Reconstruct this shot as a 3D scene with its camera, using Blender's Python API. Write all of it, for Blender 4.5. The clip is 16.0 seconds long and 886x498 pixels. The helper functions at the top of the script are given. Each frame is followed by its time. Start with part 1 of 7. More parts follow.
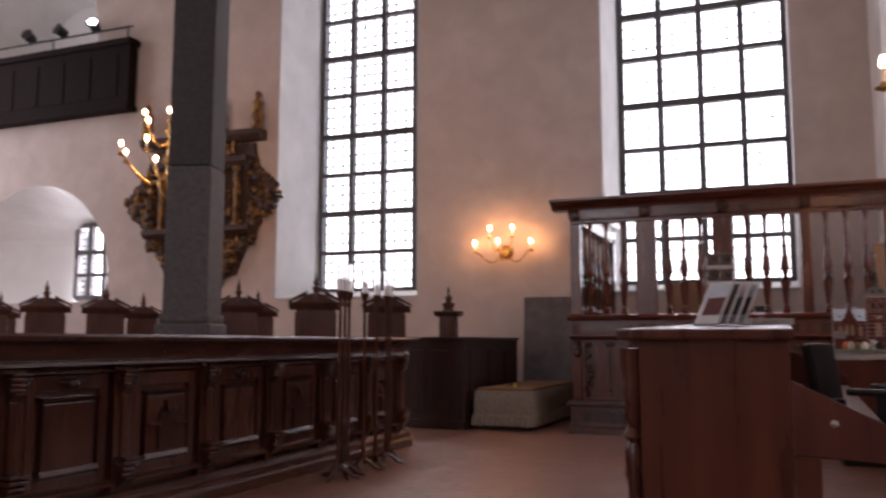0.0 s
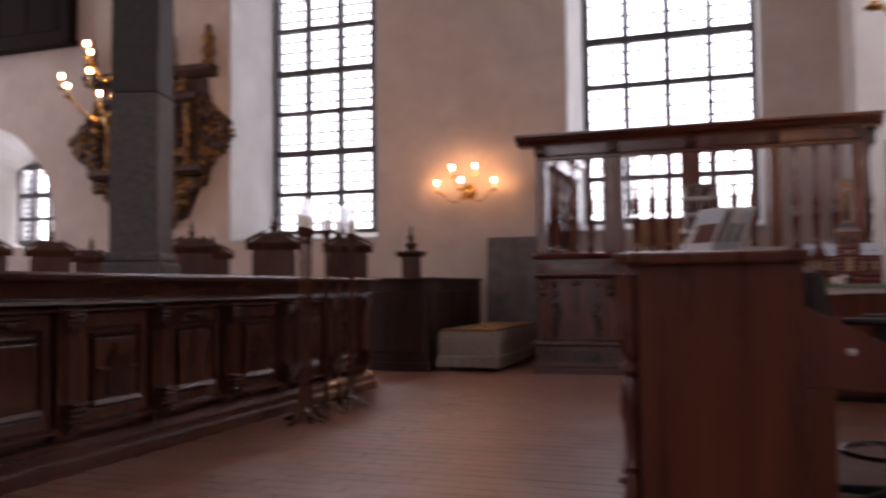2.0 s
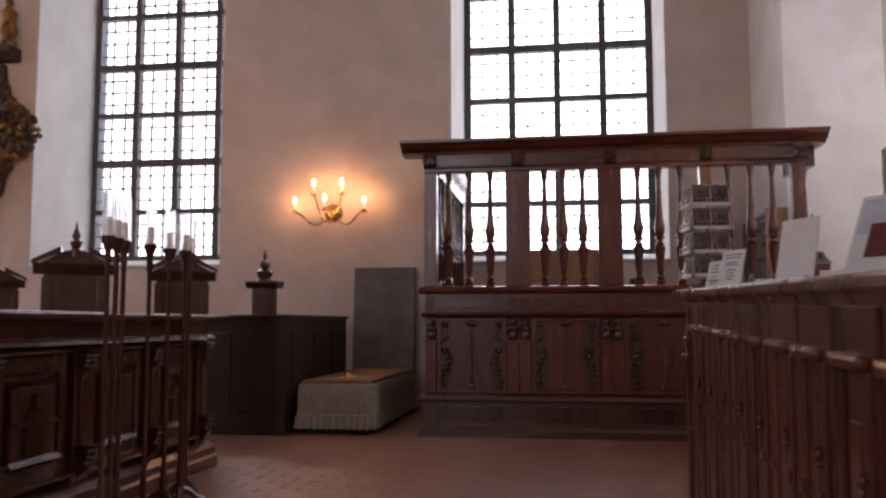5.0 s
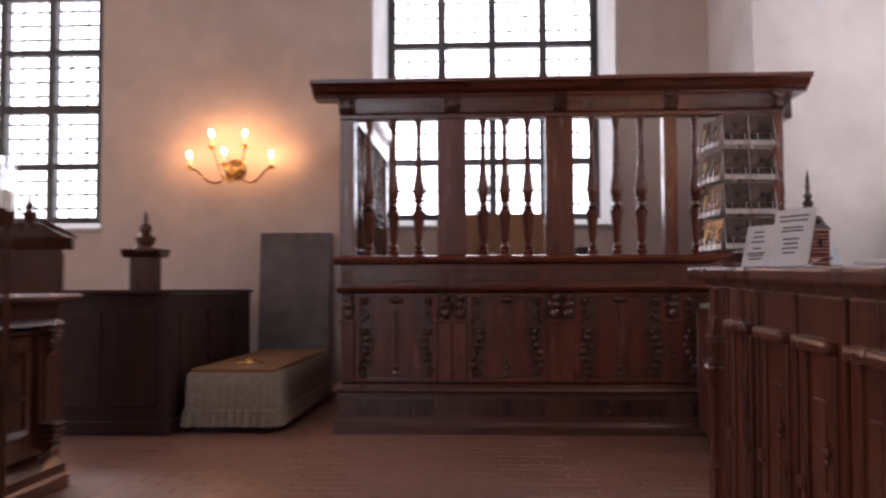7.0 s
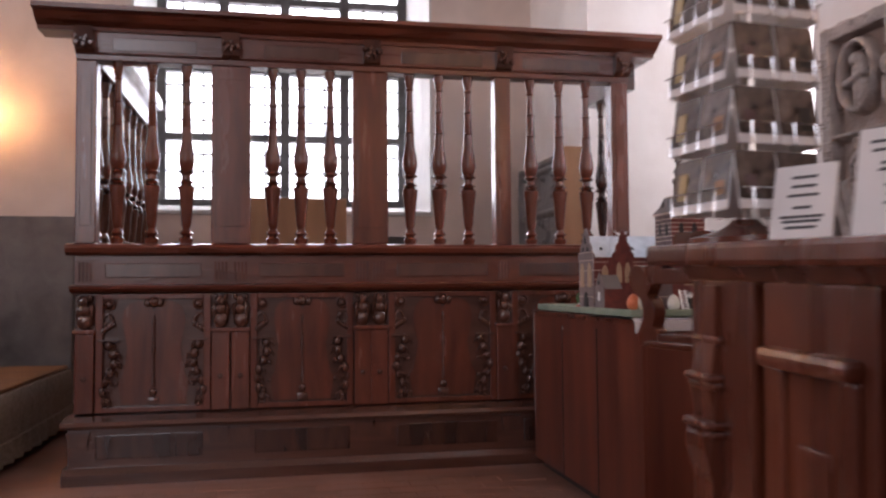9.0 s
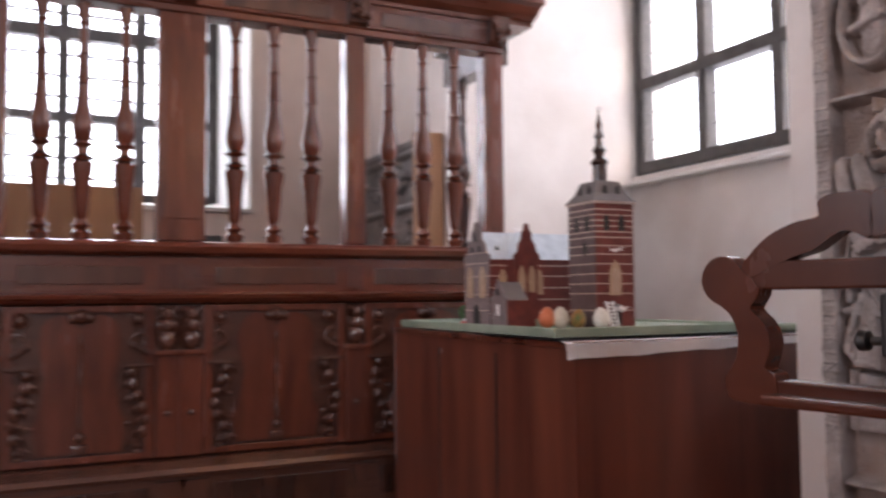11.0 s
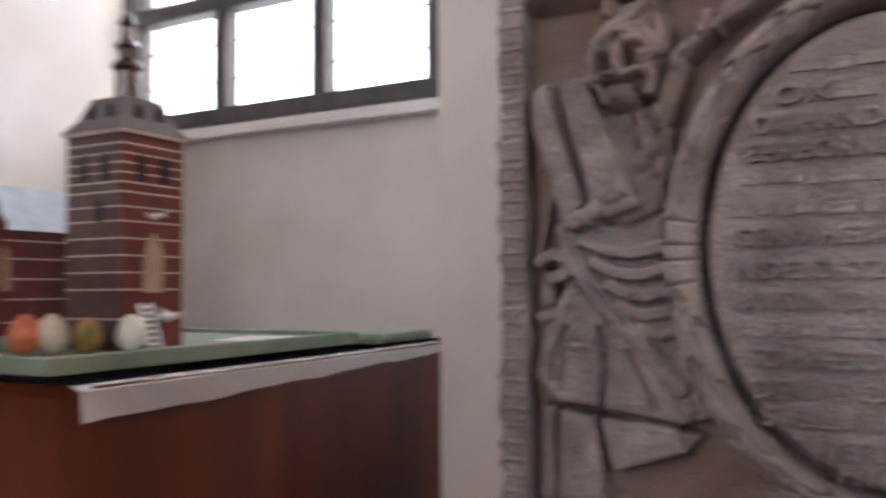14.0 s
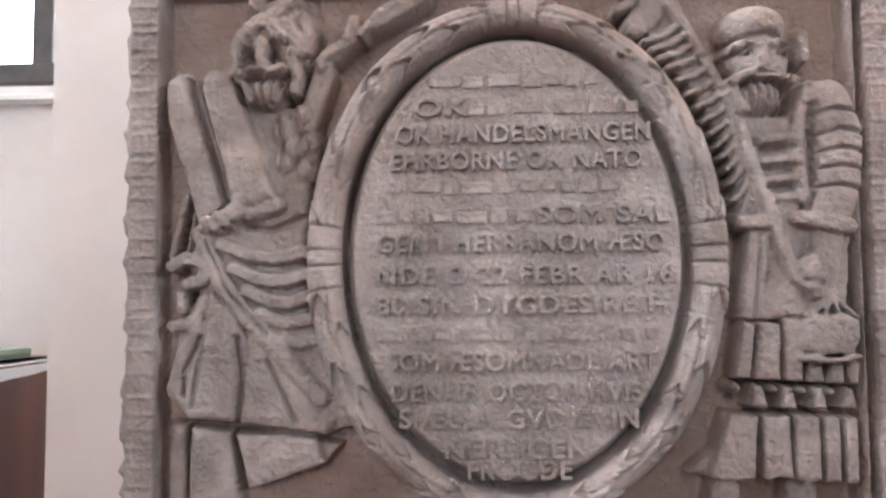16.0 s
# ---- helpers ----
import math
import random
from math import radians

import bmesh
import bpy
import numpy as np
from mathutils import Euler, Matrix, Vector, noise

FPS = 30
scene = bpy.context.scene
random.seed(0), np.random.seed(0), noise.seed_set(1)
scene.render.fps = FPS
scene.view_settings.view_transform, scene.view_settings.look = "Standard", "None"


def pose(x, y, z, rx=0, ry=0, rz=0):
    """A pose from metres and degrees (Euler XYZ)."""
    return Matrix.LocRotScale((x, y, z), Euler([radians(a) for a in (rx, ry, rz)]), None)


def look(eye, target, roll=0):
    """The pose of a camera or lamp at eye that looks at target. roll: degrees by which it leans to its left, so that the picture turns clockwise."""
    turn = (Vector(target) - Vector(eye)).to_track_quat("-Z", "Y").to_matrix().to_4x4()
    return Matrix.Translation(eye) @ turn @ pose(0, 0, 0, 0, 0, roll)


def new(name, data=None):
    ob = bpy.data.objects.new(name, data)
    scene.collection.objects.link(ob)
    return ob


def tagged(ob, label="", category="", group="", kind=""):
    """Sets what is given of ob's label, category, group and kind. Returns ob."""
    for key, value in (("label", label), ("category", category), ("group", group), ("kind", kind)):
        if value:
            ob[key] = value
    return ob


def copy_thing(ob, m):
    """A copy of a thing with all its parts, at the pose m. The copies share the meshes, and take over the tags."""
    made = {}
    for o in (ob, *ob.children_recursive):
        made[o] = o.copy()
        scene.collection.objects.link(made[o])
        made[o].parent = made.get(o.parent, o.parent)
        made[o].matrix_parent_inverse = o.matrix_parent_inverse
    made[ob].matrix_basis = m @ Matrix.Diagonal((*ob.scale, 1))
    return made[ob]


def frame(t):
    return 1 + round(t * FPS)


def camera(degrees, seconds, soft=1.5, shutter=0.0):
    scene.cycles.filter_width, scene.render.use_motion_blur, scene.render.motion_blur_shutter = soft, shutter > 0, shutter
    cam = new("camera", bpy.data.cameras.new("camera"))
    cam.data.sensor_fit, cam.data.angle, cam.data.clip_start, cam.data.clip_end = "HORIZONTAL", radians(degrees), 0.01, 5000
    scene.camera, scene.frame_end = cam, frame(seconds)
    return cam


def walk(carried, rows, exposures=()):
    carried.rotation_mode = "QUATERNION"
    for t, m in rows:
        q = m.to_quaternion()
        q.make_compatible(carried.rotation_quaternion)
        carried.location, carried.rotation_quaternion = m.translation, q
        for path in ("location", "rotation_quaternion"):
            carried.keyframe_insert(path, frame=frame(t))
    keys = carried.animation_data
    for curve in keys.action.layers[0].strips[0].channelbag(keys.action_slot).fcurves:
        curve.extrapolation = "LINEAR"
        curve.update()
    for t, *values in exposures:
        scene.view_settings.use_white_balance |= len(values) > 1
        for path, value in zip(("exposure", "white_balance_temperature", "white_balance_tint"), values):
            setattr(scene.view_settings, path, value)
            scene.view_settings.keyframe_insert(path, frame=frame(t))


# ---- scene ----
cam = camera(55.9, 16.0, soft=2.4, shutter=0.7)
PATH = [
    (0, (0.075, -0.179, 0.996), (-0.676, 1.661, 1.217), 0.1),
    (0.5, (0.068, -0.183, 0.986), (-0.562, 1.705, 1.187), 0.0),
    (1, (0.079, -0.195, 0.983), (-0.457, 1.723, 1.173), 0.0),
    (1.5, (0.025, -0.131, 0.969), (-0.46, 1.804, 1.107), 0.1),
    (2, (-0.097, 0.067, 0.943), (-0.755, 1.953, 1.034), -0.5),
    (2.5, (-0.22, 0.298, 0.971), (-1.082, 2.097, 1.119), -0.0),
    (3, (-0.41, 0.563, 0.983), (-1.161, 2.409, 1.15), 0.4),
    (3.5, (-0.549, 0.812, 0.977), (-1.237, 2.681, 1.157), 0.2),
    (4, (-0.686, 1.141, 0.968), (-1.439, 2.988, 1.118), 0.1),
    (4.5, (-0.749, 1.41, 0.983), (-1.278, 3.331, 1.153), 0.5),
    (5, (-0.903, 1.725, 0.971), (-1.191, 3.696, 1.149), -0.1),
    (5.2, (-0.926, 1.829, 1.0), (-1.209, 3.801, 1.172), -0.2),
    (7.5, (-1.065, 3.221, 1.051), (-0.98, 5.218, 1.134), -0.3),
    (8, (-1.059, 3.552, 1.051), (-0.759, 5.528, 1.131), -0.5),
    (10.3, (-1.026, 4.91, 1.034), (-0.549, 6.85, 1.127), -0.5),
    (10.5, (-1.017, 5.014, 1.028), (-0.478, 6.938, 1.114), -0.5),
    (11, (-1.013, 5.275, 1.044), (-0.169, 7.084, 1.159), -0.5),
    (11.5, (-0.955, 5.485, 1.04), (0.013, 7.233, 1.123), -0.8),
    (12, (-0.848, 5.697, 1.05), (0.095, 7.456, 1.174), -0.9),
    (12.5, (-0.739, 5.913, 1.056), (0.386, 7.563, 1.166), -0.6),
    (13, (-0.655, 6.105, 1.061), (0.801, 7.473, 1.171), -0.5),
    (13.5, (-0.543, 6.252, 1.044), (1.066, 7.438, 1.133), -0.5),
    (14, (-0.453, 6.345, 1.050), (1.306, 7.293, 1.144), -0.4),
    (14.5, (-0.412, 6.395, 1.039), (1.541, 6.817, 1.141), -0.5),
    (15, (-0.394, 6.391, 1.031), (1.594, 6.564, 1.148), -0.8),
    (15.5, (-0.393, 6.401, 1.030), (1.600, 6.488, 1.148), -0.6),
    (16, (-0.397, 6.401, 1.03), (1.597, 6.489, 1.1615), -0.5),
]
walk(cam, [(t, look(eye, target, roll)) for t, eye, target, roll in PATH],
     [(0, -0.05, 6750, 29), (1.0, -0.25, 6750, 29), (1.7, -0.25, 6750, 29), (2.6, 0.05, 6750, 29), (3.5, 0.0, 6750, 29), (5.2, -0.05, 6750, 28), (8, 0.5, 6650, 28),
      (10.3, 1.0, 6600, 24), (12.5, 1.1, 6500, 22), (13.5, 0.85, 6450, 17), (15, 1.35, 6350, 14), (15.5, 1.75, 6320, 13), (16, 2.0, 6300, 13)])

# ---- light and exposure ----
world = bpy.data.worlds.new("sky")
scene.world = world
world.use_nodes = True
wn = world.node_tree
sky = wn.nodes.new("ShaderNodeTexSky")
sky.sky_type = 'NISHITA'
sky.sun_disc = False
sky.sun_elevation, sky.sun_rotation = radians(38), radians(150)
sky.dust_density = 4.0
sky_bg = wn.nodes["Background"]
sky_bg.inputs[1].default_value = 0.12
wn.links.new(sky.outputs[0], sky_bg.inputs[0])

sun = new("sun", bpy.data.lights.new("sun", 'SUN'))
sun.data.energy, sun.data.angle, sun.data.color = 0.8, radians(12), (1, 0.97, 0.92)
sun.matrix_world = pose(0, 0, 20, 52, 0, 210)


def window_light(name, x, y, z, width, height, rx, rz, watts, colour=(0.93, 0.97, 1.0)):
    """Area lamp in a wall opening: overcast sky in the windows, fill light elsewhere."""
    lamp = new(name, bpy.data.lights.new(name, 'AREA'))
    lamp.data.shape, lamp.data.size, lamp.data.size_y = 'RECTANGLE', width, height
    lamp.data.energy, lamp.data.color = watts, colour
    lamp.matrix_world = pose(x, y, z, rx, 0, rz)
    return lamp


# an area lamp points along its -z: rx -90 turns that to -y
window_light("window_light_left", -6.32, 13.15, 5.1, 2.7, 6.8, -90, 0, 230)
window_light("window_light_right", -0.97, 13.15, 5.1, 2.7, 6.8, -90, 0, 250)
window_light("window_light_niche", 2.95, 8.7, 3.4, 2.7, 3.4, -90, -90, 70)
window_light("window_light_arch", -12.45, 12.9, 2.6, 1.3, 1.6, -90, 0, 210)
# Fill lamps added behind unseen openings, to brighten the east wall and south-facing fronts.
window_light("window_light_west", -16.2, 8.0, 5.0, 4.8, 6.0, -90, 90, 240)
window_light("window_light_south", -6.0, -6.2, 5.0, 5.0, 6.0, 90, 0, 190)


# ---- materials ----
def material(name, dark, light, rough=0.6, scale=(6, 6, 6), detail=6.0, bump=0.1, bump_scale=60.0, metal=0.0, spot=0.0,
             spot_colour=(0.1, 0.08, 0.06), coat=0.0, vary=0.06, gloss=0.5):
    m = bpy.data.materials.new(name)
    m.use_nodes = True
    t = m.node_tree
    b = t.nodes["Principled BSDF"]
    co = t.nodes.new("ShaderNodeTexCoord")
    mp = t.nodes.new("ShaderNodeMapping")
    mp.inputs[3].default_value = scale
    t.links.new(co.outputs[3], mp.inputs[0])
    n1 = t.nodes.new("ShaderNodeTexNoise")
    n1.inputs["Scale"].default_value, n1.inputs["Detail"].default_value = 1.0, detail
    n1.inputs["Distortion"].default_value = 0.4
    t.links.new(mp.outputs[0], n1.inputs["Vector"])
    ramp = t.nodes.new("ShaderNodeValToRGB")
    ramp.color_ramp.elements[0].position, ramp.color_ramp.elements[1].position = 0.32, 0.7
    ramp.color_ramp.elements[0].color, ramp.color_ramp.elements[1].color = (*dark, 1), (*light, 1)
    t.links.new(n1.outputs[0], ramp.inputs[0])
    out = ramp.outputs[0]
    # broad stains
    n2 = t.nodes.new("ShaderNodeTexNoise")
    n2.inputs["Scale"].default_value, n2.inputs["Detail"].default_value = 1.7, 5.0
    t.links.new(co.outputs[3], n2.inputs["Vector"])
    mr = t.nodes.new("ShaderNodeMapRange")
    mr.inputs[1].default_value, mr.inputs[2].default_value, mr.inputs[4].default_value = 0.48, 0.72, spot
    t.links.new(n2.outputs[0], mr.inputs[0])
    mx = t.nodes.new("ShaderNodeMix")
    mx.data_type = 'RGBA'
    t.links.new(mr.outputs[0], mx.inputs[0])
    t.links.new(out, mx.inputs[6])
    mx.inputs[7].default_value = (*spot_colour, 1)
    # each piece a little lighter or darker
    oi = t.nodes.new("ShaderNodeObjectInfo")
    hv = t.nodes.new("ShaderNodeHueSaturation")
    vr = t.nodes.new("ShaderNodeMapRange")
    vr.inputs[3].default_value, vr.inputs[4].default_value = 1 - vary, 1 + vary
    t.links.new(oi.outputs["Random"], vr.inputs[0])
    t.links.new(vr.outputs[0], hv.inputs["Value"])
    t.links.new(mx.outputs[2], hv.inputs["Color"])
    t.links.new(hv.outputs[0], b.inputs["Base Color"])
    b.inputs["Metallic"].default_value = metal
    b.inputs["Specular IOR Level"].default_value = gloss
    b.inputs["Coat Weight"].default_value = coat
    b.inputs["Coat Roughness"].default_value = 0.25
    rr = t.nodes.new("ShaderNodeMapRange")
    rr.inputs[3].default_value, rr.inputs[4].default_value = max(rough - (0.05 if coat else 0.12), 0.03), min(rough + (0.05 if coat else 0.12), 1)
    t.links.new(n1.outputs[0], rr.inputs[0])
    t.links.new(rr.outputs[0], b.inputs["Roughness"])
    if bump:
        n3 = t.nodes.new("ShaderNodeTexNoise")
        n3.inputs["Scale"].default_value, n3.inputs["Detail"].default_value = bump_scale, 5.0
        t.links.new(co.outputs[3], n3.inputs["Vector"])
        add = t.nodes.new("ShaderNodeMath")
        add.operation = 'ADD'
        t.links.new(n3.outputs[0], add.inputs[0])
        t.links.new(n1.outputs[0], add.inputs[1])
        bp = t.nodes.new("ShaderNodeBump")
        bp.inputs["Strength"].default_value, bp.inputs["Distance"].default_value = bump, 0.01
        t.links.new(add.outputs[0], bp.inputs["Height"])
        t.links.new(bp.outputs[0], b.inputs["Normal"])
    return m


def glow(name, colour, strength):
    m = bpy.data.materials.new(name)
    m.use_nodes = True
    b = m.node_tree.nodes["Principled BSDF"]
    b.inputs["Base Color"].default_value = (0.9, 0.85, 0.75, 1)
    b.inputs["Emission Color"].default_value = (*colour, 1)
    b.inputs["Emission Strength"].default_value = strength
    return m


def clear(name, tint=(0.95, 0.97, 0.98), rough=0.02):
    m = bpy.data.materials.new(name)
    m.use_nodes = True
    b = m.node_tree.nodes["Principled BSDF"]
    b.inputs["Base Color"].default_value = (*tint, 1)
    b.inputs["Transmission Weight"].default_value = 1
    b.inputs["Roughness"].default_value = rough
    b.inputs["IOR"].default_value = 1.1
    return m


PLASTER = material("plaster", (0.55, 0.475, 0.43), (0.65, 0.57, 0.52), 0.85, (2.5, 2.5, 2.5), bump=0.12, bump_scale=14, spot=0.22,
                   spot_colour=(0.5, 0.42, 0.37))
# Limewash with shade put into the colour: the close window lamps overexpose the reveals.
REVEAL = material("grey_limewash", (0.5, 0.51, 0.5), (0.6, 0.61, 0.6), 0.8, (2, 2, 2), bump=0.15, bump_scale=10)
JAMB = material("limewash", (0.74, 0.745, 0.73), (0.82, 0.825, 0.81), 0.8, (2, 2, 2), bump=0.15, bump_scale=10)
LIME = material("stained_limewash", (0.7, 0.672, 0.655), (0.8, 0.778, 0.762), 0.85, (2.2, 2.2, 2.2), bump=0.4, bump_scale=7, spot=0.6,
                spot_colour=(0.6, 0.545, 0.505))
TILE = material("worn_brick_floor", (0.17, 0.08, 0.055), (0.31, 0.15, 0.108), 0.42, (3.5, 3.5, 3.5), bump=0.12, bump_scale=24, spot=0.6,
                spot_colour=(0.33, 0.22, 0.19), vary=0.0)
TILE_BRICK = material("worn_brick", (0.19, 0.092, 0.064), (0.33, 0.165, 0.12), 0.4, (3.5, 3.5, 3.5), bump=0.12, bump_scale=24, spot=0.5,
                      spot_colour=(0.33, 0.22, 0.19), vary=0.1)
TILE_FIELD = material("worn_brick_field", (0.19, 0.092, 0.064), (0.33, 0.165, 0.12), 0.4, (3.5, 3.5, 3.5), bump=0.12, bump_scale=24, spot=0.5,
                      spot_colour=(0.33, 0.22, 0.19), vary=0.0)
OAK = material("dark_oak", (0.058, 0.021, 0.0135), (0.102, 0.0375, 0.0225), 0.23, (11, 11, 2.2), bump=0.006, bump_scale=30, coat=0.65, gloss=0.5)
OAK_LONG = material("dark_oak_rail", (0.058, 0.021, 0.0135), (0.102, 0.0375, 0.0225), 0.25, (1.8, 14, 14), bump=0.006, bump_scale=30, coat=0.6, gloss=0.5)
EP_WOOD = material("epitaph_wood", (0.022, 0.01, 0.006), (0.07, 0.03, 0.016), 0.6, (12, 12, 12), bump=0.2)
OAK_RED = material("red_oak", (0.078, 0.019, 0.01), (0.145, 0.037, 0.018), 0.26, (13, 13, 2.0), bump=0.01, bump_scale=30, coat=0.4, gloss=0.5)
OAK_RED_LONG = material("red_oak_rail", (0.08, 0.0205, 0.011), (0.148, 0.039, 0.019), 0.28, (1.6, 15, 15), bump=0.01, bump_scale=30, coat=0.4, gloss=0.5)
OAK_BLACK = material("blackened_oak", (0.026, 0.01, 0.007), (0.075, 0.026, 0.015), 0.24, (12, 12, 2.0), bump=0.01, coat=0.5)
STAND_OAK = material("stand_oak", (0.055, 0.013, 0.007), (0.1, 0.025, 0.012), 0.26, (7, 7, 7), bump=0.006, coat=0.1, gloss=0.35)
STALL_OAK = material("stall_oak", (0.018, 0.007, 0.005), (0.045, 0.017, 0.011), 0.5, (12, 12, 2.0), bump=0.02)
OAK_DULL = material("dull_black_oak", (0.008, 0.004, 0.0035), (0.02, 0.009, 0.0065), 0.75, (26, 26, 2.2), bump=0.06, gloss=0.15)
MAHOGANY = material("mahogany_veneer", (0.07, 0.017, 0.009), (0.15, 0.04, 0.018), 0.28, (9, 9, 0.9), bump=0.03, bump_scale=60, coat=0.15)
VENEER_DARK = material("dark_veneer", (0.078, 0.019, 0.012), (0.165, 0.046, 0.025), 0.34, (8, 8, 0.8), bump=0.03, coat=0.15)
IRON = material("window_iron", (0.055, 0.052, 0.052), (0.1, 0.096, 0.096), 0.6, (10, 10, 10))
LEAD = material("lead_came", (0.2, 0.2, 0.205), (0.3, 0.3, 0.31), 0.6, (10, 10, 10), bump=0)
STONE = material("grey_sandstone", (0.22, 0.198, 0.19), (0.46, 0.425, 0.41), 0.88, (9, 9, 9), bump=0.8, bump_scale=100, spot=0.55,
                 spot_colour=(0.27, 0.195, 0.17))
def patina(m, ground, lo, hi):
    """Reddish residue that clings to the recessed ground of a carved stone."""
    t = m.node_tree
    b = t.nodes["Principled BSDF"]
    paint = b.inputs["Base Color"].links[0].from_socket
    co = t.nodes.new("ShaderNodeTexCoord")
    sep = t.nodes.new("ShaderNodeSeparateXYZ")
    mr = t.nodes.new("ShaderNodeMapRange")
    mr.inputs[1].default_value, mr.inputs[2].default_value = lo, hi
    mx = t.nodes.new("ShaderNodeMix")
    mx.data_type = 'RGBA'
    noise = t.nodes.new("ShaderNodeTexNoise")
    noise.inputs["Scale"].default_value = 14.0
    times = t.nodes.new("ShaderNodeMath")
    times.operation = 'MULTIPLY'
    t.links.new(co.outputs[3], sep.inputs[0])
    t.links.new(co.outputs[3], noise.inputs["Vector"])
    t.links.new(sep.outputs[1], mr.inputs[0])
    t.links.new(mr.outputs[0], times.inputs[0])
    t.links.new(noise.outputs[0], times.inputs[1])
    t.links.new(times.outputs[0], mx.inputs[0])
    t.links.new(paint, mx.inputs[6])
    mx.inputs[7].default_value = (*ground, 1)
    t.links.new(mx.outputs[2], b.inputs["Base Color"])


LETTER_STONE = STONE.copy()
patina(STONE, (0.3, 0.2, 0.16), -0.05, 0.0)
STONE_DARK = material("dark_sandstone", (0.15, 0.125, 0.12), (0.25, 0.21, 0.2), 0.8, (5, 5, 5), bump=0.4, bump_scale=70, spot=0.5,
                      spot_colour=(0.1, 0.08, 0.075))
SLAB = material("slate_slab", (0.095, 0.086, 0.084), (0.17, 0.155, 0.152), 0.7, (5, 5, 5), bump=0.2, bump_scale=40, spot=0.4,
                spot_colour=(0.21, 0.19, 0.18))
GRANITE = material("grey_granite", (0.066, 0.06, 0.056), (0.115, 0.105, 0.099), 0.7, (30, 30, 30), bump=0.15, bump_scale=50)
BRASS = material("brass", (0.62, 0.38, 0.12), (0.8, 0.55, 0.2), 0.25, (10, 10, 10), metal=1.0, bump=0)
GILT = material("gilding", (0.035, 0.016, 0.008), (0.36, 0.175, 0.045), 0.38, (9, 9, 9), metal=0.6, bump=0.3, bump_scale=50)
CANDLE = material("candle_sleeve", (0.8, 0.76, 0.66), (0.86, 0.82, 0.74), 0.5, (10, 10, 10), bump=0)
BULB = glow("bulb", (1.0, 0.5, 0.19), 175)
GLASS = clear("pane_glass")
CYLINDER_GLASS = clear("clear_glass", (0.93, 0.94, 0.95), 0.08)
CYLINDER_GLASS.node_tree.nodes["Principled BSDF"].inputs["IOR"].default_value = 1.45
PIER_DARK = material("dark_granite", (0.036, 0.032, 0.03), (0.06, 0.054, 0.05), 0.7, (30, 30, 30), bump=0.12)
TOWER_GREY = material("model_tower_face", (0.085, 0.05, 0.05), (0.13, 0.085, 0.083), 0.65, (30, 30, 30), bump=0.05)
CLOTH_GREY = material("beige_cloth", (0.24, 0.21, 0.17), (0.36, 0.32, 0.27), 0.9, (40, 40, 40), bump=0.25, bump_scale=200)
CLOTH_WHITE = material("white_linen", (0.82, 0.81, 0.81), (0.9, 0.89, 0.89), 0.85, (20, 20, 20), bump=0.2, bump_scale=150)
BOARD = material("brown_board", (0.24, 0.12, 0.06), (0.34, 0.18, 0.09), 0.7, (6, 6, 1), bump=0.05)
BLACK = material("black_plastic", (0.014, 0.014, 0.015), (0.03, 0.03, 0.032), 0.45, (10, 10, 10), bump=0.05)
CHROME = material("chrome", (0.6, 0.6, 0.6), (0.8, 0.8, 0.8), 0.18, (10, 10, 10), metal=1.0, bump=0)
PHOTO = material("printed_photo", (0.02, 0.014, 0.012), (0.19, 0.145, 0.12), 0.22, (34, 34, 26), detail=3.0, bump=0, spot=0.6, spot_colour=(0.12, 0.1, 0.1), vary=0.35)
LENS = glow("spotlight_lens", (0.85, 0.88, 1.0), 12)
PAPER = material("white_paper", (0.7, 0.69, 0.68), (0.8, 0.79, 0.78), 0.7, (8, 8, 8), bump=0)
INK = material("print_ink", (0.06, 0.06, 0.065), (0.12, 0.12, 0.125), 0.7, (8, 8, 8), bump=0)
GREEN = material("sage_paint", (0.2, 0.27, 0.2), (0.3, 0.36, 0.28), 0.7, (12, 12, 12), bump=0.05)
BRICK_RED = material("model_brick", (0.1, 0.018, 0.014), (0.17, 0.034, 0.026), 0.6, (30, 30, 30), bump=0.05)
# Brick of the -x walls, with their lit look put into the colour.
BRICK_GREY = material("model_stone", (0.15, 0.115, 0.115), (0.23, 0.18, 0.178), 0.7, (30, 30, 30), bump=0.05)
BAND = material("model_band", (0.5, 0.38, 0.32), (0.62, 0.5, 0.44), 0.7, (30, 30, 30), bump=0)
ZINC = material("model_zinc", (0.42, 0.5, 0.56), (0.56, 0.64, 0.7), 0.4, (20, 20, 20), bump=0.03)
DARK = material("dark_opening", (0.01, 0.01, 0.01), (0.025, 0.022, 0.02), 0.6, (20, 20, 20), bump=0)
BRASS_PRINT = material("printed_ochre", (0.3, 0.2, 0.06), (0.42, 0.3, 0.12), 0.3, (40, 40, 40), bump=0)
TAN = material("model_window", (0.36, 0.25, 0.16), (0.48, 0.35, 0.24), 0.6, (40, 40, 40), bump=0)


# ---- mesh helpers ----
def box(bm, x0, x1, y0, y1, z0, z1, bevel=0.0):
    r = bmesh.ops.create_cube(bm, size=1.0)
    vs = r["verts"]
    for v in vs:
        v.co = Vector((x0 + (v.co.x + 0.5) * (x1 - x0), y0 + (v.co.y + 0.5) * (y1 - y0), z0 + (v.co.z + 0.5) * (z1 - z0)))
    if bevel:
        es = list({e for v in vs for e in v.link_edges})
        bmesh.ops.bevel(bm, geom=es, offset=bevel, segments=2, affect='EDGES', profile=0.6)
    return bm


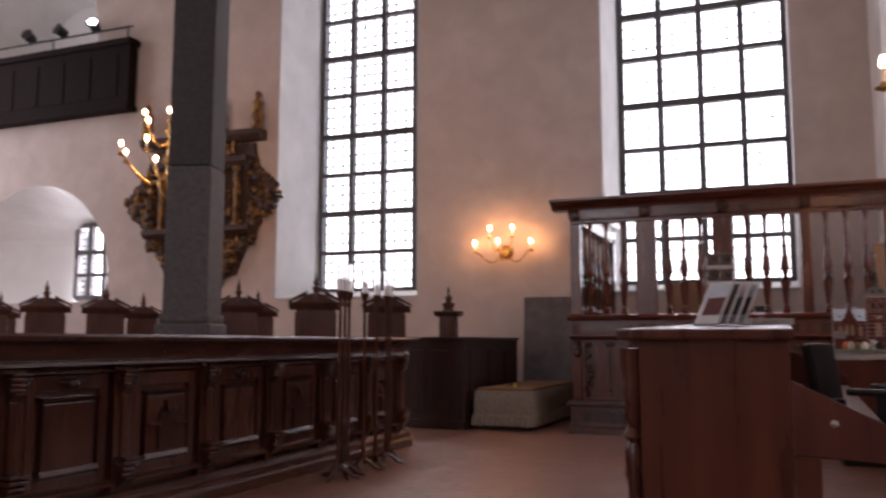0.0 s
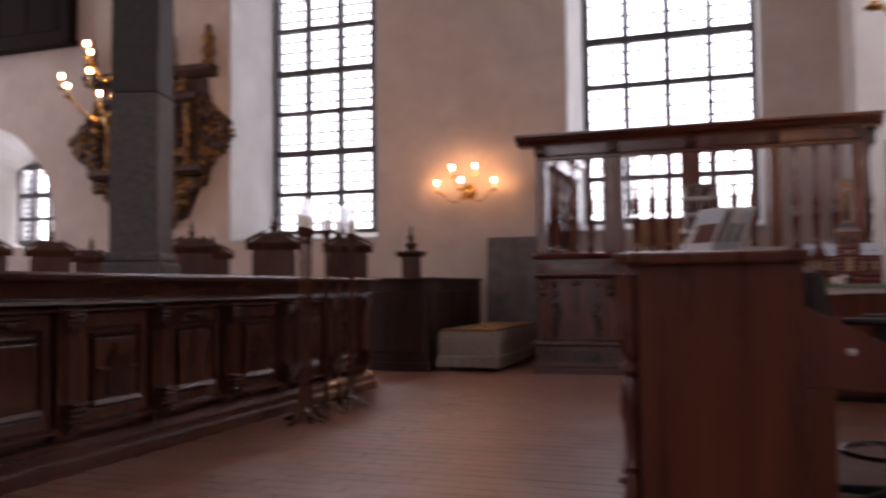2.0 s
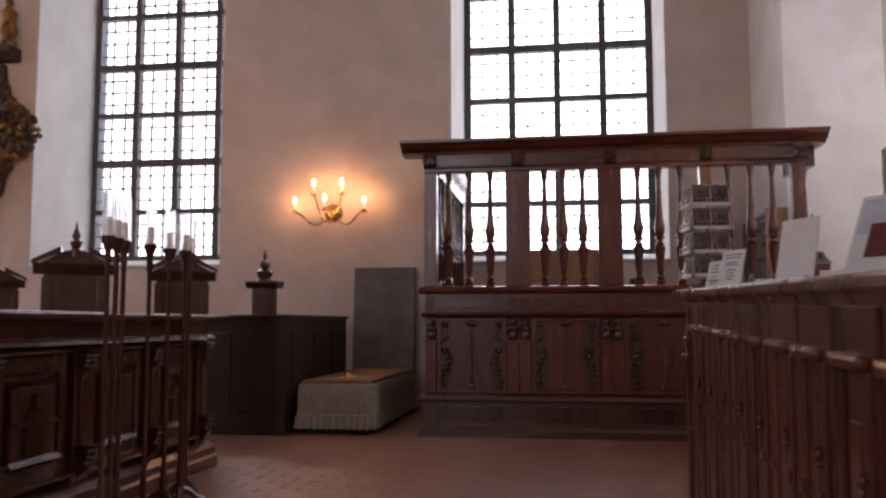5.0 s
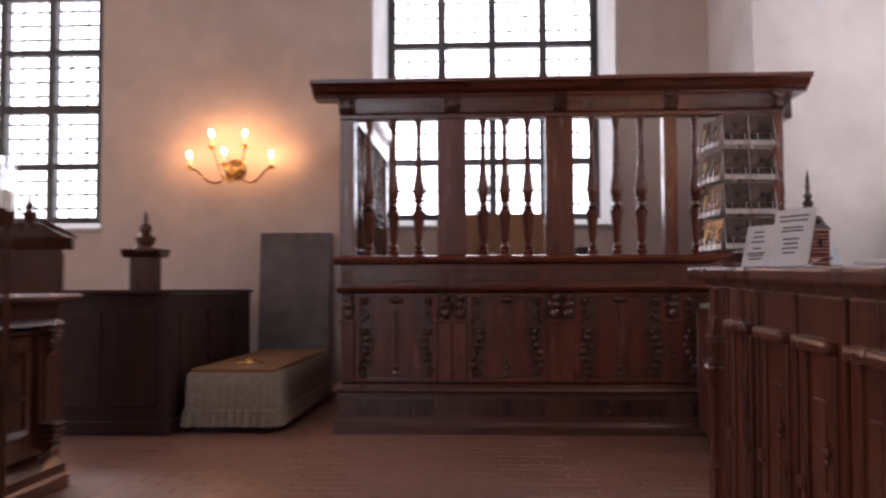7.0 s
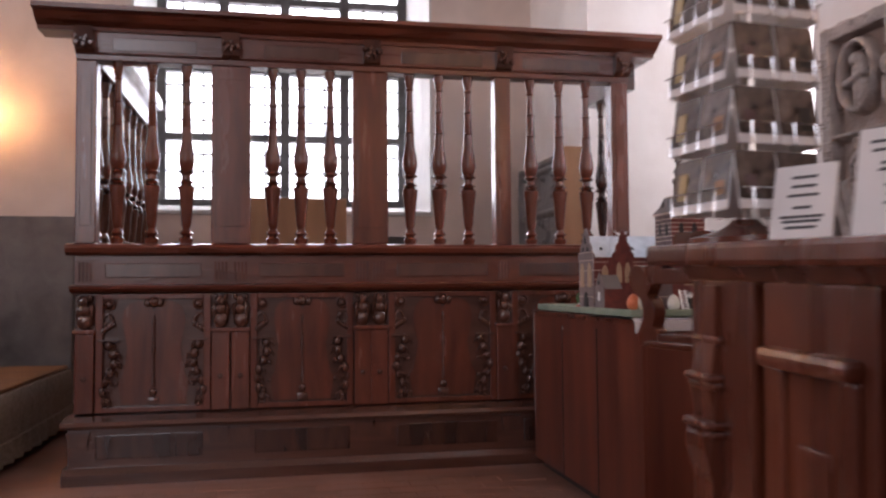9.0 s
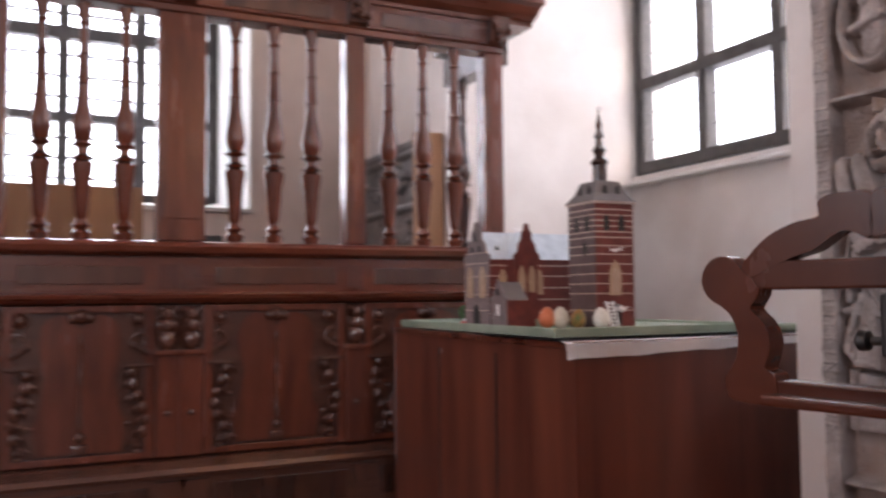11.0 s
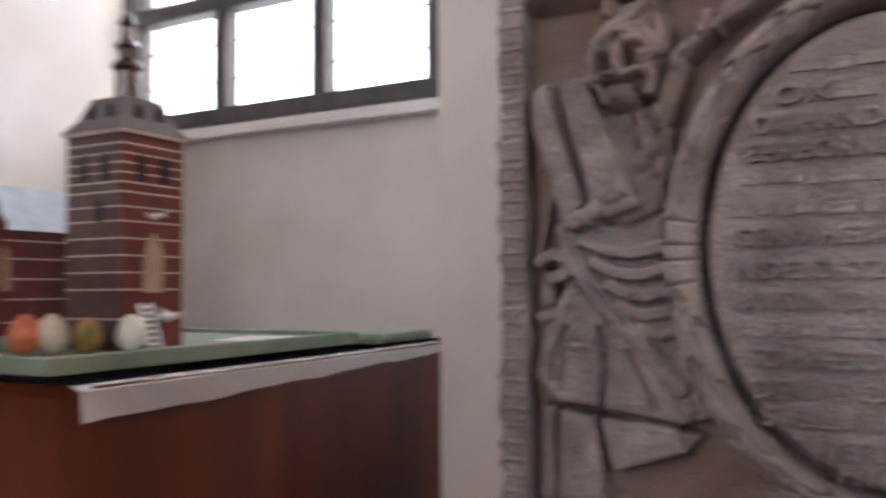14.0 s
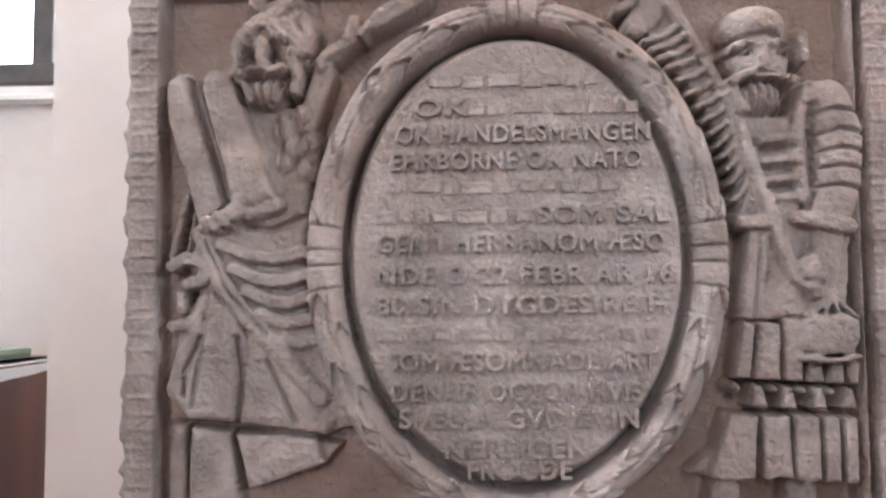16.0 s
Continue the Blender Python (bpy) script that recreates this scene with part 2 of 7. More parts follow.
def prism(bm, outline, depth, m=None):
    """A flat outline in x and z, thickened from y = 0 to depth, then moved by m."""
    n = len(outline)
    a = [bm.verts.new((x, 0, z)) for x, z in outline]
    b = [bm.verts.new((x, depth, z)) for x, z in outline]
    bm.faces.new(a)
    bm.faces.new(b[::-1])
    for i in range(n):
        j = (i + 1) % n
        bm.faces.new((a[j], a[i], b[i], b[j]))
    if m is not None:
        for v in a + b:
            v.co = m @ v.co
    return bm


def lathe(bm, profile, steps=16, m=None):
    """Rings of (radius, height) round z."""
    rings = []
    for r, z in profile:
        rings.append([bm.verts.new((r * math.cos(2 * math.pi * i / steps), r * math.sin(2 * math.pi * i / steps), z)) for i in range(steps)])
    for lo, hi in zip(rings, rings[1:]):
        for i in range(steps):
            j = (i + 1) % steps
            bm.faces.new((lo[i], lo[j], hi[j], hi[i]))
    bm.faces.new(rings[0][::-1])
    bm.faces.new(rings[-1])
    if m is not None:
        for ring in rings:
            for v in ring:
                v.co = m @ v.co
    return bm


def tube(bm, points, radius, steps=8):
    """A round bar along points; radius may be a list."""
    pts = [Vector(p) for p in points]
    radii = radius if isinstance(radius, (list, tuple)) else [radius] * len(pts)
    rings = []
    for i, p in enumerate(pts):
        d = (pts[min(i + 1, len(pts) - 1)] - pts[max(i - 1, 0)]).normalized()
        side = d.cross(Vector((0.31, 0.17, 0.93))).normalized()
        up = side.cross(d)
        rings.append([bm.verts.new(p + radii[i] * (math.cos(2 * math.pi * k / steps) * side + math.sin(2 * math.pi * k / steps) * up)) for k in range(steps)])
    for lo, hi in zip(rings, rings[1:]):
        for k in range(steps):
            j = (k + 1) % steps
            bm.faces.new((lo[k], lo[j], hi[j], hi[k]))
    bm.faces.new(rings[0][::-1])
    bm.faces.new(rings[-1])
    return bm


def blob(bm, x, y, z, rx, ry, rz, m=None, u=8, v=6):
    r = bmesh.ops.create_uvsphere(bm, u_segments=u, v_segments=v, radius=1.0)
    for q in r["verts"]:
        q.co = Vector((x + q.co.x * rx, y + q.co.y * ry, z + q.co.z * rz))
        if m is not None:
            q.co = m @ q.co
    return bm


def mould(bm, profile, x0, x1):
    """A moulding along x with the section (y, z)."""
    a = [bm.verts.new((x0, y, z)) for y, z in profile]
    b = [bm.verts.new((x1, y, z)) for y, z in profile]
    bm.faces.new(a)
    bm.faces.new(b[::-1])
    for i in range(len(profile)):
        j = (i + 1) % len(profile)
        bm.faces.new((a[j], a[i], b[i], b[j]))
    return bm



def finish(bm, name, mat, smooth=False):
    bmesh.ops.recalc_face_normals(bm, faces=bm.faces)
    if smooth:
        for f in bm.faces:
            f.smooth = True
        for e in bm.edges:
            if len(e.link_faces) == 2 and e.calc_face_angle(0) > 0.7:
                e.smooth = False
    me = bpy.data.meshes.new(name)
    bm.to_mesh(me)
    bm.free()
    me.materials.append(mat)
    return me


def part(name, bm, mat, parent, label="", smooth=False, at=None):
    ob = new(name, finish(bm, name, mat, smooth))
    ob.parent = parent
    if at is not None:
        ob.matrix_basis = at
    if label:
        ob["label"] = label
    return ob


def again(ob, parent, at):
    """The same mesh once more, as a part of its own."""
    o = new(ob.name.split(".")[0], ob.data)
    o.parent = parent
    o.matrix_basis = at
    if "label" in ob:
        o["label"] = ob["label"]
    return o


def thing(name, label, category, x=0, y=0, z=0, rz=0, group="", kind=""):
    ob = new(name)
    ob.empty_display_size = 0.05
    ob.matrix_basis = pose(x, y, z, 0, 0, rz)
    return tagged(ob, label, category, group, kind)


def solid(name, bm, mat, label, category, group="", kind="", smooth=False, at=None):
    ob = new(name, finish(bm, name, mat, smooth))
    if at is not None:
        ob.matrix_basis = at
    return tagged(ob, label, category, group, kind)


B = bmesh.new


# ---- the room ----
def wall(name, boxes, label="white limewashed plaster wall", mat=None):
    bm = B()
    for b in boxes:
        box(bm, *b)
    return solid(name, bm, mat or PLASTER, label, "wall", kind="structure")


TOP = 9.5
WY = 11.35       # face of the window wall
FLOOR_THING = solid("floor", box(B(), -16.5, 3.4, -6.5, 13.2, -0.3, 0), TILE, "worn red brick church floor", "floor", kind="structure")
solid("ceiling", box(B(), -16.5, 3.4, -6.5, 13.2, TOP, TOP + 0.3), PLASTER, "white plaster ceiling", "ceiling", kind="structure")
wall("wall_north", [(-10.9, -7.6, WY, 12.95, 0, TOP), (-7.6, -5.04, WY, 12.95, 0, 1.66), (-7.6, -5.04, WY, 12.95, 8.4, TOP),
                    (-5.04, -2.23, WY, 12.95, 0, TOP), (-2.23, 0.29, WY, 12.95, 0, 1.66), (-2.23, 0.29, WY, 12.95, 8.4, TOP),
                    (0.29, 3.2, WY, 12.95, 0, TOP)], "warm white plaster wall with tall window bays")
wall("wall_east", [(1.1, 3.2, -6.2, 7.19, 0, TOP), (1.2, 3.2, 9.95, WY, 0, TOP), (2.62, 3.2, 7.19, 9.95, 0, 1.86), (2.62, 3.2, 7.19, 7.4, 1.86, TOP),
                   (2.62, 3.2, 7.4, 9.95, 5.2, TOP), (1.15, 2.62, 7.19, 9.95, 5.6, TOP)], "grey-white limewashed wall with a deep window niche", LIME)
# The west and south openings are unseen, left for the added fill lamps.
wall("wall_west", [(-16.5, -16, -6.2, 5.5, 0, TOP), (-16.5, -16, 10.5, 12.95, 0, TOP), (-16.5, -16, 5.5, 10.5, 0, 2), (-16.5, -16, 5.5, 10.5, 8, TOP)])
wall("wall_south", [(-16, -8.6, -6.5, -6, 0, TOP), (-3.4, 3.2, -6.5, -6, 0, TOP), (-8.6, -3.4, -6.5, -6, 0, 2), (-8.6, -3.4, -6.5, -6, 8, TOP)])


def arched_bay(name, x0, x1, sill, spring, gx0, gx1, gsill, gspring, z0, z1, wx0, wx1):
    """A stretch of wall with an arched opening that narrows towards the glass."""
    bm = B()
    n = 20
    r, g = (x1 - x0) / 2, (gx1 - gx0) / 2
    c, gc = (x0 + x1) / 2, (gx0 + gx1) / 2
    rim, glass = [(x0, sill)], [(gx0, gsill)]
    for i in range(n + 1):
        a = math.pi * (1 - i / n)
        rim.append((c + r * math.cos(a), spring + r * math.sin(a)))
        glass.append((gc + g * math.cos(a), gspring + g * math.sin(a)))
    rim.append((x1, sill))
    glass.append((gx1, gsill))
    rv = B()
    va = [rv.verts.new((x, WY, z)) for x, z in rim]
    vb = [rv.verts.new((x, 12.6, z)) for x, z in glass]
    for i in range(len(va)):
        j = (i + 1) % len(va)
        rv.faces.new((va[i], va[j], vb[j], vb[i]))
    # face of the wall round the opening
    for i in range(1, n + 1):
        (xa, za), (xb, zb) = rim[i], rim[i + 1]
        q = [bm.verts.new(p) for p in ((xa, WY, za), (xb, WY, zb), (xb, WY, z1), (xa, WY, z1))]
        bm.faces.new(q)
    box(bm, wx0, x0, WY, 12.6, z0, z1)
    box(bm, x1, wx1, WY, 12.6, z0, z1)
    box(bm, x0, x1, WY, 12.6, z0, sill)
    bay = solid(name, bm, PLASTER, "white plaster wall with an arched window bay", "wall", kind="structure")
    part("reveal", rv, JAMB, bay, "pale limewashed splayed reveal")
    return bay


arched_bay("wall_north_arch", -14.75, -11.1, 1.7, 2.1, -13.05, -11.85, 1.75, 2.75, 0, 5.3, -16, -10.9)
arched_bay("wall_north_gallery", -14.7, -11.6, 6.3, 6.75, -14.2, -12.1, 6.4, 6.9, 5.3, TOP, -16, -10.9)
solid("wall_north_niche", box(B(), -14.6, -11.7, 12.605, 12.9, 6.0, 8.6), JAMB, "pale plaster back of the blind arch", "wall", kind="structure")


def window(name, x0, x1, z0, bars, columns, y=12.75, came=0.011, label="tall iron-barred leaded church window"):
    w = thing(name, label, "window", kind="structure")
    top = bars[-1]
    xs = [x0 + (x1 - x0) * i / columns for i in range(columns + 1)]
    fr = B()
    for x in (x0, x1):
        box(fr, x - 0.045, x + 0.045, y - 0.06, y + 0.06, z0, top)
    for z in (z0, top):
        box(fr, x0, x1, y - 0.055, y + 0.055, z - 0.05, z + 0.05)
    part("window_frame", fr, IRON, w)
    for x in xs[1:-1]:
        part("mullion", box(B(), x - 0.045, x + 0.045, y - 0.08, y + 0.06, z0, top, 0.008), IRON, w)
    for i, z in enumerate(bars[:-1]):
        h = 0.05 if i % 2 else 0.035
        part("transom", box(B(), x0, x1, y - 0.058, y + 0.058, z - h, z + h, 0.008), IRON, w)
    lead = B()
    zs = [z0, *bars]
    pane = None
    for a, b in zip(xs, xs[1:]):
        for lo, hi in zip(zs, zs[1:]):
            m = pose((a + b) / 2, y + 0.02, (lo + hi) / 2)
            g = box(B(), -(b - a) / 2, (b - a) / 2, -0.003, 0.003, -(hi - lo) / 2, (hi - lo) / 2)
            p = part("pane", g, GLASS, w, at=m)
            p.visible_shadow = False
            for k in range(1, 3):
                xx = a + (b - a) * k / 3
                box(lead, xx - came, xx + came, y + 0.005, y + 0.03, lo, hi)
            for k in range(1, 4):
                zz = lo + (hi - lo) * k / 4
                box(lead, a, b, y + 0.005, y + 0.03, zz - came, zz + came)
    part("lead_cames", lead, LEAD, w)
    return w


BARS = [2.55, 3.25, 3.95, 4.65, 5.4, 6.1, 6.8, 7.5, 8.3]
window("window_1", -7.55, -5.09, 1.88, BARS, 4, came=0.012)
window("window_2", -2.17, 0.23, 1.88, BARS, 4, came=0.009)
arch_window = window("window_3", -13.0, -11.9, 1.85, [2.3, 2.75, 3.3], 3, 12.5, 0.011, "small arched leaded window in a deep bay")
niche = thing("window_4", "dark-framed leaded window in the wall niche", "window", kind="structure")
ys = [7.45, 8.06, 8.68, 9.29, 9.9]
zs4 = [1.92, 2.5, 3.15, 3.8, 4.45, 5.15]
for yy in ys:
    part("mullion", box(B(), 2.66, 2.76, yy - 0.04, yy + 0.04, 1.87, 5.2, 0.008), IRON, niche)
for zz in zs4:
    part("transom", box(B(), 2.655, 2.765, 7.42, 9.94, zz - 0.04, zz + 0.04, 0.008), IRON, niche)
cames = B()
for a, b in zip(ys, ys[1:]):
    for lo, hi in zip(zs4, zs4[1:]):
        p = part("pane", box(B(), 2.715, 2.721, a, b, lo, hi), GLASS, niche)
        p.visible_shadow = False
        for k in range(1, 3):
            z = lo + (hi - lo) * k / 3
            box(cames, 2.712, 2.726, a, b, z - 0.0015, z + 0.0015)
part("lead_cames", cames, LEAD, niche)
sill = B()
mould(sill, [(0, 0), (0, 0.015), (0.16, 0.07), (0.16, 0)], 0, 2.55)
part("window_sill", sill, JAMB, niche, at=pose(2.54, 9.95, 1.79, 0, 0, -90))
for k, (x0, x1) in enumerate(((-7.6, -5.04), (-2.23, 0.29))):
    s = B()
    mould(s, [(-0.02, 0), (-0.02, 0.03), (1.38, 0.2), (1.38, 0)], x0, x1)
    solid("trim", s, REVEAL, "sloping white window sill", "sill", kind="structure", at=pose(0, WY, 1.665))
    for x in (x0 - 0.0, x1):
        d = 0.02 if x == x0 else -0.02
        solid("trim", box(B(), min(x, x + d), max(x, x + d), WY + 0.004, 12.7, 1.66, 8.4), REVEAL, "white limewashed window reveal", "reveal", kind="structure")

# ---- gallery ----
gallery = thing("gallery", "dark stained wooden organ gallery front with a rail", "gallery", -13.3, 11.2, 5.1, kind="structure")
part("front", box(B(), -2.7, 2.7, -0.1, 0.1, 0.06, 1.2), OAK_DULL, gallery)
part("moulding", box(B(), -2.72, 2.72, -0.14, 0.13, 0, 0.1, 0.02), OAK_DULL, gallery)
part("cornice", box(B(), -2.74, 2.74, -0.16, 0.13, 1.2, 1.32, 0.02), OAK_DULL, gallery)
for i in range(8):
    part("panel", box(B(), -2.55 + i * 0.64, -2.03 + i * 0.64, -0.115, -0.09, 0.25, 1.05, 0.01), OAK_DULL, gallery)
part("rail", tube(B(), [(-2.7, -0.05, 1.55), (2.7, -0.05, 1.55)], 0.02), BLACK, gallery)
for x in (-2.6, -0.9, 0.8, 2.6):
    part("rail_post", tube(B(), [(x, -0.05, 1.3), (x, -0.05, 1.55)], 0.015), BLACK, gallery)


def spotlight(x, turn, lit=False):
    s = thing("spotlight", "small black stage spotlight clamped on the gallery rail", "spotlight", x, 11.15, 6.65, turn, "gallery spotlights")
    part("body", lathe(B(), [(0.05, -0.1), (0.09, -0.08), (0.1, 0.08), (0.12, 0.12), (0.1, 0.13)], 14, pose(0, 0, 0.12, 70, 0, 0)), BLACK, s, smooth=True)
    part("bracket", box(B(), -0.02, 0.02, -0.02, 0.02, -0.02, 0.1), BLACK, s)
    if lit:
        part("lens", lathe(B(), [(0.085, 0.131), (0.06, 0.136), (0.003, 0.14)], 14, pose(0, 0, 0.12, 70, 0, 0)), LENS, s, "glowing lens")


for x, a in ((-11.5, 25), (-12.3, -10), (-13.1, 10)):
    spotlight(x, a, x > -12)

# ---- granite pier behind the parapet ----
pier = thing("granite_pier", "square grey granite pier with a moulded base", "pier", -3.73, 4.54, 0, 18.5, kind="structure")
part("shaft", box(B(), -0.155, 0.155, -0.155, 0.155, 0, 2.2, 0.012), GRANITE, pier)
part("upper_shaft", box(B(), -0.152, 0.152, -0.152, 0.152, 2.203, TOP, 0.012), PIER_DARK, pier, "darker upper granite block")
part("base", box(B(), -0.19, 0.19, -0.19, 0.19, 0.9, 1.12, 0.02), GRANITE, pier)
part("base", box(B(), -0.172, 0.172, -0.172, 0.172, 1.12, 1.18, 0.018), GRANITE, pier)


# ---- parapet of the choir stalls ----
def parapet():
    p = thing("choir_parapet", "dark carved oak parapet with panels, corbels and a moulded top rail", "parapet", -3.42, 0, 0, 90)
    # local x runs along the room's y, local -y faces the aisle
    y0, y1 = 1.2, 7.27
    part("back_board", box(B(), y0, y1, 0.02, 0.075, 0, 0.98), OAK_LONG, p)
    part("top_rail", mould(B(), [(-0.16, 1.0), (-0.17, 1.02), (-0.16, 1.035), (0.1, 1.035), (0.1, 0.98), (-0.06, 0.98), (-0.1, 0.99)], y0, y1 + 0.08), OAK_LONG, p)
    part("frieze", mould(B(), [(-0.06, 0.98), (-0.05, 0.9), (-0.09, 0.885), (-0.095, 0.87), (-0.03, 0.86), (0.02, 0.86), (0.02, 0.98)], y0, y1 + 0.03), OAK_LONG, p)
    part("plinth", mould(B(), [(0.02, 0), (-0.12, 0), (-0.12, 0.07), (-0.1, 0.085), (-0.1, 0.13), (-0.06, 0.16), (-0.03, 0.17), (0.02, 0.17)], y0, y1 + 0.05), OAK_LONG, p)
    part("end_board", box(B(), y1, y1 + 0.03, -0.02, 0.09, 0, 0.98, 0.004), OAK, p)
    posts = [1.33 + 0.742 * i for i in range(8)] + [7.23]
    for k, c in enumerate(posts):
        post = part("pilaster", box(B(), c - 0.075, c + 0.075, -0.035, 0.02, 0.17, 0.86, 0.004), OAK, p)
        for z, s in ((0.69, 1.0), (0.18, 1.2)):
            top = z + 0.15 * s
            # slanted foot, two rolls and a cap, each a little wider than the one below
            part("corbel", mould(B(), [(-0.03, z), (-0.036, z), (-0.085 * s, z + 0.05 * s), (-0.085 * s, z + 0.058 * s), (-0.03, z + 0.058 * s)], c - 0.034, c + 0.034), OAK, p)
            for r, zz, out, half in ((0.012, z + 0.07 * s, 0.078, 0.05), (0.013, z + 0.094 * s, 0.088, 0.054), (0.014, z + 0.12 * s, 0.096, 0.058)):
                roll = lathe(B(), [(r * 0.7, -half), (r, -half + 0.005), (r, half - 0.005), (r * 0.7, half)], 12, pose(c, -out * s + r, zz, 0, 90, 0))
                part("corbel_roll", roll, OAK, p, smooth=True)
                part("corbel_block", box(B(), c - half + 0.006, c + half - 0.006, -out * s + r, -0.03, zz - 0.011 * s, zz + 0.011 * s, 0.002), OAK, p)
            part("corbel_cap", box(B(), c - 0.062, c + 0.062, -0.1 * s, -0.03, top - 0.012, top, 0.004), OAK, p)
        part("strip", box(B(), c - 0.03, c + 0.03, -0.05, -0.034, 0.36, 0.7, 0.006), OAK, p)
    for k, (a, b) in enumerate(zip(posts, posts[1:])):
        if b - a < 0.4:
            continue
        a, b = a + 0.1, b - 0.1
        c = (a + b) / 2
        fr = B()
        for x0, x1, z0, z1 in ((a, a + 0.06, 0.24, 0.82), (b - 0.06, b, 0.24, 0.82), (a + 0.06, b - 0.06, 0.24, 0.3), (a + 0.06, b - 0.06, 0.74, 0.82)):
            box(fr, x0, x1, -0.012, 0.02, z0, z1, 0.005)
        part("panel_frame", fr, OAK, p)
        part("ledge", mould(B(), [(0.02, 0.21), (-0.06, 0.21), (-0.06, 0.225), (-0.02, 0.245), (0.02, 0.25)], a - 0.02, b + 0.02), OAK_LONG, p)
        part("cornice", mould(B(), [(0.02, 0.82), (-0.05, 0.83), (-0.06, 0.845), (0.02, 0.85)], a - 0.02, b + 0.02), OAK_LONG, p)
        part("field", box(B(), a + 0.1, b - 0.1, -0.02, 0.02, 0.34, 0.68, 0.008), OAK, p)
        part("cap", mould(B(), [(0.02, 0.68), (-0.03, 0.685), (-0.05, 0.705), (0.02, 0.715)], a + 0.08, b - 0.08), OAK_LONG, p)
        part("sill", mould(B(), [(0.02, 0.315), (-0.045, 0.32), (-0.03, 0.345), (0.02, 0.35)], a + 0.08, b - 0.08), OAK_LONG, p)
        if k % 2:
            arch = B()
            pts = [(c - 0.075, 0.36)] + [(c + 0.075 * math.cos(math.pi * (1 - i / 10)), 0.54 + 0.075 * math.sin(math.pi * (1 - i / 10))) for i in range(11)] + [(c + 0.075, 0.36)]
            prism(arch, pts, 0.02, pose(0, -0.036, 0))
            part("arched_panel", arch, OAK_BLACK, p)
            for x in (c - 0.115, c + 0.115):
                part("impost", box(B(), x - 0.045, x + 0.045, -0.045, -0.018, 0.5, 0.52, 0.004), OAK, p)
            part("keystone", prism(B(), [(c - 0.02, 0.58), (c + 0.02, 0.58), (c + 0.03, 0.645), (c - 0.03, 0.645)], 0.03, pose(0, -0.05, 0)), OAK, p)
        else:
            orn = B()
            blob(orn, c, -0.03, 0.775, 0.045, 0.03, 0.028)
            for s in (-1, 1):
                blob(orn, c + s * 0.06, -0.02, 0.785, 0.035, 0.02, 0.018)
            part("carving", orn, OAK_BLACK, p, smooth=True)
    return p


parapet()


# ---- pew ends ----
def pew_end():
    p = thing("pew_end", "dark oak pew end with a gabled crest and turned finial", "pew end", group="choir pews")
    part("board", box(B(), -0.19, 0.19, -0.03, 0.03, 0, 1.35, 0.006), OAK, p)
    for x in (-0.17, 0.17):
        part("pilaster", box(B(), x - 0.03, x + 0.03, -0.05, 0.03, 0.2, 1.28, 0.006), OAK, p)
    part("cornice", mould(B(), [(-0.045, 1.3), (-0.09, 1.35), (-0.1, 1.37), (0.1, 1.37), (0.09, 1.35), (0.045, 1.3)], -0.25, 0.25), OAK, p)
    for s in (-1, 1):
        part("pediment", prism(B(), [(s * 0.26, 1.37), (s * 0.26, 1.39), (s * 0.085, 1.485), (s * 0.085, 1.445)], 0.18, pose(0, -0.09, 0)), OAK, p)
    part("tympanum", prism(B(), [(-0.22, 1.37), (0.22, 1.37), (0.06, 1.46), (-0.06, 1.46)], 0.05, pose(0, -0.025, 0)), OAK, p)
    part("finial", lathe(B(), [(0.045, 1.42), (0.045, 1.46), (0.025, 1.475), (0.035, 1.5), (0.04, 1.52), (0.018, 1.54), (0.03, 1.56), (0.02, 1.585), (0.008, 1.62), (0.003, 1.66)], 12), OAK, p, smooth=True)
    return p


pew = pew_end()
pew.matrix_basis = pose(-4.14, 6.88, 0, 0, 0, 28)
for x, y, a in ((-3.82, 7.8, 20), (-5.24, 7.15, 38), (-6.0, 8.6, 32), (-6.96, 7.07, 45), (-7.28, 6.54, 45), (-8.5, 6.84, 48), (-7.95, 8.76, 40), (-9.7, 8.0, 50)):
    copy_thing(pew, pose(x, y, 0, 0, 0, a))

# closed pew block beside the coffin
block = thing("stall_block", "blackened oak stall end with a tall finial post", "choir stall", -3.36, 8.87, 0)
part("front", box(B(), -0.9, 0, 0, 0.05, 0, 1.03, 0.006), STALL_OAK, block)
part("side", box(B(), -0.05, -0.002, 0.05, 2.1, 0, 1.02, 0.006), STALL_OAK, block)
part("top_rail", box(B(), -0.93, 0.02, -0.03, 2.12, 1.022, 1.055, 0.008), STALL_OAK, block)
part("skirting", box(B(), -0.91, 0.015, -0.02, 2.1, 0, 0.1, 0.01), STALL_OAK, block)
for x0, x1 in ((-0.8, -0.5), (-0.42, -0.1)):
    part("panel", box(B(), x0, x1, -0.015, 0.01, 0.2, 0.9, 0.01), STALL_OAK, block)
for y0, y1 in ((0.2, 0.75), (0.85, 1.4), (1.5, 2.0)):
    part("panel", box(B(), -0.01, 0.012, y0, y1, 0.2, 0.9, 0.01), STALL_OAK, block)
part("post", box(B(), -0.42, -0.22, 0.27, 0.4, 1.05, 1.3, 0.006), OAK, block)
part("post_cornice", mould(B(), [(0.27, 1.3), (0.22, 1.35), (0.22, 1.365), (0.45, 1.365), (0.45, 1.35), (0.4, 1.3)], -0.47, -0.17), OAK, block)
part("post_finial", lathe(B(), [(0.09, 0), (0.06, 0.03), (0.075, 0.06), (0.08, 0.09), (0.035, 0.12), (0.05, 0.15), (0.045, 0.18), (0.015, 0.21), (0.02, 0.24), (0.004, 0.3)], 12), OAK, block,
     smooth=True, at=pose(-0.32, 0.33, 1.365))


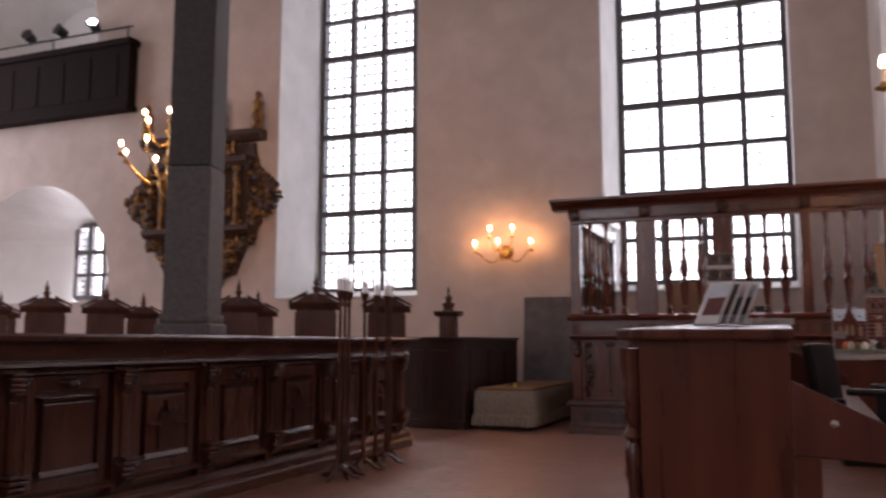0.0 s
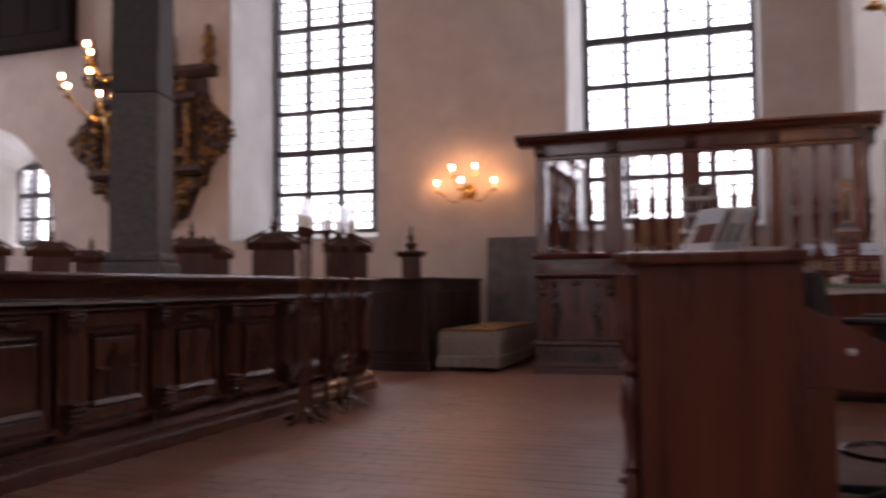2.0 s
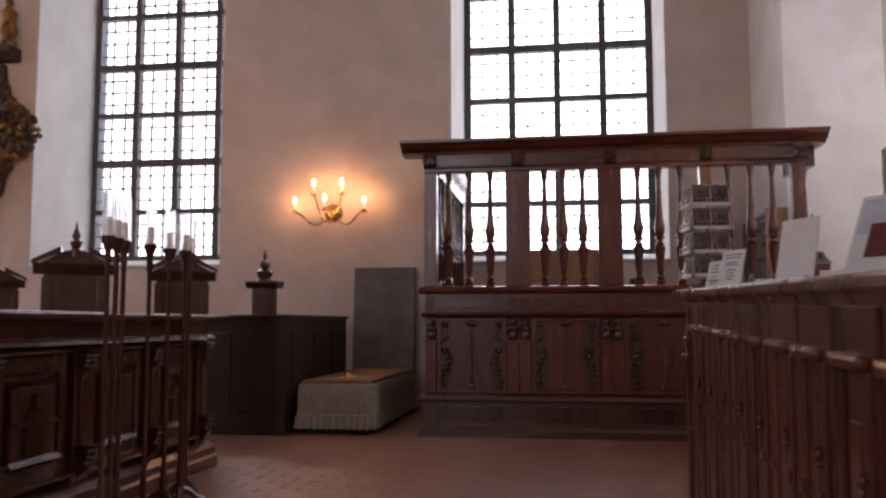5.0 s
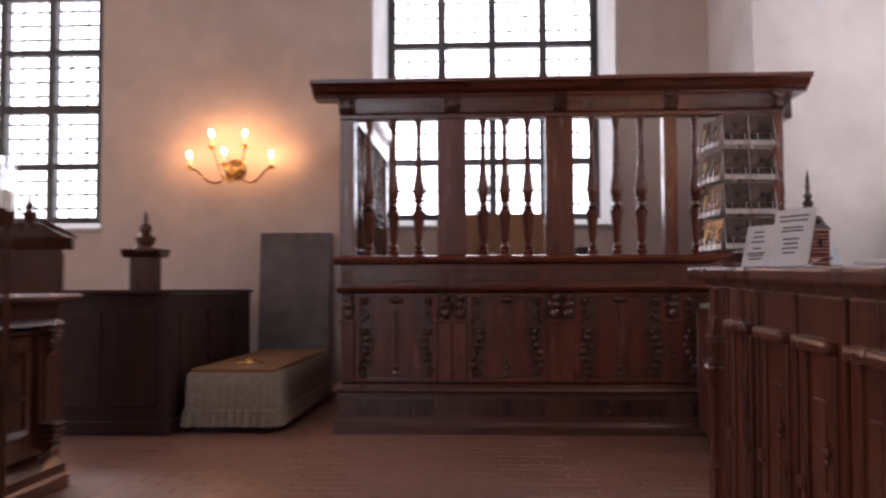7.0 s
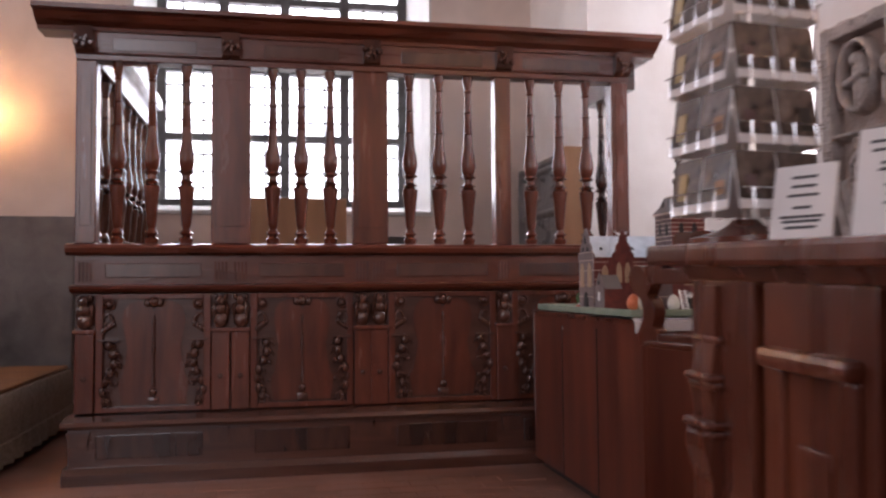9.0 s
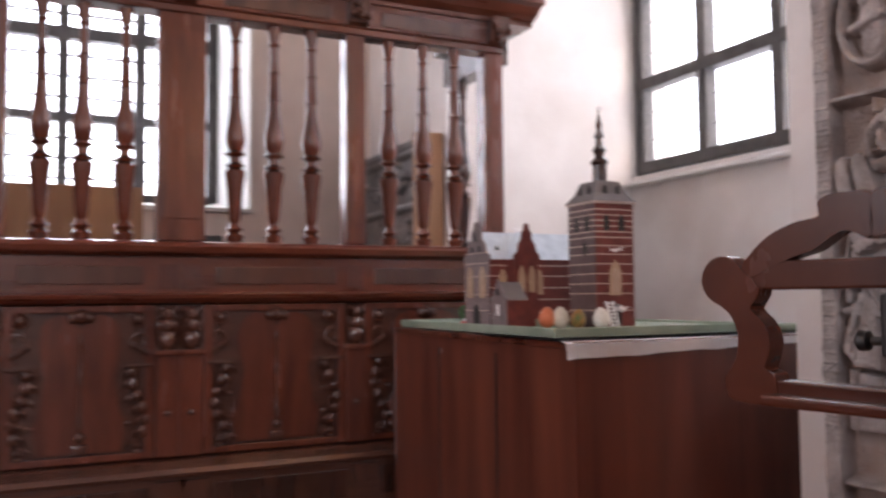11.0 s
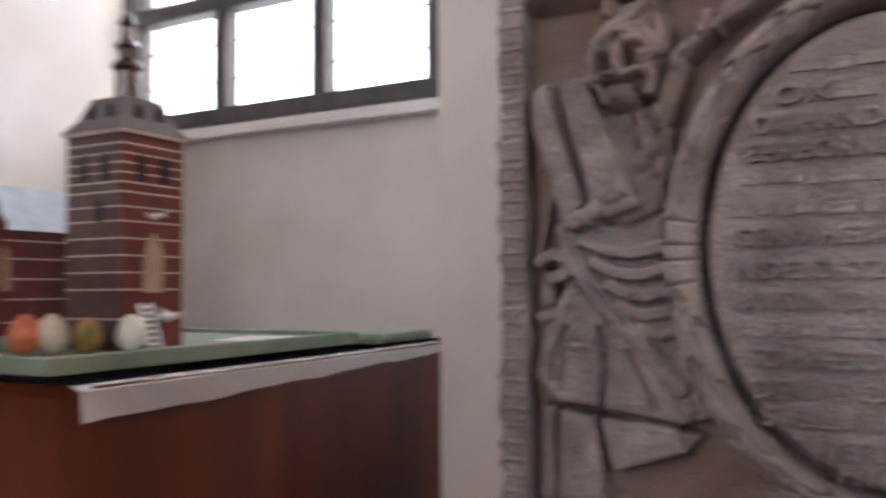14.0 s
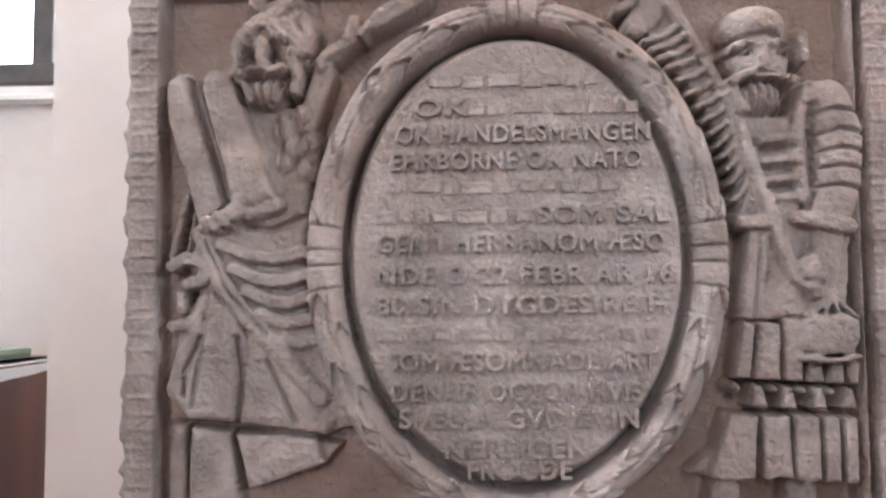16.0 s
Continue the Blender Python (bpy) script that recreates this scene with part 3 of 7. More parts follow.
# ---- balustraded screen ----
BALUSTER = [(0.03, 0), (0.035, 0.03), (0.02, 0.045), (0.034, 0.06), (0.024, 0.075), (0.018, 0.09), (0.024, 0.105), (0.026, 0.12), (0.033, 0.26), (0.038, 0.3), (0.04, 0.33),
            (0.026, 0.345), (0.04, 0.355), (0.024, 0.37), (0.022, 0.395), (0.042, 0.41), (0.03, 0.425), (0.034, 0.45), (0.039, 0.48), (0.036, 0.52), (0.027, 0.6), (0.024, 0.67),
            (0.03, 0.675), (0.024, 0.682), (0.02, 0.8), (0.027, 0.806), (0.019, 0.813), (0.017, 0.93), (0.026, 0.94), (0.018, 0.95), (0.028, 1.0), (0.03, 1.028)]


BALUSTER = [(r * (1.2 if r > 0.03 else 1.08), z) for r, z in BALUSTER]


def carving(bm, x, z, s, seed, y=-0.02):
    """A cluster of carved scrolls."""
    rnd = random.Random(seed)
    for i in range(7):
        a = i * 2.4 + rnd.random()
        r = s * (0.15 + 0.11 * i)
        blob(bm, x + r * math.cos(a), y - 0.004 * (i % 3), z + r * math.sin(a), s * rnd.uniform(0.22, 0.4), 0.02 + 0.012 * rnd.random(), s * rnd.uniform(0.22, 0.42), u=7, v=5)


def screen():
    s = thing("choir_screen", "carved red-brown oak screen with turned balusters and a heavy cornice", "screen", 0, 9.15, 0)
    x0, x1 = -2.15, 1.13
    part("base", mould(B(), [(0.1, 0), (-0.2, 0), (-0.2, 0.06), (-0.185, 0.075), (-0.17, 0.09), (0.1, 0.09)], x0 - 0.02, x1), OAK_LONG, s)
    part("step_board", box(B(), x0, x1, -0.15, 0.1, 0.09, 0.3), OAK_LONG, s)
    part("ledge", mould(B(), [(-0.19, 0.3), (-0.2, 0.315), (-0.19, 0.335), (-0.1, 0.35), (0.06, 0.355), (0.06, 0.3)], x0 - 0.03, x1 + 0.02), OAK_LONG, s)
    part("back_board", box(B(), x0, x1, 0.005, 0.06, 0.355, 1.24), OAK_LONG, s)
    part("frieze", box(B(), x0, x1, -0.035, 0.06, 1.07, 1.235), OAK_RED_LONG, s)
    part("moulding", mould(B(), [(0.0, 1.02), (-0.05, 1.03), (-0.075, 1.05), (-0.08, 1.065), (-0.03, 1.075), (0, 1.075)], x0 - 0.02, x1 + 0.02), OAK_RED_LONG, s)
    part("rail", mould(B(), [(0.09, 1.24), (-0.06, 1.235), (-0.09, 1.25), (-0.1, 1.275), (-0.08, 1.295), (-0.04, 1.302), (0.09, 1.302)], x0 - 0.04, x1 + 0.04), OAK_RED_LONG, s)
    part("architrave", box(B(), x0, x1, -0.06, 0.06, 2.33, 2.49, 0.004), OAK_RED_LONG, s)
    part("cornice", mould(B(), [(0.1, 2.49), (-0.075, 2.49), (-0.08, 2.51), (-0.13, 2.53), (-0.17, 2.565), (-0.21, 2.575), (-0.21, 2.6), (0.16, 2.6)], x0 - 0.2, x1 + 0.17), OAK_RED_LONG, s)
    part("string", mould(B(), [(-0.06, 2.36), (-0.075, 2.365), (-0.06, 2.375)], x0, x1), OAK_RED_LONG, s)
    posts = ((-2.15, -2.04), (-1.42, -1.2), (-0.61, -0.4), (0.26, 0.36), (1.02, 1.13))
    for a, b in posts:
        part("post", box(B(), a, b, -0.05, 0.05, 1.302, 2.33, 0.006), OAK_RED, s)
        part("post_panel", box(B(), a + 0.025, b - 0.025, -0.056, -0.048, 1.4, 2.25, 0.003), OAK_RED, s)
    for x in (-2.1, -1.31, -0.5, 0.31, 1.08):
        c = B()
        mould(c, [(-0.06, 2.36), (-0.1, 2.38), (-0.12, 2.44), (-0.14, 2.5), (-0.06, 2.5)], x - 0.05, x + 0.05)
        carving(c, x, 2.42, 0.06, int(x * 100), -0.12)
        part("console", c, OAK, s)["kind"] = "stuff"
    bal = part("baluster", lathe(B(), BALUSTER, 14), OAK_RED, s, smooth=True, at=pose(-1.935, 0, 1.302))
    for x in (-1.75, -1.56, -1.074, -0.911, -0.74, -0.262, -0.081, 0.1, 0.5, 0.687, 0.866):
        again(bal, s, pose(x, 0, 1.302, 0, 0, x * 50))
    # lower part: pilaster pairs and arched double panels
    for a, b in posts:
        pairs = ((a + b) / 2,) if b - a < 0.15 else (a + 0.055, b - 0.055)
        for x in pairs:
            part("pilaster", box(B(), x - 0.05, x + 0.05, -0.045, 0.006, 0.36, 0.8, 0.005), OAK_RED, s)
            part("capital", box(B(), x - 0.06, x + 0.06, -0.06, 0.006, 0.8, 0.825, 0.006), OAK_RED, s)
            herm = B()
            blob(herm, x, -0.035, 0.87, 0.042, 0.035, 0.05)
            blob(herm, x, -0.045, 0.93, 0.036, 0.035, 0.035)
            blob(herm, x, -0.05, 0.98, 0.026, 0.03, 0.032)
            for q in (-1, 1):
                blob(herm, x + q * 0.034, -0.03, 0.925, 0.016, 0.025, 0.045)
                blob(herm, x + q * 0.03, -0.04, 1.0, 0.015, 0.02, 0.018)
            part("bracket_carving", herm, OAK, s, smooth=True)["kind"] = "stuff"
            part("stud", lathe(B(), [(0.014, 0), (0.015, 0.006), (0.012, 0.014), (0.004, 0.018)], 12, pose(x, -0.045, 0.55, 90, 0, 0)), OAK, s, smooth=True)
            fl = B()
            for q in (-0.03, -0.01, 0.01, 0.03):
                box(fl, x + q - 0.005, x + q + 0.005, -0.048, -0.034, 1.09, 1.2, 0.003)
            part("fluting", fl, OAK_RED, s)
            part("foot_block", prism(B(), [(x - 0.06, 0.28), (x - 0.045, 0.2), (x + 0.045, 0.2), (x + 0.06, 0.28)], 0.03, pose(0, -0.18, 0)), OAK, s)
    bays = [(p[1], q[0]) for p, q in zip(posts, posts[1:])]
    for k, (a, b) in enumerate(bays):
        c, w = (a + b) / 2, (b - a) / 2
        fr = B()
        for u0, u1, z0, z1 in ((a, a + 0.04, 0.36, 1.02), (b - 0.04, b, 0.36, 1.02), (a + 0.04, b - 0.04, 0.99, 1.02), (a + 0.04, b - 0.04, 0.36, 0.39)):
            box(fr, u0, u1, -0.03, 0.006, z0, z1, 0.004)
        part("panel_frame", fr, OAK_RED, s)
        out = []
        q = w * 0.55
        for sgn in (-1, 1):
            side = [(q * 1.0, 0.4), (q * 1.08, 0.47), (q * 1.12, 0.52), (q * 0.98, 0.57), (q * 0.9, 0.64), (q * 0.84, 0.72), (q * 0.94, 0.8), (q * 1.0, 0.87), (q * 0.94, 0.93), (q * 0.78, 0.965),
                    (q * 0.5, 0.982), (q * 0.22, 0.975), (q * 0.1, 0.95), (0, 0.92)]
            out += [(c + sgn * x, z) for x, z in (side if sgn == 1 else side[::-1][1:])]
        part("double_panel", prism(B(), out, 0.024, pose(0, -0.012, 0)), OAK_RED, s)
        for sgn in (-1, 1):
            e = c + sgn * w * 0.78
            boss = lathe(B(), [(0.034, 0), (0.036, 0.01), (0.028, 0.014), (0.024, 0.01), (0.02, 0.02), (0.01, 0.027), (0.003, 0.028)], 14, pose(e, -0.012, 0.962, 90, 0, 0))
            part("rosette", boss, OAK, s, smooth=True)
            curl = B()
            pts = []
            for i in range(22):
                turn = i / 21 * 4.6
                r = 0.034 * (1 - i / 30)
                pts.append((e + sgn * (0.012 - r * math.cos(turn)), -0.022 - 0.006 * i / 21, 0.865 + 1.5 * r * math.sin(turn)))
            tube(curl, pts, [0.011 - 0.0003 * i for i in range(22)], 7)
            for k2 in range(4):
                blob(curl, e + sgn * (0.03 - 0.018 * k2), -0.024, 0.815 + 0.012 * k2, 0.012, 0.012, 0.02, u=7, v=5)
            part("scroll_carving", curl, OAK, s, smooth=True)
            part("bracket_shelf", box(B(), e - 0.055, e + 0.055, -0.05, 0, 0.755, 0.768, 0.004), OAK, s)
            leaf = B()
            for i in range(7):
                f = i / 6
                x = e - sgn * 0.03 * math.sin(f * 5.5 + k)
                z = 0.735 - 0.31 * f
                blob(leaf, x, -0.018 - 0.012 * (i % 2), z, 0.026 - 0.008 * f, 0.02, 0.03, u=8, v=6)
                tube(leaf, [(x, -0.03, z + 0.02), (x - sgn * 0.03, -0.034, z), (x - sgn * 0.04, -0.022, z - 0.03)], [0.004, 0.008, 0.003], 6)
                if i in (2, 4):
                    blob(leaf, e - sgn * 0.042, -0.036, z - 0.01, 0.013, 0.013, 0.013, u=9, v=7)
            part("leaf_carving", leaf, OAK, s, smooth=True)
            part("drop", lathe(B(), [(0.012, 0), (0.018, 0.01), (0.012, 0.02), (0.02, 0.035), (0.008, 0.055), (0.003, 0.06)], 10, pose(e, -0.02, 0.385)), OAK, s, smooth=True)
        key = lathe(B(), [(0.03, 0), (0.034, 0.012), (0.026, 0.03), (0.014, 0.042), (0.003, 0.046)], 12, pose(c, -0.012, 0.975, 90, 0, 0))
        for q2 in (-1, 1):
            blob(key, c + q2 * 0.034, -0.028, 0.97, 0.02, 0.016, 0.026, u=8, v=6)
        part("keystone_carving", key, OAK, s, smooth=True)
        mid = lathe(B(), [(0.008, 0.5), (0.012, 0.53), (0.007, 0.55), (0.006, 0.68), (0.013, 0.71), (0.007, 0.735), (0.006, 0.84), (0.011, 0.86), (0.004, 0.9)], 10, pose(c, -0.024, 0))
        box(mid, c - 0.032, c + 0.032, -0.04, -0.01, 0.4, 0.44, 0.008)
        blob(mid, c, -0.034, 0.47, 0.022, 0.02, 0.022, u=9, v=7)
        part("centre_strip", mid, OAK, s, smooth=True)
        part("frieze_panel", box(B(), a + 0.05, b - 0.05, -0.042, -0.03, 1.11, 1.19, 0.005), OAK, s)
        part("base_panel", box(B(), a + 0.03, b - 0.03, -0.155, -0.14, 0.13, 0.26, 0.005), OAK_BLACK, s)
        part("top_panel", box(B(), a + 0.08, b - 0.08, -0.066, -0.055, 2.385, 2.46, 0.004), OAK, s)
    # returns to the walls
    for name, x, ya, yb, mat, n in (("return_screen", -2.1, 0.1, 2.15, OAK, 8), ("return_screen", 1.2, 0.12, 0.72, OAK_BLACK, 2)):
        r = part(name, box(B(), x - 0.03, x + 0.03, ya, yb, 0.05, 1.25), mat, s)
        part("rail", box(B(), x - 0.06, x + 0.06, ya, yb, 1.252, 1.3, 0.006), mat, r)
        part("architrave", box(B(), x - 0.06, x + 0.06, ya, yb, 2.33, 2.5, 0.006), mat, r)
        part("cornice", box(B(), x - 0.13, x + 0.13, ya, yb, 2.502, 2.59, 0.02), mat, r)
        if n > 2:
            part("post", box(B(), x - 0.05, x + 0.05, yb - 0.1, yb, 1.3, 2.33), mat, r)
        first = part("baluster", lathe(B(), BALUSTER, 12), mat, r, smooth=True, at=pose(x, ya + (yb - ya) * 0.5 / n, 1.3))
        for i in range(1, n):
            again(first, r, pose(x, ya + (yb - ya) * (i + 0.5) / n, 1.3))
    return s


screen()

# things inside the screen
solid("brown_board", box(B(), -1.32, -0.5, 10.9, 10.95, 0.5, 1.76, 0.006), BOARD, "plain brown board standing behind the screen", "board")
solid("board_support", box(B(), -1.25, -0.57, 10.955, 11.3, 0, 1.1, 0.01), OAK, "plain dark wooden chest under the board", "chest")
bx = thing("storage_box", "small dark storage box on the inner ledge", "box", -0.18, 10.4, 1.0)
part("body", box(B(), -0.07, 0.07, -0.1, 0.1, 0.28, 0.42, 0.005), BLACK, bx)
part("stand", box(B(), -0.1, 0.1, -0.13, 0.13, -1.0, 0.279, 0.005), OAK, bx)

# ---- coffin with cloth ----
coffin = thing("draped_coffin", "low coffin draped in beige cloth with a fringed hem, brown lid", "coffin", -2.93, 9.0, 0)
cl = B()
loops = []
n = 44
per = [(-0.325 + 0.65 * i / n, 0) for i in range(n)] + [(0.325, 2.05 * i / n) for i in range(n)] + [(0.325 - 0.65 * i / n, 2.05) for i in range(n)] + [(-0.325, 2.05 - 2.05 * i / n) for i in range(n)]
for z, grow, wave in ((0.44, 0.0, 0), (0.425, 0.012, 0), (0.3, 0.018, 0.002), (0.17, 0.02, 0.004), (0.165, 0.032, 0.006), (0.05, 0.045, 0.018)):
    ring = []
    for i, (x, y) in enumerate(per):
        g = grow + wave * math.sin(i * 1.55) + wave * 0.4 * math.sin(i * 0.7)
        dx = (-1 if x < -0.32 else 1 if x > 0.32 else 0) if 0 <= y <= 2.05 else 0
        dy = -1 if y <= 0.001 else 1 if y >= 2.049 else 0
        ring.append(cl.verts.new((x + dx * g, y + dy * g, z)))
    loops.append(ring)
for lo, hi in zip(loops, loops[1:]):
    for i in range(len(lo)):
        j = (i + 1) % len(lo)
        cl.faces.new((lo[i], lo[j], hi[j], hi[i]))
cl.faces.new(loops[0])
part("cloth", cl, CLOTH_GREY, coffin, smooth=True)
part("lid", box(B(), -0.315, 0.315, 0.01, 2.04, 0.441, 0.47, 0.012), BOARD, coffin, "flat brown wooden lid")
part("bier", box(B(), -0.27, 0.27, 0.06, 1.98, 0, 0.2), BLACK, coffin)
cross = thing("brass_ornament", "small brass ornament lying on the coffin lid", "ornament", -2.93, 9.45, 0.47)
part("base", box(B(), -0.1, 0.1, -0.06, 0.06, 0, 0.012, 0.004), BRASS, cross)
part("boss", lathe(B(), [(0.06, 0.012), (0.055, 0.025), (0.03, 0.032), (0.018, 0.045), (0.004, 0.05)], 14), BRASS, cross, smooth=True)
# slate slab against the wall
solid("slate_slab", box(B(), -0.36, 0.36, 0, 0.09, 0, 1.63, 0.012), SLAB, "tall grey slate gravestone leaning on the wall", "gravestone", at=pose(-2.98, 11.12, 0, -4, 0, 0))


# ---- candle stands ----
def candle_stand():
    c = thing("candle_stand", "tall slim brown candle stand with a clear glass cylinder", "candle stand", group="candle stands")
    foot = B()
    for a in (30, 150, 270):
        d = Vector((math.cos(radians(a)), math.sin(radians(a)), 0))
        tube(foot, [d * 0.01 + Vector((0, 0, 0.09)), d * 0.05 + Vector((0, 0, 0.075)), d * 0.1 + Vector((0, 0, 0.03)), d * 0.16 + Vector((0, 0, 0.012))], [0.02, 0.018, 0.016, 0.012], 6)
    part("foot", foot, OAK, c, smooth=True)
    part("pole", lathe(B(), [(0.018, 0.06), (0.018, 0.2), (0.013, 0.23), (0.012, 1.25), (0.018, 1.27), (0.014, 1.3), (0.024, 1.33), (0.034, 1.36), (0.034, 1.375)], 10), OAK, c, smooth=True)
    part("candle", lathe(B(), [(0.018, 1.376), (0.018, 1.46), (0.004, 1.465)], 10), CANDLE, c, "white candle")
    g = B()
    steps = 14
    ra = [[g.verts.new((r * math.cos(2 * math.pi * i / steps), r * math.sin(2 * math.pi * i / steps), z)) for i in range(steps)] for r, z in ((0.032, 1.376), (0.03, 1.58), (0.028, 1.58), (0.03, 1.378))]
    for lo, hi in zip(ra, ra[1:]):
        for i in range(steps):
            j = (i + 1) % steps
            g.faces.new((lo[i], lo[j], hi[j], hi[i]))
    gl = part("glass_cylinder", g, CYLINDER_GLASS, c, "clear glass cylinder", smooth=True)
    gl.visible_shadow = False
    return c


cs = candle_stand()
cs.matrix_basis = pose(-2.97, 5.27, 0)
for x, y, a in ((-2.99, 5.38, 40), (-3.02, 5.5, 80), (-2.98, 5.68, 10), (-3.0, 5.93, 55), (-2.97, 6.06, 20), (-3.02, 6.22, 70)):
    copy_thing(cs, pose(x, y, 0, 0, 0, a))


# ---- wall sconces and chandelier ----
def bulb_arm(parent, tip, hub=(0, -0.06, 0), drop=0.15):
    x, y, z = tip
    hx, hy, hz = hub
    pts = []
    for i in range(13):
        f = i / 12
        pts.append((hx + (x - hx) * f, hy + (y - hy) * f, hz + (z - 0.12 - hz) * f * f - drop * math.sin(math.pi * min(f * 1.15, 1))))
    arm = part("arm", tube(B(), pts, 0.009, 8), BRASS, parent, smooth=True)
    part("drip_pan", lathe(B(), [(0.01, -0.13), (0.02, -0.125), (0.045, -0.115), (0.047, -0.108), (0.018, -0.1), (0.02, -0.09), (0.014, -0.08)], 14, pose(x, y, z)), BRASS, parent, smooth=True)
    part("candle_sleeve", lathe(B(), [(0.012, -0.08), (0.012, -0.005)], 10, pose(x, y, z)), CANDLE, parent)
    part("bulb", lathe(B(), [(0.009, -0.005), (0.015, 0.015), (0.016, 0.034), (0.01, 0.054), (0.003, 0.066)], 10, pose(x, y, z)), BULB, parent, "glowing candle bulb", smooth=True)


def sconce():
    s = thing("wall_sconce", "polished brass five-armed wall sconce with lit candle bulbs", "wall lamp", group="wall sconces")
    part("back_plate", lathe(B(), [(0.11, 0), (0.11, 0.012), (0.09, 0.02), (0.07, 0.03), (0.06, 0.045), (0.03, 0.055), (0.02, 0.07), (0.004, 0.075)], 20, pose(0, 0, 0, 90, 0, 0)), BRASS, s, smooth=True)
    part("knob", lathe(B(), [(0.012, 0), (0.03, 0.02), (0.035, 0.045), (0.02, 0.07), (0.004, 0.08)], 14, pose(0, -0.06, -0.06, 90, 0, 0)), BRASS, s, smooth=True)
    for x, y, z in ((-0.42, -0.2, 0.1), (0, -0.4, 0.1), (0.42, -0.2, 0.1), (-0.17, -0.27, 0.3), (0.17, -0.27, 0.3)):
        bulb_arm(s, (x, y, z))
    return s


sc = sconce()
sc.matrix_basis = pose(-3.63, WY, 2.29)
copy_thing(sc, pose(1.1, 5.12, 2.47, 0, 0, -90) @ Matrix.Scale(1.1, 4))
ch = thing("chandelier", "gilded brass chandelier with lit candle bulbs hanging behind the pier", "chandelier", -7.1, 8.2, 3.2)
part("stem", lathe(B(), [(0.01, -0.45), (0.06, -0.4), (0.14, -0.28), (0.16, -0.2), (0.06, -0.1), (0.05, 0), (0.09, 0.06), (0.05, 0.14), (0.04, 0.4), (0.08, 0.46), (0.04, 0.52), (0.015, 0.7), (0.012, 6.3)], 16), BRASS, ch, smooth=True)
for i in range(8):
    a = 2 * math.pi * (i + 0.3) / 8
    bulb_arm(ch, (0.62 * math.cos(a), 0.62 * math.sin(a), 0.2), (0.03 * math.cos(a), 0.03 * math.sin(a), -0.1), 0.14)
for i in range(6):
    a = 2 * math.pi * (i + 0.1) / 6
    bulb_arm(ch, (0.36 * math.cos(a), 0.36 * math.sin(a), 0.62), (0.03 * math.cos(a), 0.03 * math.sin(a), 0.35), 0.1)


# ---- gilded epitaph ----
ep = thing("wall_epitaph", "baroque carved wall monument of dark wood with rich gilding", "epitaph", -9.05, WY, 0)
part("back_panel", prism(B(), [(-0.72, 2.1), (0, 1.9), (0.72, 2.1), (0.98, 2.7), (1.1, 3.1), (1.25, 3.5), (1.1, 3.85), (1.05, 4.3), (-1.05, 4.3), (-1.1, 3.85), (-1.25, 3.5), (-1.1, 3.1), (-0.98, 2.7)], 0.08, pose(0, -0.08, 0)), EP_WOOD, ep)
part("cornice", mould(B(), [(0, 4.33), (-0.16, 4.33), (-0.24, 4.42), (-0.26, 4.5), (0, 4.5)], -1.24, 1.24), EP_WOOD, ep)
part("upper_panel", box(B(), -0.3, 0.3, -0.12, 0, 4.5, 4.7, 0.02), EP_WOOD, ep)
part("pediment", mould(B(), [(0, 3.9), (-0.16, 3.9), (-0.24, 3.98), (-0.25, 4.06), (0, 4.06)], -1.0, 1.0), EP_WOOD, ep)
part("sill", mould(B(), [(0, 2.75), (-0.2, 2.75), (-0.28, 2.82), (-0.28, 2.9), (0, 2.9)], -1.1, 1.1), EP_WOOD, ep)
for x in (-0.78, 0.78, -0.42, 0.42):
    part("column", lathe(B(), [(0.07, 2.9), (0.07, 2.95), (0.05, 2.98), (0.05, 3.75), (0.04, 3.8), (0.07, 3.86), (0.07, 3.9)], 12, pose(x, -0.15, 0)), GILT, ep, smooth=True)
part("centre_panel", box(B(), -0.33, 0.33, -0.12, -0.08, 2.95, 3.85, 0.01), SLAB, ep, "dark painted panel")
part("cartouche", box(B(), -0.28, 0.28, -0.2, -0.08, 2.45, 2.7, 0.03), GILT, ep)
rnd = random.Random(5)
for side in (-1, 1):
    for mat, count in ((EP_WOOD, 150), (GILT, 130)):
        wing, low = B(), B()
        for i in range(count):
            z = rnd.uniform(2.6, 4.0)
            wdt = 0.95 + 0.62 * max(0, 1 - abs(z - 3.4) / 0.6) * rnd.random() + 0.12 * rnd.random()
            blob(wing, side * wdt, -0.04 - 0.09 * rnd.random(), z, rnd.uniform(0.025, 0.085), 0.06, rnd.uniform(0.025, 0.1), u=7, v=5)
        for i in range(count * 2 // 3):
            f = rnd.random()
            blob(low, side * (0.95 - 0.5 * f) * rnd.uniform(0.5, 1.05), -0.1 - 0.05 * rnd.random(), 2.7 - 0.72 * f + rnd.uniform(-0.06, 0.1), rnd.uniform(0.025, 0.08), 0.06, rnd.uniform(0.025, 0.08), u=7, v=5)
        part("side_scroll", wing, mat, ep, smooth=True)["kind"] = "stuff"
        part("lower_scroll", low, mat, ep, smooth=True)["kind"] = "stuff"
    part("top_statue", lathe(B(), [(0.1, 4.5), (0.1, 4.56), (0.07, 4.58), (0.11, 4.7), (0.08, 4.85), (0.1, 4.95), (0.04, 5.02), (0.055, 5.08), (0.03, 5.14), (0.003, 5.16)], 10, pose(side * 1.15, -0.15, 0)), GILT, ep, smooth=True)
    part("top_statue", lathe(B(), [(0.09, 4.5), (0.09, 4.56), (0.06, 4.58), (0.1, 4.72), (0.07, 4.86), (0.09, 4.97), (0.035, 5.03), (0.05, 5.1), (0.003, 5.17)], 10, pose(side * 0.5, -0.22, 0)), GILT, ep, smooth=True)
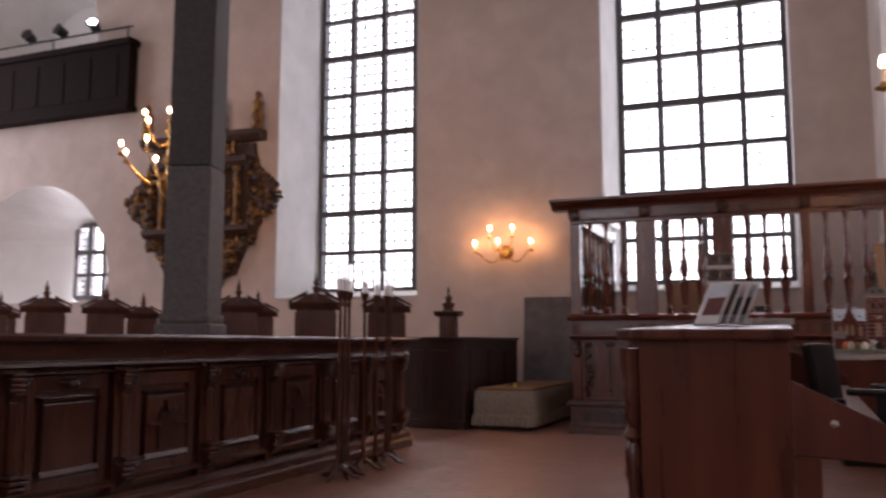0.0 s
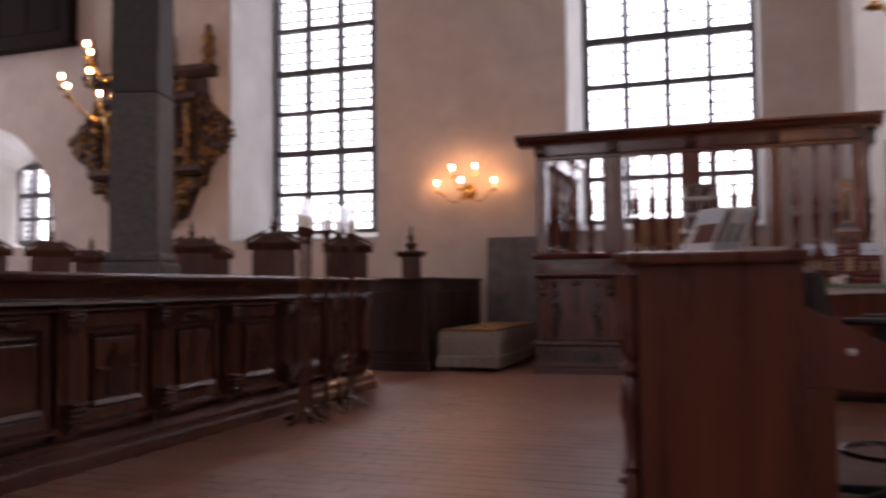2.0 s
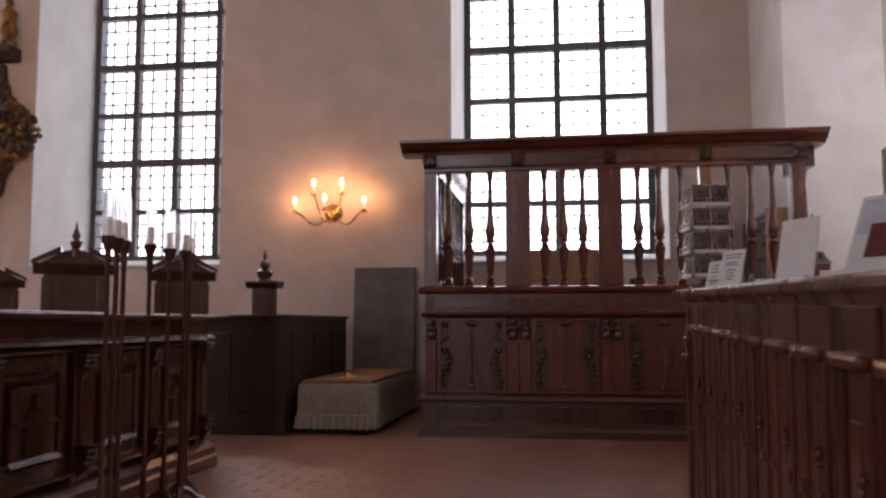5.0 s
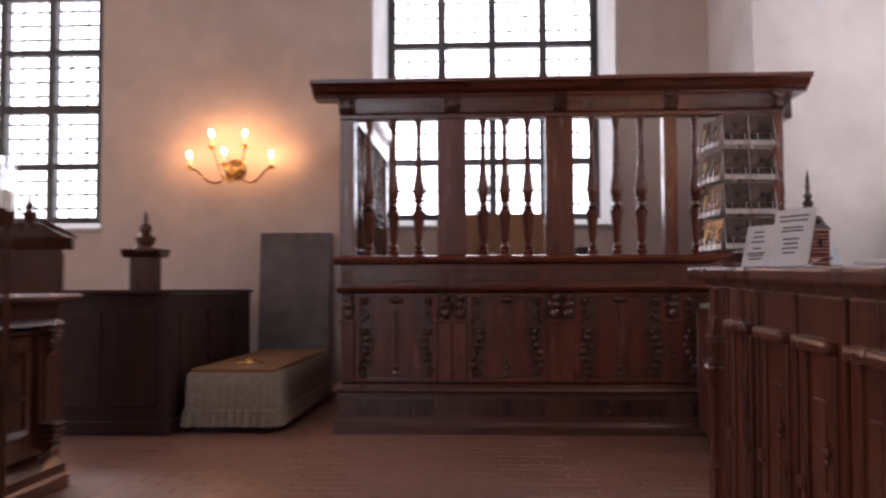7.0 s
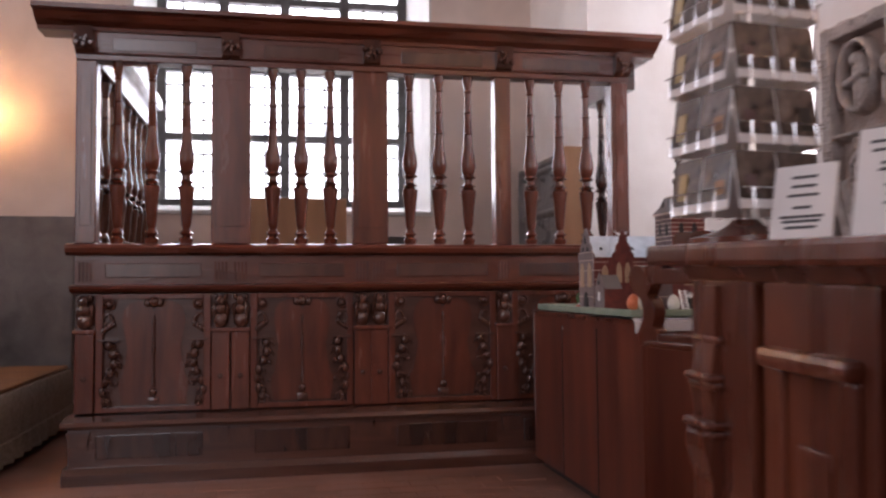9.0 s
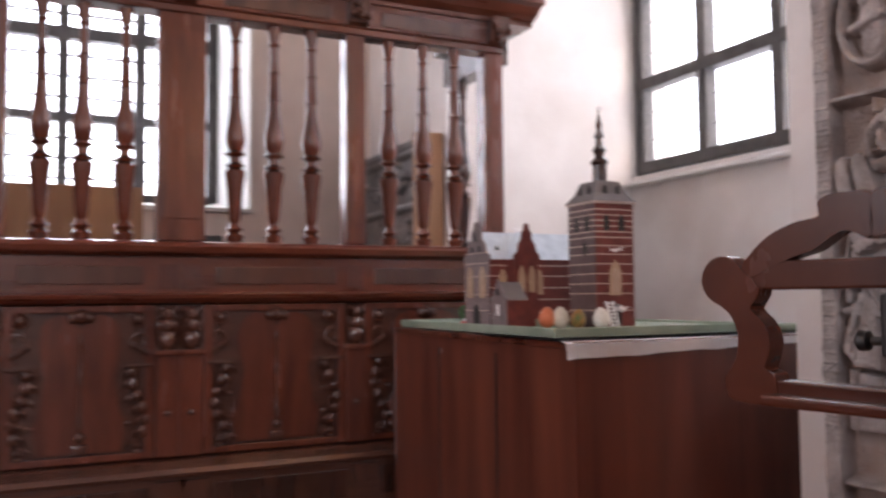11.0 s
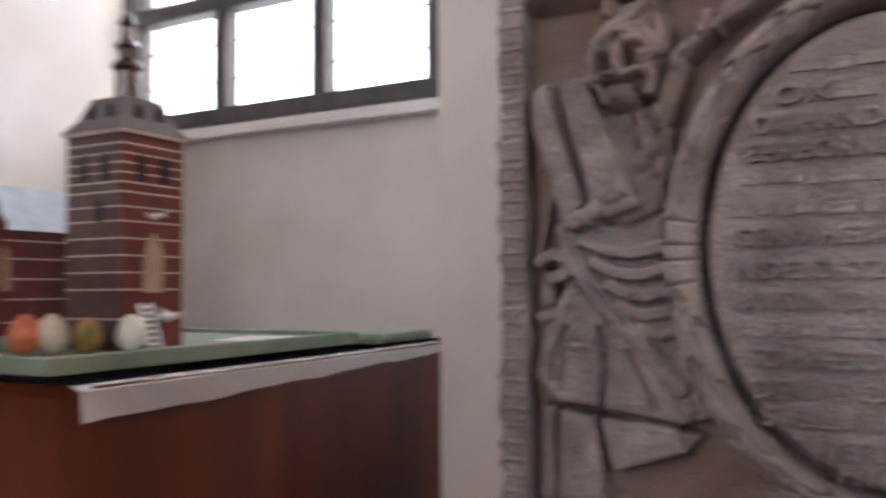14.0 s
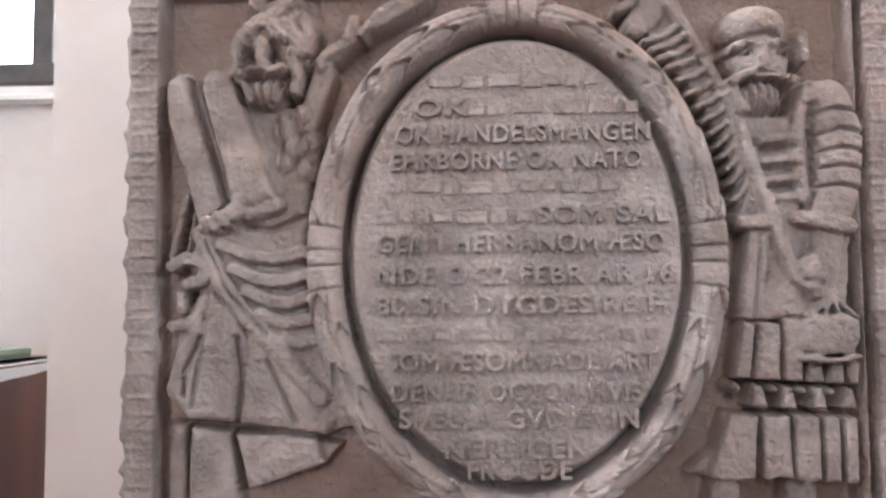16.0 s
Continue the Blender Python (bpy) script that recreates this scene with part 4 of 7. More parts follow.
gold = B()
for i in range(200):
    blob(gold, rnd.uniform(-0.9, 0.9), -0.11 - 0.05 * rnd.random(), rnd.choice([rnd.uniform(2.35, 2.75), rnd.uniform(3.9, 4.3), rnd.uniform(2.9, 3.9)]), rnd.uniform(0.02, 0.06), 0.03, rnd.uniform(0.02, 0.07), u=6, v=5)
part("gilded_carving", gold, GILT, ep, smooth=True)["kind"] = "stuff"


# ---- sales counter ----
counter = thing("sales_counter", "reddish mahogany sales counter with panelled front and desk side", "counter", -0.38, 2.63, 0)
counter.matrix_basis = pose(-0.37, 2.63, -0.045, 1.5, 0, 0)
LEN = 2.84
part("carcass", box(B(), 0.0, 0.45, 0.03, LEN - 0.03, 0, 1.05), MAHOGANY, counter)
part("end_panel", box(B(), 0.0, 0.455, 0, 0.028, 0, 1.05, 0.003), MAHOGANY, counter)
part("end_panel", box(B(), 0.0, 0.455, LEN - 0.028, LEN, 0, 1.05, 0.003), MAHOGANY, counter)
part("corner_post", box(B(), 0.456, 0.53, 0.0, 0.05, 0, 0.698, 0.003), MAHOGANY, counter)
part("worktop", box(B(), -0.065, 0.47, -0.045, LEN + 0.07, 1.05, 1.085, 0.009), MAHOGANY, counter)
part("top_moulding", mould(B(), [(0, 1.02), (-0.02, 1.03), (-0.035, 1.05), (0, 1.05)], 0, LEN), MAHOGANY, counter, at=pose(0, LEN, 0, 0, 0, -90))
bay_w = 0.255
for i in range(10):
    y = 2.65 - i * bay_w
    c, w = y - bay_w / 2, bay_w / 2
    part("board", box(B(), -0.016, 0.0, c - w + 0.013, c + w - 0.013, 0.09, 1.03, 0.006), MAHOGANY, counter)
    p = w - 0.035
    part("panel_cap", box(B(), -0.044, -0.014, c - p, c + p, 0.914, 0.943, 0.011), MAHOGANY, counter)
    part("turned_drop", lathe(B(), [(0.003, 0), (0.007, 0.006), (0.004, 0.013), (0.008, 0.022), (0.008, 0.03), (0.004, 0.036), (0.006, 0.042), (0.003, 0.047)], 12, pose(-0.033, c - p + 0.02, 0.7)), MAHOGANY, counter, smooth=True)
    for s in (-1, 1):
        part("panel_stile", box(B(), -0.025, -0.013, c + s * (p - 0.02) - 0.016, c + s * (p - 0.02) + 0.016, 0.14, 0.915, 0.006), MAHOGANY, counter)
        part("panel_bracket", box(B(), -0.033, -0.024, c + s * (p - 0.02) - 0.02, c + s * (p - 0.02) + 0.02, 0.62, 0.65, 0.007), MAHOGANY, counter)
    part("panel_field", box(B(), -0.02, -0.013, c - p + 0.06, c + p - 0.06, 0.2, 0.82, 0.004), MAHOGANY, counter)
    part("panel_sill", box(B(), -0.036, -0.013, c - p, c + p, 0.115, 0.14, 0.006), MAHOGANY, counter)
part("end_stile", box(B(), -0.016, 0.0, 2.66, LEN, 0.09, 1.03, 0.004), MAHOGANY, counter)
column = [(0.034, 0.09), (0.034, 0.16), (0.022, 0.18), (0.032, 0.22), (0.036, 0.3), (0.026, 0.38), (0.018, 0.42), (0.032, 0.44), (0.024, 0.46), (0.027, 0.6), (0.034, 0.68), (0.022, 0.71), (0.036, 0.73),
          (0.02, 0.76), (0.034, 0.8), (0.028, 0.84), (0.038, 0.87), (0.03, 0.9), (0.04, 0.96), (0.042, 1.02)]
for y in (0.06,):
    part("corner_column", lathe(B(), column, 14, pose(-0.03, y, 0)), MAHOGANY, counter, smooth=True)
for y in (0.1,):
    for z, d in ((0.9, 0.03), (0.86, 0.04), (0.74, 0.045), (0.72, 0.055), (0.4, 0.05), (0.37, 0.06)):
        part("corner_bracket", box(B(), -0.02 - d, -0.02, y, y + 0.06, z, z + 0.022, 0.006), MAHOGANY, counter)
    part("bracket_scroll", prism(B(), [(0, 0.45), (0.03, 0.5), (0.05, 0.6), (0.04, 0.7), (0.03, 0.72), (0, 0.72)], 0.06, Matrix(((-1, 0, 0, -0.022), (0, 1, 0, y), (0, 0, 1, 0), (0, 0, 0, 1)))), MAHOGANY, counter)
for z, d in ((0.93, 0.012), (0.872, 0.026), (0.86, 0.02), (0.8, 0.03), (0.786, 0.022), (0.5, 0.018), (0.13, 0.026)):
    part("corner_bracket", box(B(), -0.016 - d, -0.012, LEN - 0.1, LEN - 0.02, z, z + 0.013, 0.005), MAHOGANY, counter)
part("corner_pilaster", prism(B(), [(0, 0.1), (0.016, 0.1), (0.016, 0.72), (0.03, 0.77), (0.03, 0.79), (0.012, 0.81), (0.022, 0.86), (0.012, 0.93), (0.01, 1.02), (0, 1.02)], 0.06,
     Matrix(((-1, 0, 0, -0.014), (0, 1, 0, LEN - 0.09), (0, 0, 1, 0), (0, 0, 0, 1)))), MAHOGANY, counter)
part("skirting", box(B(), -0.03, 0.0, 0, LEN, 0, 0.09, 0.005), MAHOGANY, counter)
for y in (0.0, LEN - 0.03):
    part("desk_side", prism(B(), [(0.456, 0.925), (0.456, 0.7), (0.53, 0.7), (0.78, 0.685), (0.78, 0.765)], 0.028, pose(0, y, 0)), VENEER_DARK, counter)
    part("screw_cap", lathe(B(), [(0.014, 0), (0.012, 0.004), (0.004, 0.005)], 12, pose(0.57, y, 0.8, 90, 0, 0)), CHROME, counter, smooth=True)
part("desk_top", box(B(), 0.456, 0.78, 0.03, LEN - 0.032, 0.69, 0.715, 0.005), VENEER_DARK, counter)
part("desk_lid", prism(B(), [(0.456, 0.905), (0.456, 0.92), (0.78, 0.762), (0.78, 0.747)], 0.02, pose(0, 0.03, 0)), VENEER_DARK, counter)


def top_at(y):
    """Height of the counter top, which rises a little with the old floor."""
    return 1.041 + (y - 2.63) * 0.0262



def postcard(parent, m, w, h, seed):
    p = part("postcard", box(B(), -w / 2, w / 2, -0.001, 0.001, 0, h), PAPER, parent, at=m)
    part("photo", box(B(), -w * 0.49, w * 0.49, -0.0022, -0.0012, h * 0.16, h * 0.99), PHOTO, p)
    part("picture_detail", box(B(), w * (0.05 - 0.35 * (seed % 2)), w * (0.34 - 0.35 * (seed % 2)), -0.0032, -0.0023, h * 0.25, h * (0.5 + 0.08 * (seed % 4))), (BOARD, TOWER_GREY, DARK, BRASS_PRINT)[seed % 4], p)


rack = thing("postcard_rack", "revolving chrome wire postcard rack filled with picture cards", "postcard rack", -0.3, 5.42, top_at(5.42))
part("base", lathe(B(), [(0.09, 0), (0.09, 0.01), (0.05, 0.02), (0.03, 0.03), (0.02, 0.04)], 20), OAK_RED, rack, "brown wooden base", smooth=True)
part("pole", lathe(B(), [(0.008, 0.02), (0.008, 0.455)], 10), CHROME, rack)
seed = 0
for tier in range(4):
    z = 0.05 + tier * 0.1
    for k in range(4):
        for side in (-1, 1):
            m = pose(0, 0, z, 0, 0, 90 * k + 6) @ pose(side * 0.0385, -0.088, 0, -9, 0, 0)
            seed += 1
            postcard(rack, m, 0.074, 0.092, seed)
            wire = B()
            for x in (-0.02, 0.02):
                tube(wire, [(x, 0.004, 0.0), (x, -0.012, -0.004), (x, -0.014, 0.03)], 0.0016, 5)
            tube(wire, [(-0.036, -0.013, 0.03), (0.036, -0.013, 0.03)], 0.0016, 5)
            part("wire_pocket", wire, CHROME, rack, at=m)


def sign(x, y, rz, w, h, rows, label):
    s = thing("counter_sign", label, "sign", x, y, top_at(y), rz, "counter signs")
    part("sheet", box(B(), -w / 2, w / 2, -0.002, 0.002, 0, h), PAPER, s, at=pose(0, 0, 0, -14, 0, 0))
    part("stand", box(B(), -w / 2, w / 2, 0.0, 0.05, 0, 0.004), CYLINDER_GLASS, s)
    for i, (f, g) in enumerate(rows):
        part("print_line", box(B(), -w * g / 2, w * g / 2, -0.0032, -0.0022, h * f, h * f + 0.0042), INK, s, at=pose(0, 0, 0, -14, 0, 0))


# the front faces the aisle, so the signs turn towards -x and -y
sign(-0.305, 5.27, -62, 0.095, 0.118, [(0.82, 0.4), (0.7, 0.4), (0.58, 0.5), (0.42, 0.3), (0.3, 0.7), (0.24, 0.6), (0.16, 0.5)], "white leaflet with lines of print in an acrylic holder")
sign(-0.275, 5.1, -62, 0.13, 0.155, [(0.86, 0.75), (0.78, 0.7), (0.66, 0.5), (0.6, 0.55), (0.46, 0.4), (0.38, 0.35), (0.3, 0.4), (0.22, 0.3)], "white notice with bold print in an acrylic holder")
for i, (x, y, h, mat) in enumerate(((-0.24, 3.6, 0.2, PAPER), (-0.206, 3.627, 0.2, PAPER), (-0.172, 3.654, 0.2, PAPER), (-0.138, 3.681, 0.2, PAPER))):
    b = thing("leaflet", "glossy picture leaflet leaning in a clear rack on the counter", "leaflet", x, y, top_at(y), -52, "counter leaflets")
    lean = pose(0, 0, 0.008, -26, 0, 0)
    part("sheet", box(B(), -0.09, 0.09, -0.004, 0.004, 0, h, 0.001), mat, b, at=lean)
    part("sky_area", box(B(), -0.08, 0.08, -0.0055, -0.0042, h * 0.5, h * 0.94), (ZINC, SLAB, PAPER, ZINC)[i], b, at=lean)
    part("building_area", box(B(), -0.05, 0.08, -0.0068, -0.0056, h * 0.2, h * 0.62), (BRICK_RED, BOARD, SLAB, BRICK_RED)[i], b, at=lean)
    part("rest", box(B(), -0.09, 0.09, -0.012, 0.028, 0, 0.006), CYLINDER_GLASS, b)
board = thing("notice_board", "plain white card notice standing on the counter", "sign", -0.24, 4.3, top_at(4.3), -62)
part("sheet", box(B(), -0.075, 0.075, -0.002, 0.002, 0, 0.2), PAPER, board, at=pose(0, 0, 0, -12, 0, 0))
part("stand", box(B(), -0.075, 0.075, 0.0, 0.05, 0, 0.004), CYLINDER_GLASS, board)
for i, (x, y, a) in enumerate(((-0.12, 4.62, 20), (-0.1, 4.35, -10), (-0.05, 4.05, 30))):
    solid("magazine", box(B(), -0.105, 0.105, -0.15, 0.15, 0, 0.012 + 0.008 * i, 0.003), (PAPER, SLAB, PAPER)[i], "magazine lying flat on the counter", "magazine", "counter magazines", at=pose(x, y, top_at(y) + 0.003, 1.5, 0, a))


# ---- swivel chairs ----
def office_chair():
    c = thing("office_chair", "black swivel office chair with a chrome foot ring", "office chair", group="office chairs")
    part("seat", box(B(), -0.22, 0.22, -0.22, 0.22, 0.52, 0.58, 0.025), BLACK, c, smooth=True)
    bk = B()
    box(bk, -0.2, 0.2, 0.0, 0.05, 0.0, 0.36, 0.022)
    part("backrest", bk, BLACK, c, smooth=True, at=pose(0, 0.23, 0.64, -8, 0, 0))
    part("back_bar", box(B(), -0.03, 0.03, 0.2, 0.27, 0.5, 0.75, 0.008), BLACK, c)
    for s in (-1, 1):
        part("armrest", box(B(), s * 0.25 - 0.03, s * 0.25 + 0.03, -0.12, 0.14, 0.78, 0.81, 0.012), BLACK, c)
        part("arm_post", box(B(), s * 0.25 - 0.015, s * 0.25 + 0.015, -0.02, 0.03, 0.55, 0.78, 0.005), BLACK, c)
    part("gas_lift", lathe(B(), [(0.03, 0.08), (0.03, 0.3), (0.018, 0.3), (0.018, 0.52)], 12), BLACK, c, smooth=True)
    ring = B()
    tube(ring, [(0.2 * math.cos(2 * math.pi * i / 24), 0.2 * math.sin(2 * math.pi * i / 24), 0.26) for i in range(25)], 0.011, 8)
    part("foot_ring", ring, CHROME, c, smooth=True)
    for k in range(5):
        a = 2 * math.pi * k / 5
        leg = part("leg", tube(B(), [(0, 0, 0.1), (0.28 * math.cos(a), 0.28 * math.sin(a), 0.07)], [0.026, 0.016], 8), BLACK, c, smooth=True)
        part("castor", lathe(B(), [(0.026, -0.02), (0.03, -0.01), (0.03, 0.01), (0.026, 0.02)], 12, pose(0.29 * math.cos(a), 0.29 * math.sin(a), 0.031, 90, 0, math.degrees(a))), BLACK, leg, smooth=True)
    return c


oc = office_chair()
oc.matrix_basis = pose(0.5, 3.88, 0, 0, 0, 75)
copy_thing(oc, pose(0.82, 3.2, 0, 0, 0, -80))


# ---- table with the model ----
table = thing("display_table", "dark red-brown veneered box table in the wall niche", "table", 0.44, 7.44, 0.0)
part("front", box(B(), 0.0, 0.02, 0.0, 1.49, 0.05, 0.88), VENEER_DARK, table)
part("side", box(B(), 0.021, 1.35, 0.0, 0.02, 0.05, 0.88), VENEER_DARK, table)
part("side", box(B(), 0.021, 1.35, 1.47, 1.49, 0.05, 0.88), VENEER_DARK, table)
part("back", box(B(), 1.33, 1.35, 0.021, 1.469, 0.05, 0.88), VENEER_DARK, table)
part("plinth", box(B(), 0.04, 1.31, 0.04, 1.45, 0, 0.05), BLACK, table)
part("top", box(B(), -0.012, 1.37, -0.012, 1.505, 0.881, 0.903, 0.004), MAHOGANY, table)
for y in (0.5, 0.99):
    part("panel_joint", box(B(), -0.004, 0.0, y, y + 0.006, 0.05, 0.84), BLACK, table)
part("edge_strip", box(B(), -0.004, 0.003, 1.485, 1.492, 0.3, 0.88), CHROME, table)
part("keyhole", lathe(B(), [(0.01, 0), (0.008, 0.004), (0.003, 0.005)], 10, pose(-0.001, 0.98, 0.82, 90, 0, -90)), CHROME, table)
# linen runner over the near edge
rn = B()
cols = []
for i in range(31):
    f = i / 30
    x = 0.4 + f * 1.28
    dip = 0.006 * math.sin(f * 23) + 0.004 * math.sin(f * 51)
    cols.append([rn.verts.new(p) for p in ((x, 8.0, 0.9055), (x, 7.45, 0.9055), (x, 7.424 - 0.001 * math.sin(f * 14), 0.898), (x, 7.42 - 0.004 * abs(math.sin(f * 6)), 0.85 + 0.3 * dip + 0.035 * f))])
for a, b in zip(cols, cols[1:]):
    for i in range(3):
        rn.faces.new((a[i], b[i], b[i + 1], a[i + 1]))
bmesh.ops.solidify(rn, geom=rn.faces[:], thickness=-0.0015)
solid("table_runner", rn, CLOTH_WHITE, "white linen runner hanging over the table edge", "table runner", smooth=True)

TZ = 0.909
tray = thing("model_tray", "shallow sage green board with a raised rim under the model", "tray", 0, 0, TZ)
part("board", box(B(), 0.46, 1.32, 7.575, 8.86, 0, 0.02), GREEN, tray)
part("rim", box(B(), 0.445, 0.46, 7.56, 8.87, 0, 0.032, 0.004), GREEN, tray)
part("rim", box(B(), 1.32, 1.335, 7.56, 8.87, 0, 0.032, 0.004), GREEN, tray)
part("rim", box(B(), 0.46, 1.32, 7.56, 7.575, 0, 0.032, 0.004), GREEN, tray)
part("rim", box(B(), 0.46, 1.32, 8.86, 8.872, 0, 0.032, 0.004), GREEN, tray)
MZ = TZ + 0.021
church = thing("church_model", "handmade red brick church model with dark spire and zinc roofs", "model building", 0, 0, MZ)


def mbox(name, mat, *b, label=""):
    return part(name, box(B(), *b), mat, church, label)


def lancet(name, mat, x, y, z, w, h, face):
    """A pointed panel on a face: 'x' looks to -x, 'y' looks to -y."""
    o = [(-w / 2, 0), (w / 2, 0), (w / 2, h * 0.65), (w * 0.3, h * 0.87), (0, h), (-w * 0.3, h * 0.87), (-w / 2, h * 0.65)]
    m = pose(x, y, z, 0, 0, 0) if face == 'y' else pose(x, y, z, 0, 0, -90)
    return part(name, prism(B(), o, 0.004, m @ pose(0, -0.004, 0)), mat, church)


tx0, tx1, ty0, ty1, th = 0.72, 0.885, 7.715, 7.88, 0.443
tower = mbox("tower", BRICK_RED, tx0, tx1, ty0, ty1, 0, th)
# Lighter, greyer sheet: the lit -x side of the tower put into colour.
mbox("tower_face", TOWER_GREY, tx0 - 0.0015, tx0, ty0, ty1, 0, th)
for z in (0.06, 0.12, 0.155, 0.19, 0.225, 0.26, 0.29, 0.32, 0.34, 0.36, 0.38, 0.4, 0.42):
    mbox("stone_band", BAND, tx0 - 0.002, tx1 + 0.002, ty0 - 0.002, ty1 + 0.002, z, z + 0.0035)
mbox("tower_cornice", BAND, tx0 - 0.008, tx1 + 0.008, ty0 - 0.008, ty1 + 0.008, th, th + 0.008)
cx, cy = (tx0 + tx1) / 2, (ty0 + ty1) / 2
roof = B()
for (r0, z0), (r1, z1) in (((0.093, th + 0.008), (0.068, th + 0.04)), ((0.068, th + 0.04), (0.05, th + 0.085)), ((0.05, th + 0.085), (0.03, th + 0.09))):
    lathe(roof, [(r0 * 1.414, z0), (r1 * 1.414, z1)], 4, pose(cx, cy, 0, 0, 0, 45))
part("tower_roof", roof, SLAB, church, "grey curved lead roof")
for dx, dy, face in ((0, -0.066, 'y'), (-0.066, 0, 'x')):
    for s in (-0.028, 0.028):
        lancet("roof_dormer", DARK, cx + dx + (s if face == 'y' else 0), cy + dy + (s if face == 'x' else 0), th + 0.035, 0.018, 0.034, face)
part("spire", lathe(B(), [(0.026, th + 0.085), (0.026, th + 0.15), (0.034, th + 0.16), (0.03, th + 0.17), (0.017, th + 0.18), (0.02, th + 0.2), (0.028, th + 0.205), (0.013, th + 0.225), (0.012, th + 0.25), (0.02, th + 0.255), (0.009, th + 0.28), (0.012, th + 0.3), (0.004, th + 0.34), (0.002, th + 0.37)], 8, pose(cx, cy, 0)), OAK_BLACK, church, "dark tapering spire")
for s in (-0.035, 0.03):
    for z, h in ((0.345, 0.06),):
        lancet("bell_opening", DARK, cx + s, ty0, z, 0.022, h, 'y')
        lancet("bell_opening", DARK, tx0, cy + s, z, 0.022, h, 'x')
lancet("bell_opening", DARK, tx0, cy - 0.02, 0.26, 0.02, 0.05, 'x')
lancet("tower_window", TAN, cx, ty0, 0.115, 0.05, 0.125, 'y')
lancet("tower_door", DARK, cx, ty0, 0, 0.045, 0.085, 'y')
for s in (-0.012, 0, 0.012):
    mbox("tracery", BAND, cx + s - 0.0012, cx + s + 0.0012, ty0 - 0.0065, ty0 - 0.004, 0.118, 0.21)


def gabled(x0, x1, y0, y1, eave, ridge, along='x'):
    mbox("wing", BRICK_RED, x0, x1, y0, y1, 0, eave)
    r = B()
    if along == 'x':
        prism(r, [(0, eave), (y1 - y0 + 0.012, eave), ((y1 - y0 + 0.012) / 2, ridge)], x1 - x0, Matrix(((0, 1, 0, x0), (1, 0, 0, y0 - 0.006), (0, 0, 1, 0), (0, 0, 0, 1))))
    else:
        prism(r, [(x0 - 0.006, eave), (x1 + 0.006, eave), ((x0 + x1) / 2, ridge)], y1 - y0, pose(0, y0, 0))
    return part("roof", r, ZINC if ridge > 0.3 else SLAB, church, "pale zinc roof")


def stepped_gable(x0, x1, y, z0, z1, face='y', wdt=0.008):
    c, w, h = (x0 + x1) / 2, (x1 - x0) / 2, z1 - z0
    o = [(-w, 0), (-w * 1.02, h * 0.12), (-w * 0.72, h * 0.24), (-w * 0.66, h * 0.42), (-w * 0.4, h * 0.55), (-w * 0.36, h * 0.74), (-w * 0.2, h * 0.84), (-w * 0.14, h * 0.97), (0, h)]
    o = o + [(-a, b) for a, b in o[::-1][1:]]
    m = pose(c, y, z0) if face == 'y' else pose(y, c, z0, 0, 0, -90)
    return part("stepped_gable", prism(B(), o, wdt, m), BRICK_RED if face == 'y' else BRICK_GREY, church)


nx0, nx1, ny0, ny1, eave, ridge = 0.475, 1.1, 8.05, 8.25, 0.255, 0.365
gabled(nx0, nx1, ny0, ny1, eave, ridge)
for z in (0.05, 0.1, 0.145, 0.19, 0.23):
    mbox("stone_band", BAND, nx0 - 0.002, nx1, ny0 - 0.002, ny0, z, z + 0.0035)
stepped_gable(ny0 - 0.005, ny1 + 0.005, nx0 - 0.006, 0.25, 0.405, 'x')
mbox("gable_wall", BRICK_GREY, nx0 - 0.004, nx0, ny0, ny1, 0, 0.25)
for z in (0.06, 0.12, 0.19, 0.24, 0.28):
    mbox("stone_band", BAND, nx0 - 0.0065, nx0 - 0.0045, ny0, ny1, z, z + 0.003)
for s in (-0.05, 0.05):
    lancet("wing_window", TAN, nx0 - 0.004, (ny0 + ny1) / 2 + s, 0.11, 0.045, 0.12, 'x')
    lancet("gable_opening", DARK, nx0 - 0.006, (ny0 + ny1) / 2 + s * 0.6, 0.285, 0.018, 0.025, 'x')
lancet("wing_door", DARK, nx0 - 0.004, (ny0 + ny1) / 2, 0, 0.05, 0.085, 'x')
lancet("gable_opening", DARK, nx0 - 0.006, (ny0 + ny1) / 2, 0.325, 0.016, 0.04, 'x')
mid = 0.6
mbox("middle_bay", BRICK_RED, mid - 0.05, mid + 0.05, ny0 - 0.06, ny0, 0, 0.255)
stepped_gable(mid - 0.055, mid + 0.055, ny0 - 0.064, 0.25, 0.39)
r = B()
prism(r, [(mid - 0.05, 0.25), (mid + 0.05, 0.25), (mid, 0.36)], 0.16, pose(0, ny0 - 0.055, 0))
part("cross_roof", r, ZINC, church)
for x in (mid - 0.022, mid + 0.022):
    lancet("wing_window", TAN, x, ny0 - 0.06, 0.13, 0.028, 0.1, 'y')
for x in (0.53, 0.69, 0.95, 1.04):
    lancet("wing_window", TAN, x, ny0, 0.12, 0.032, 0.1, 'y')
for x in (0.525, 0.69, 0.95, 1.04):
    blob_ = B()
    box(blob_, x - 0.008, x + 0.008, ny0 + 0.03, ny0 + 0.06, 0.275, 0.292)
    prism(blob_, [(x - 0.011, 0.292), (x + 0.011, 0.292), (x, 0.308)], 0.04, pose(0, ny0 + 0.03, 0))
    part("dormer", blob_, DARK, church)
mbox("chapel", BRICK_RED, 0.475, 0.56, 7.92, 8.04, 0, 0.1)
mbox("chapel_front", BRICK_GREY, 0.471, 0.475, 7.92, 8.04, 0, 0.1)
r = B()
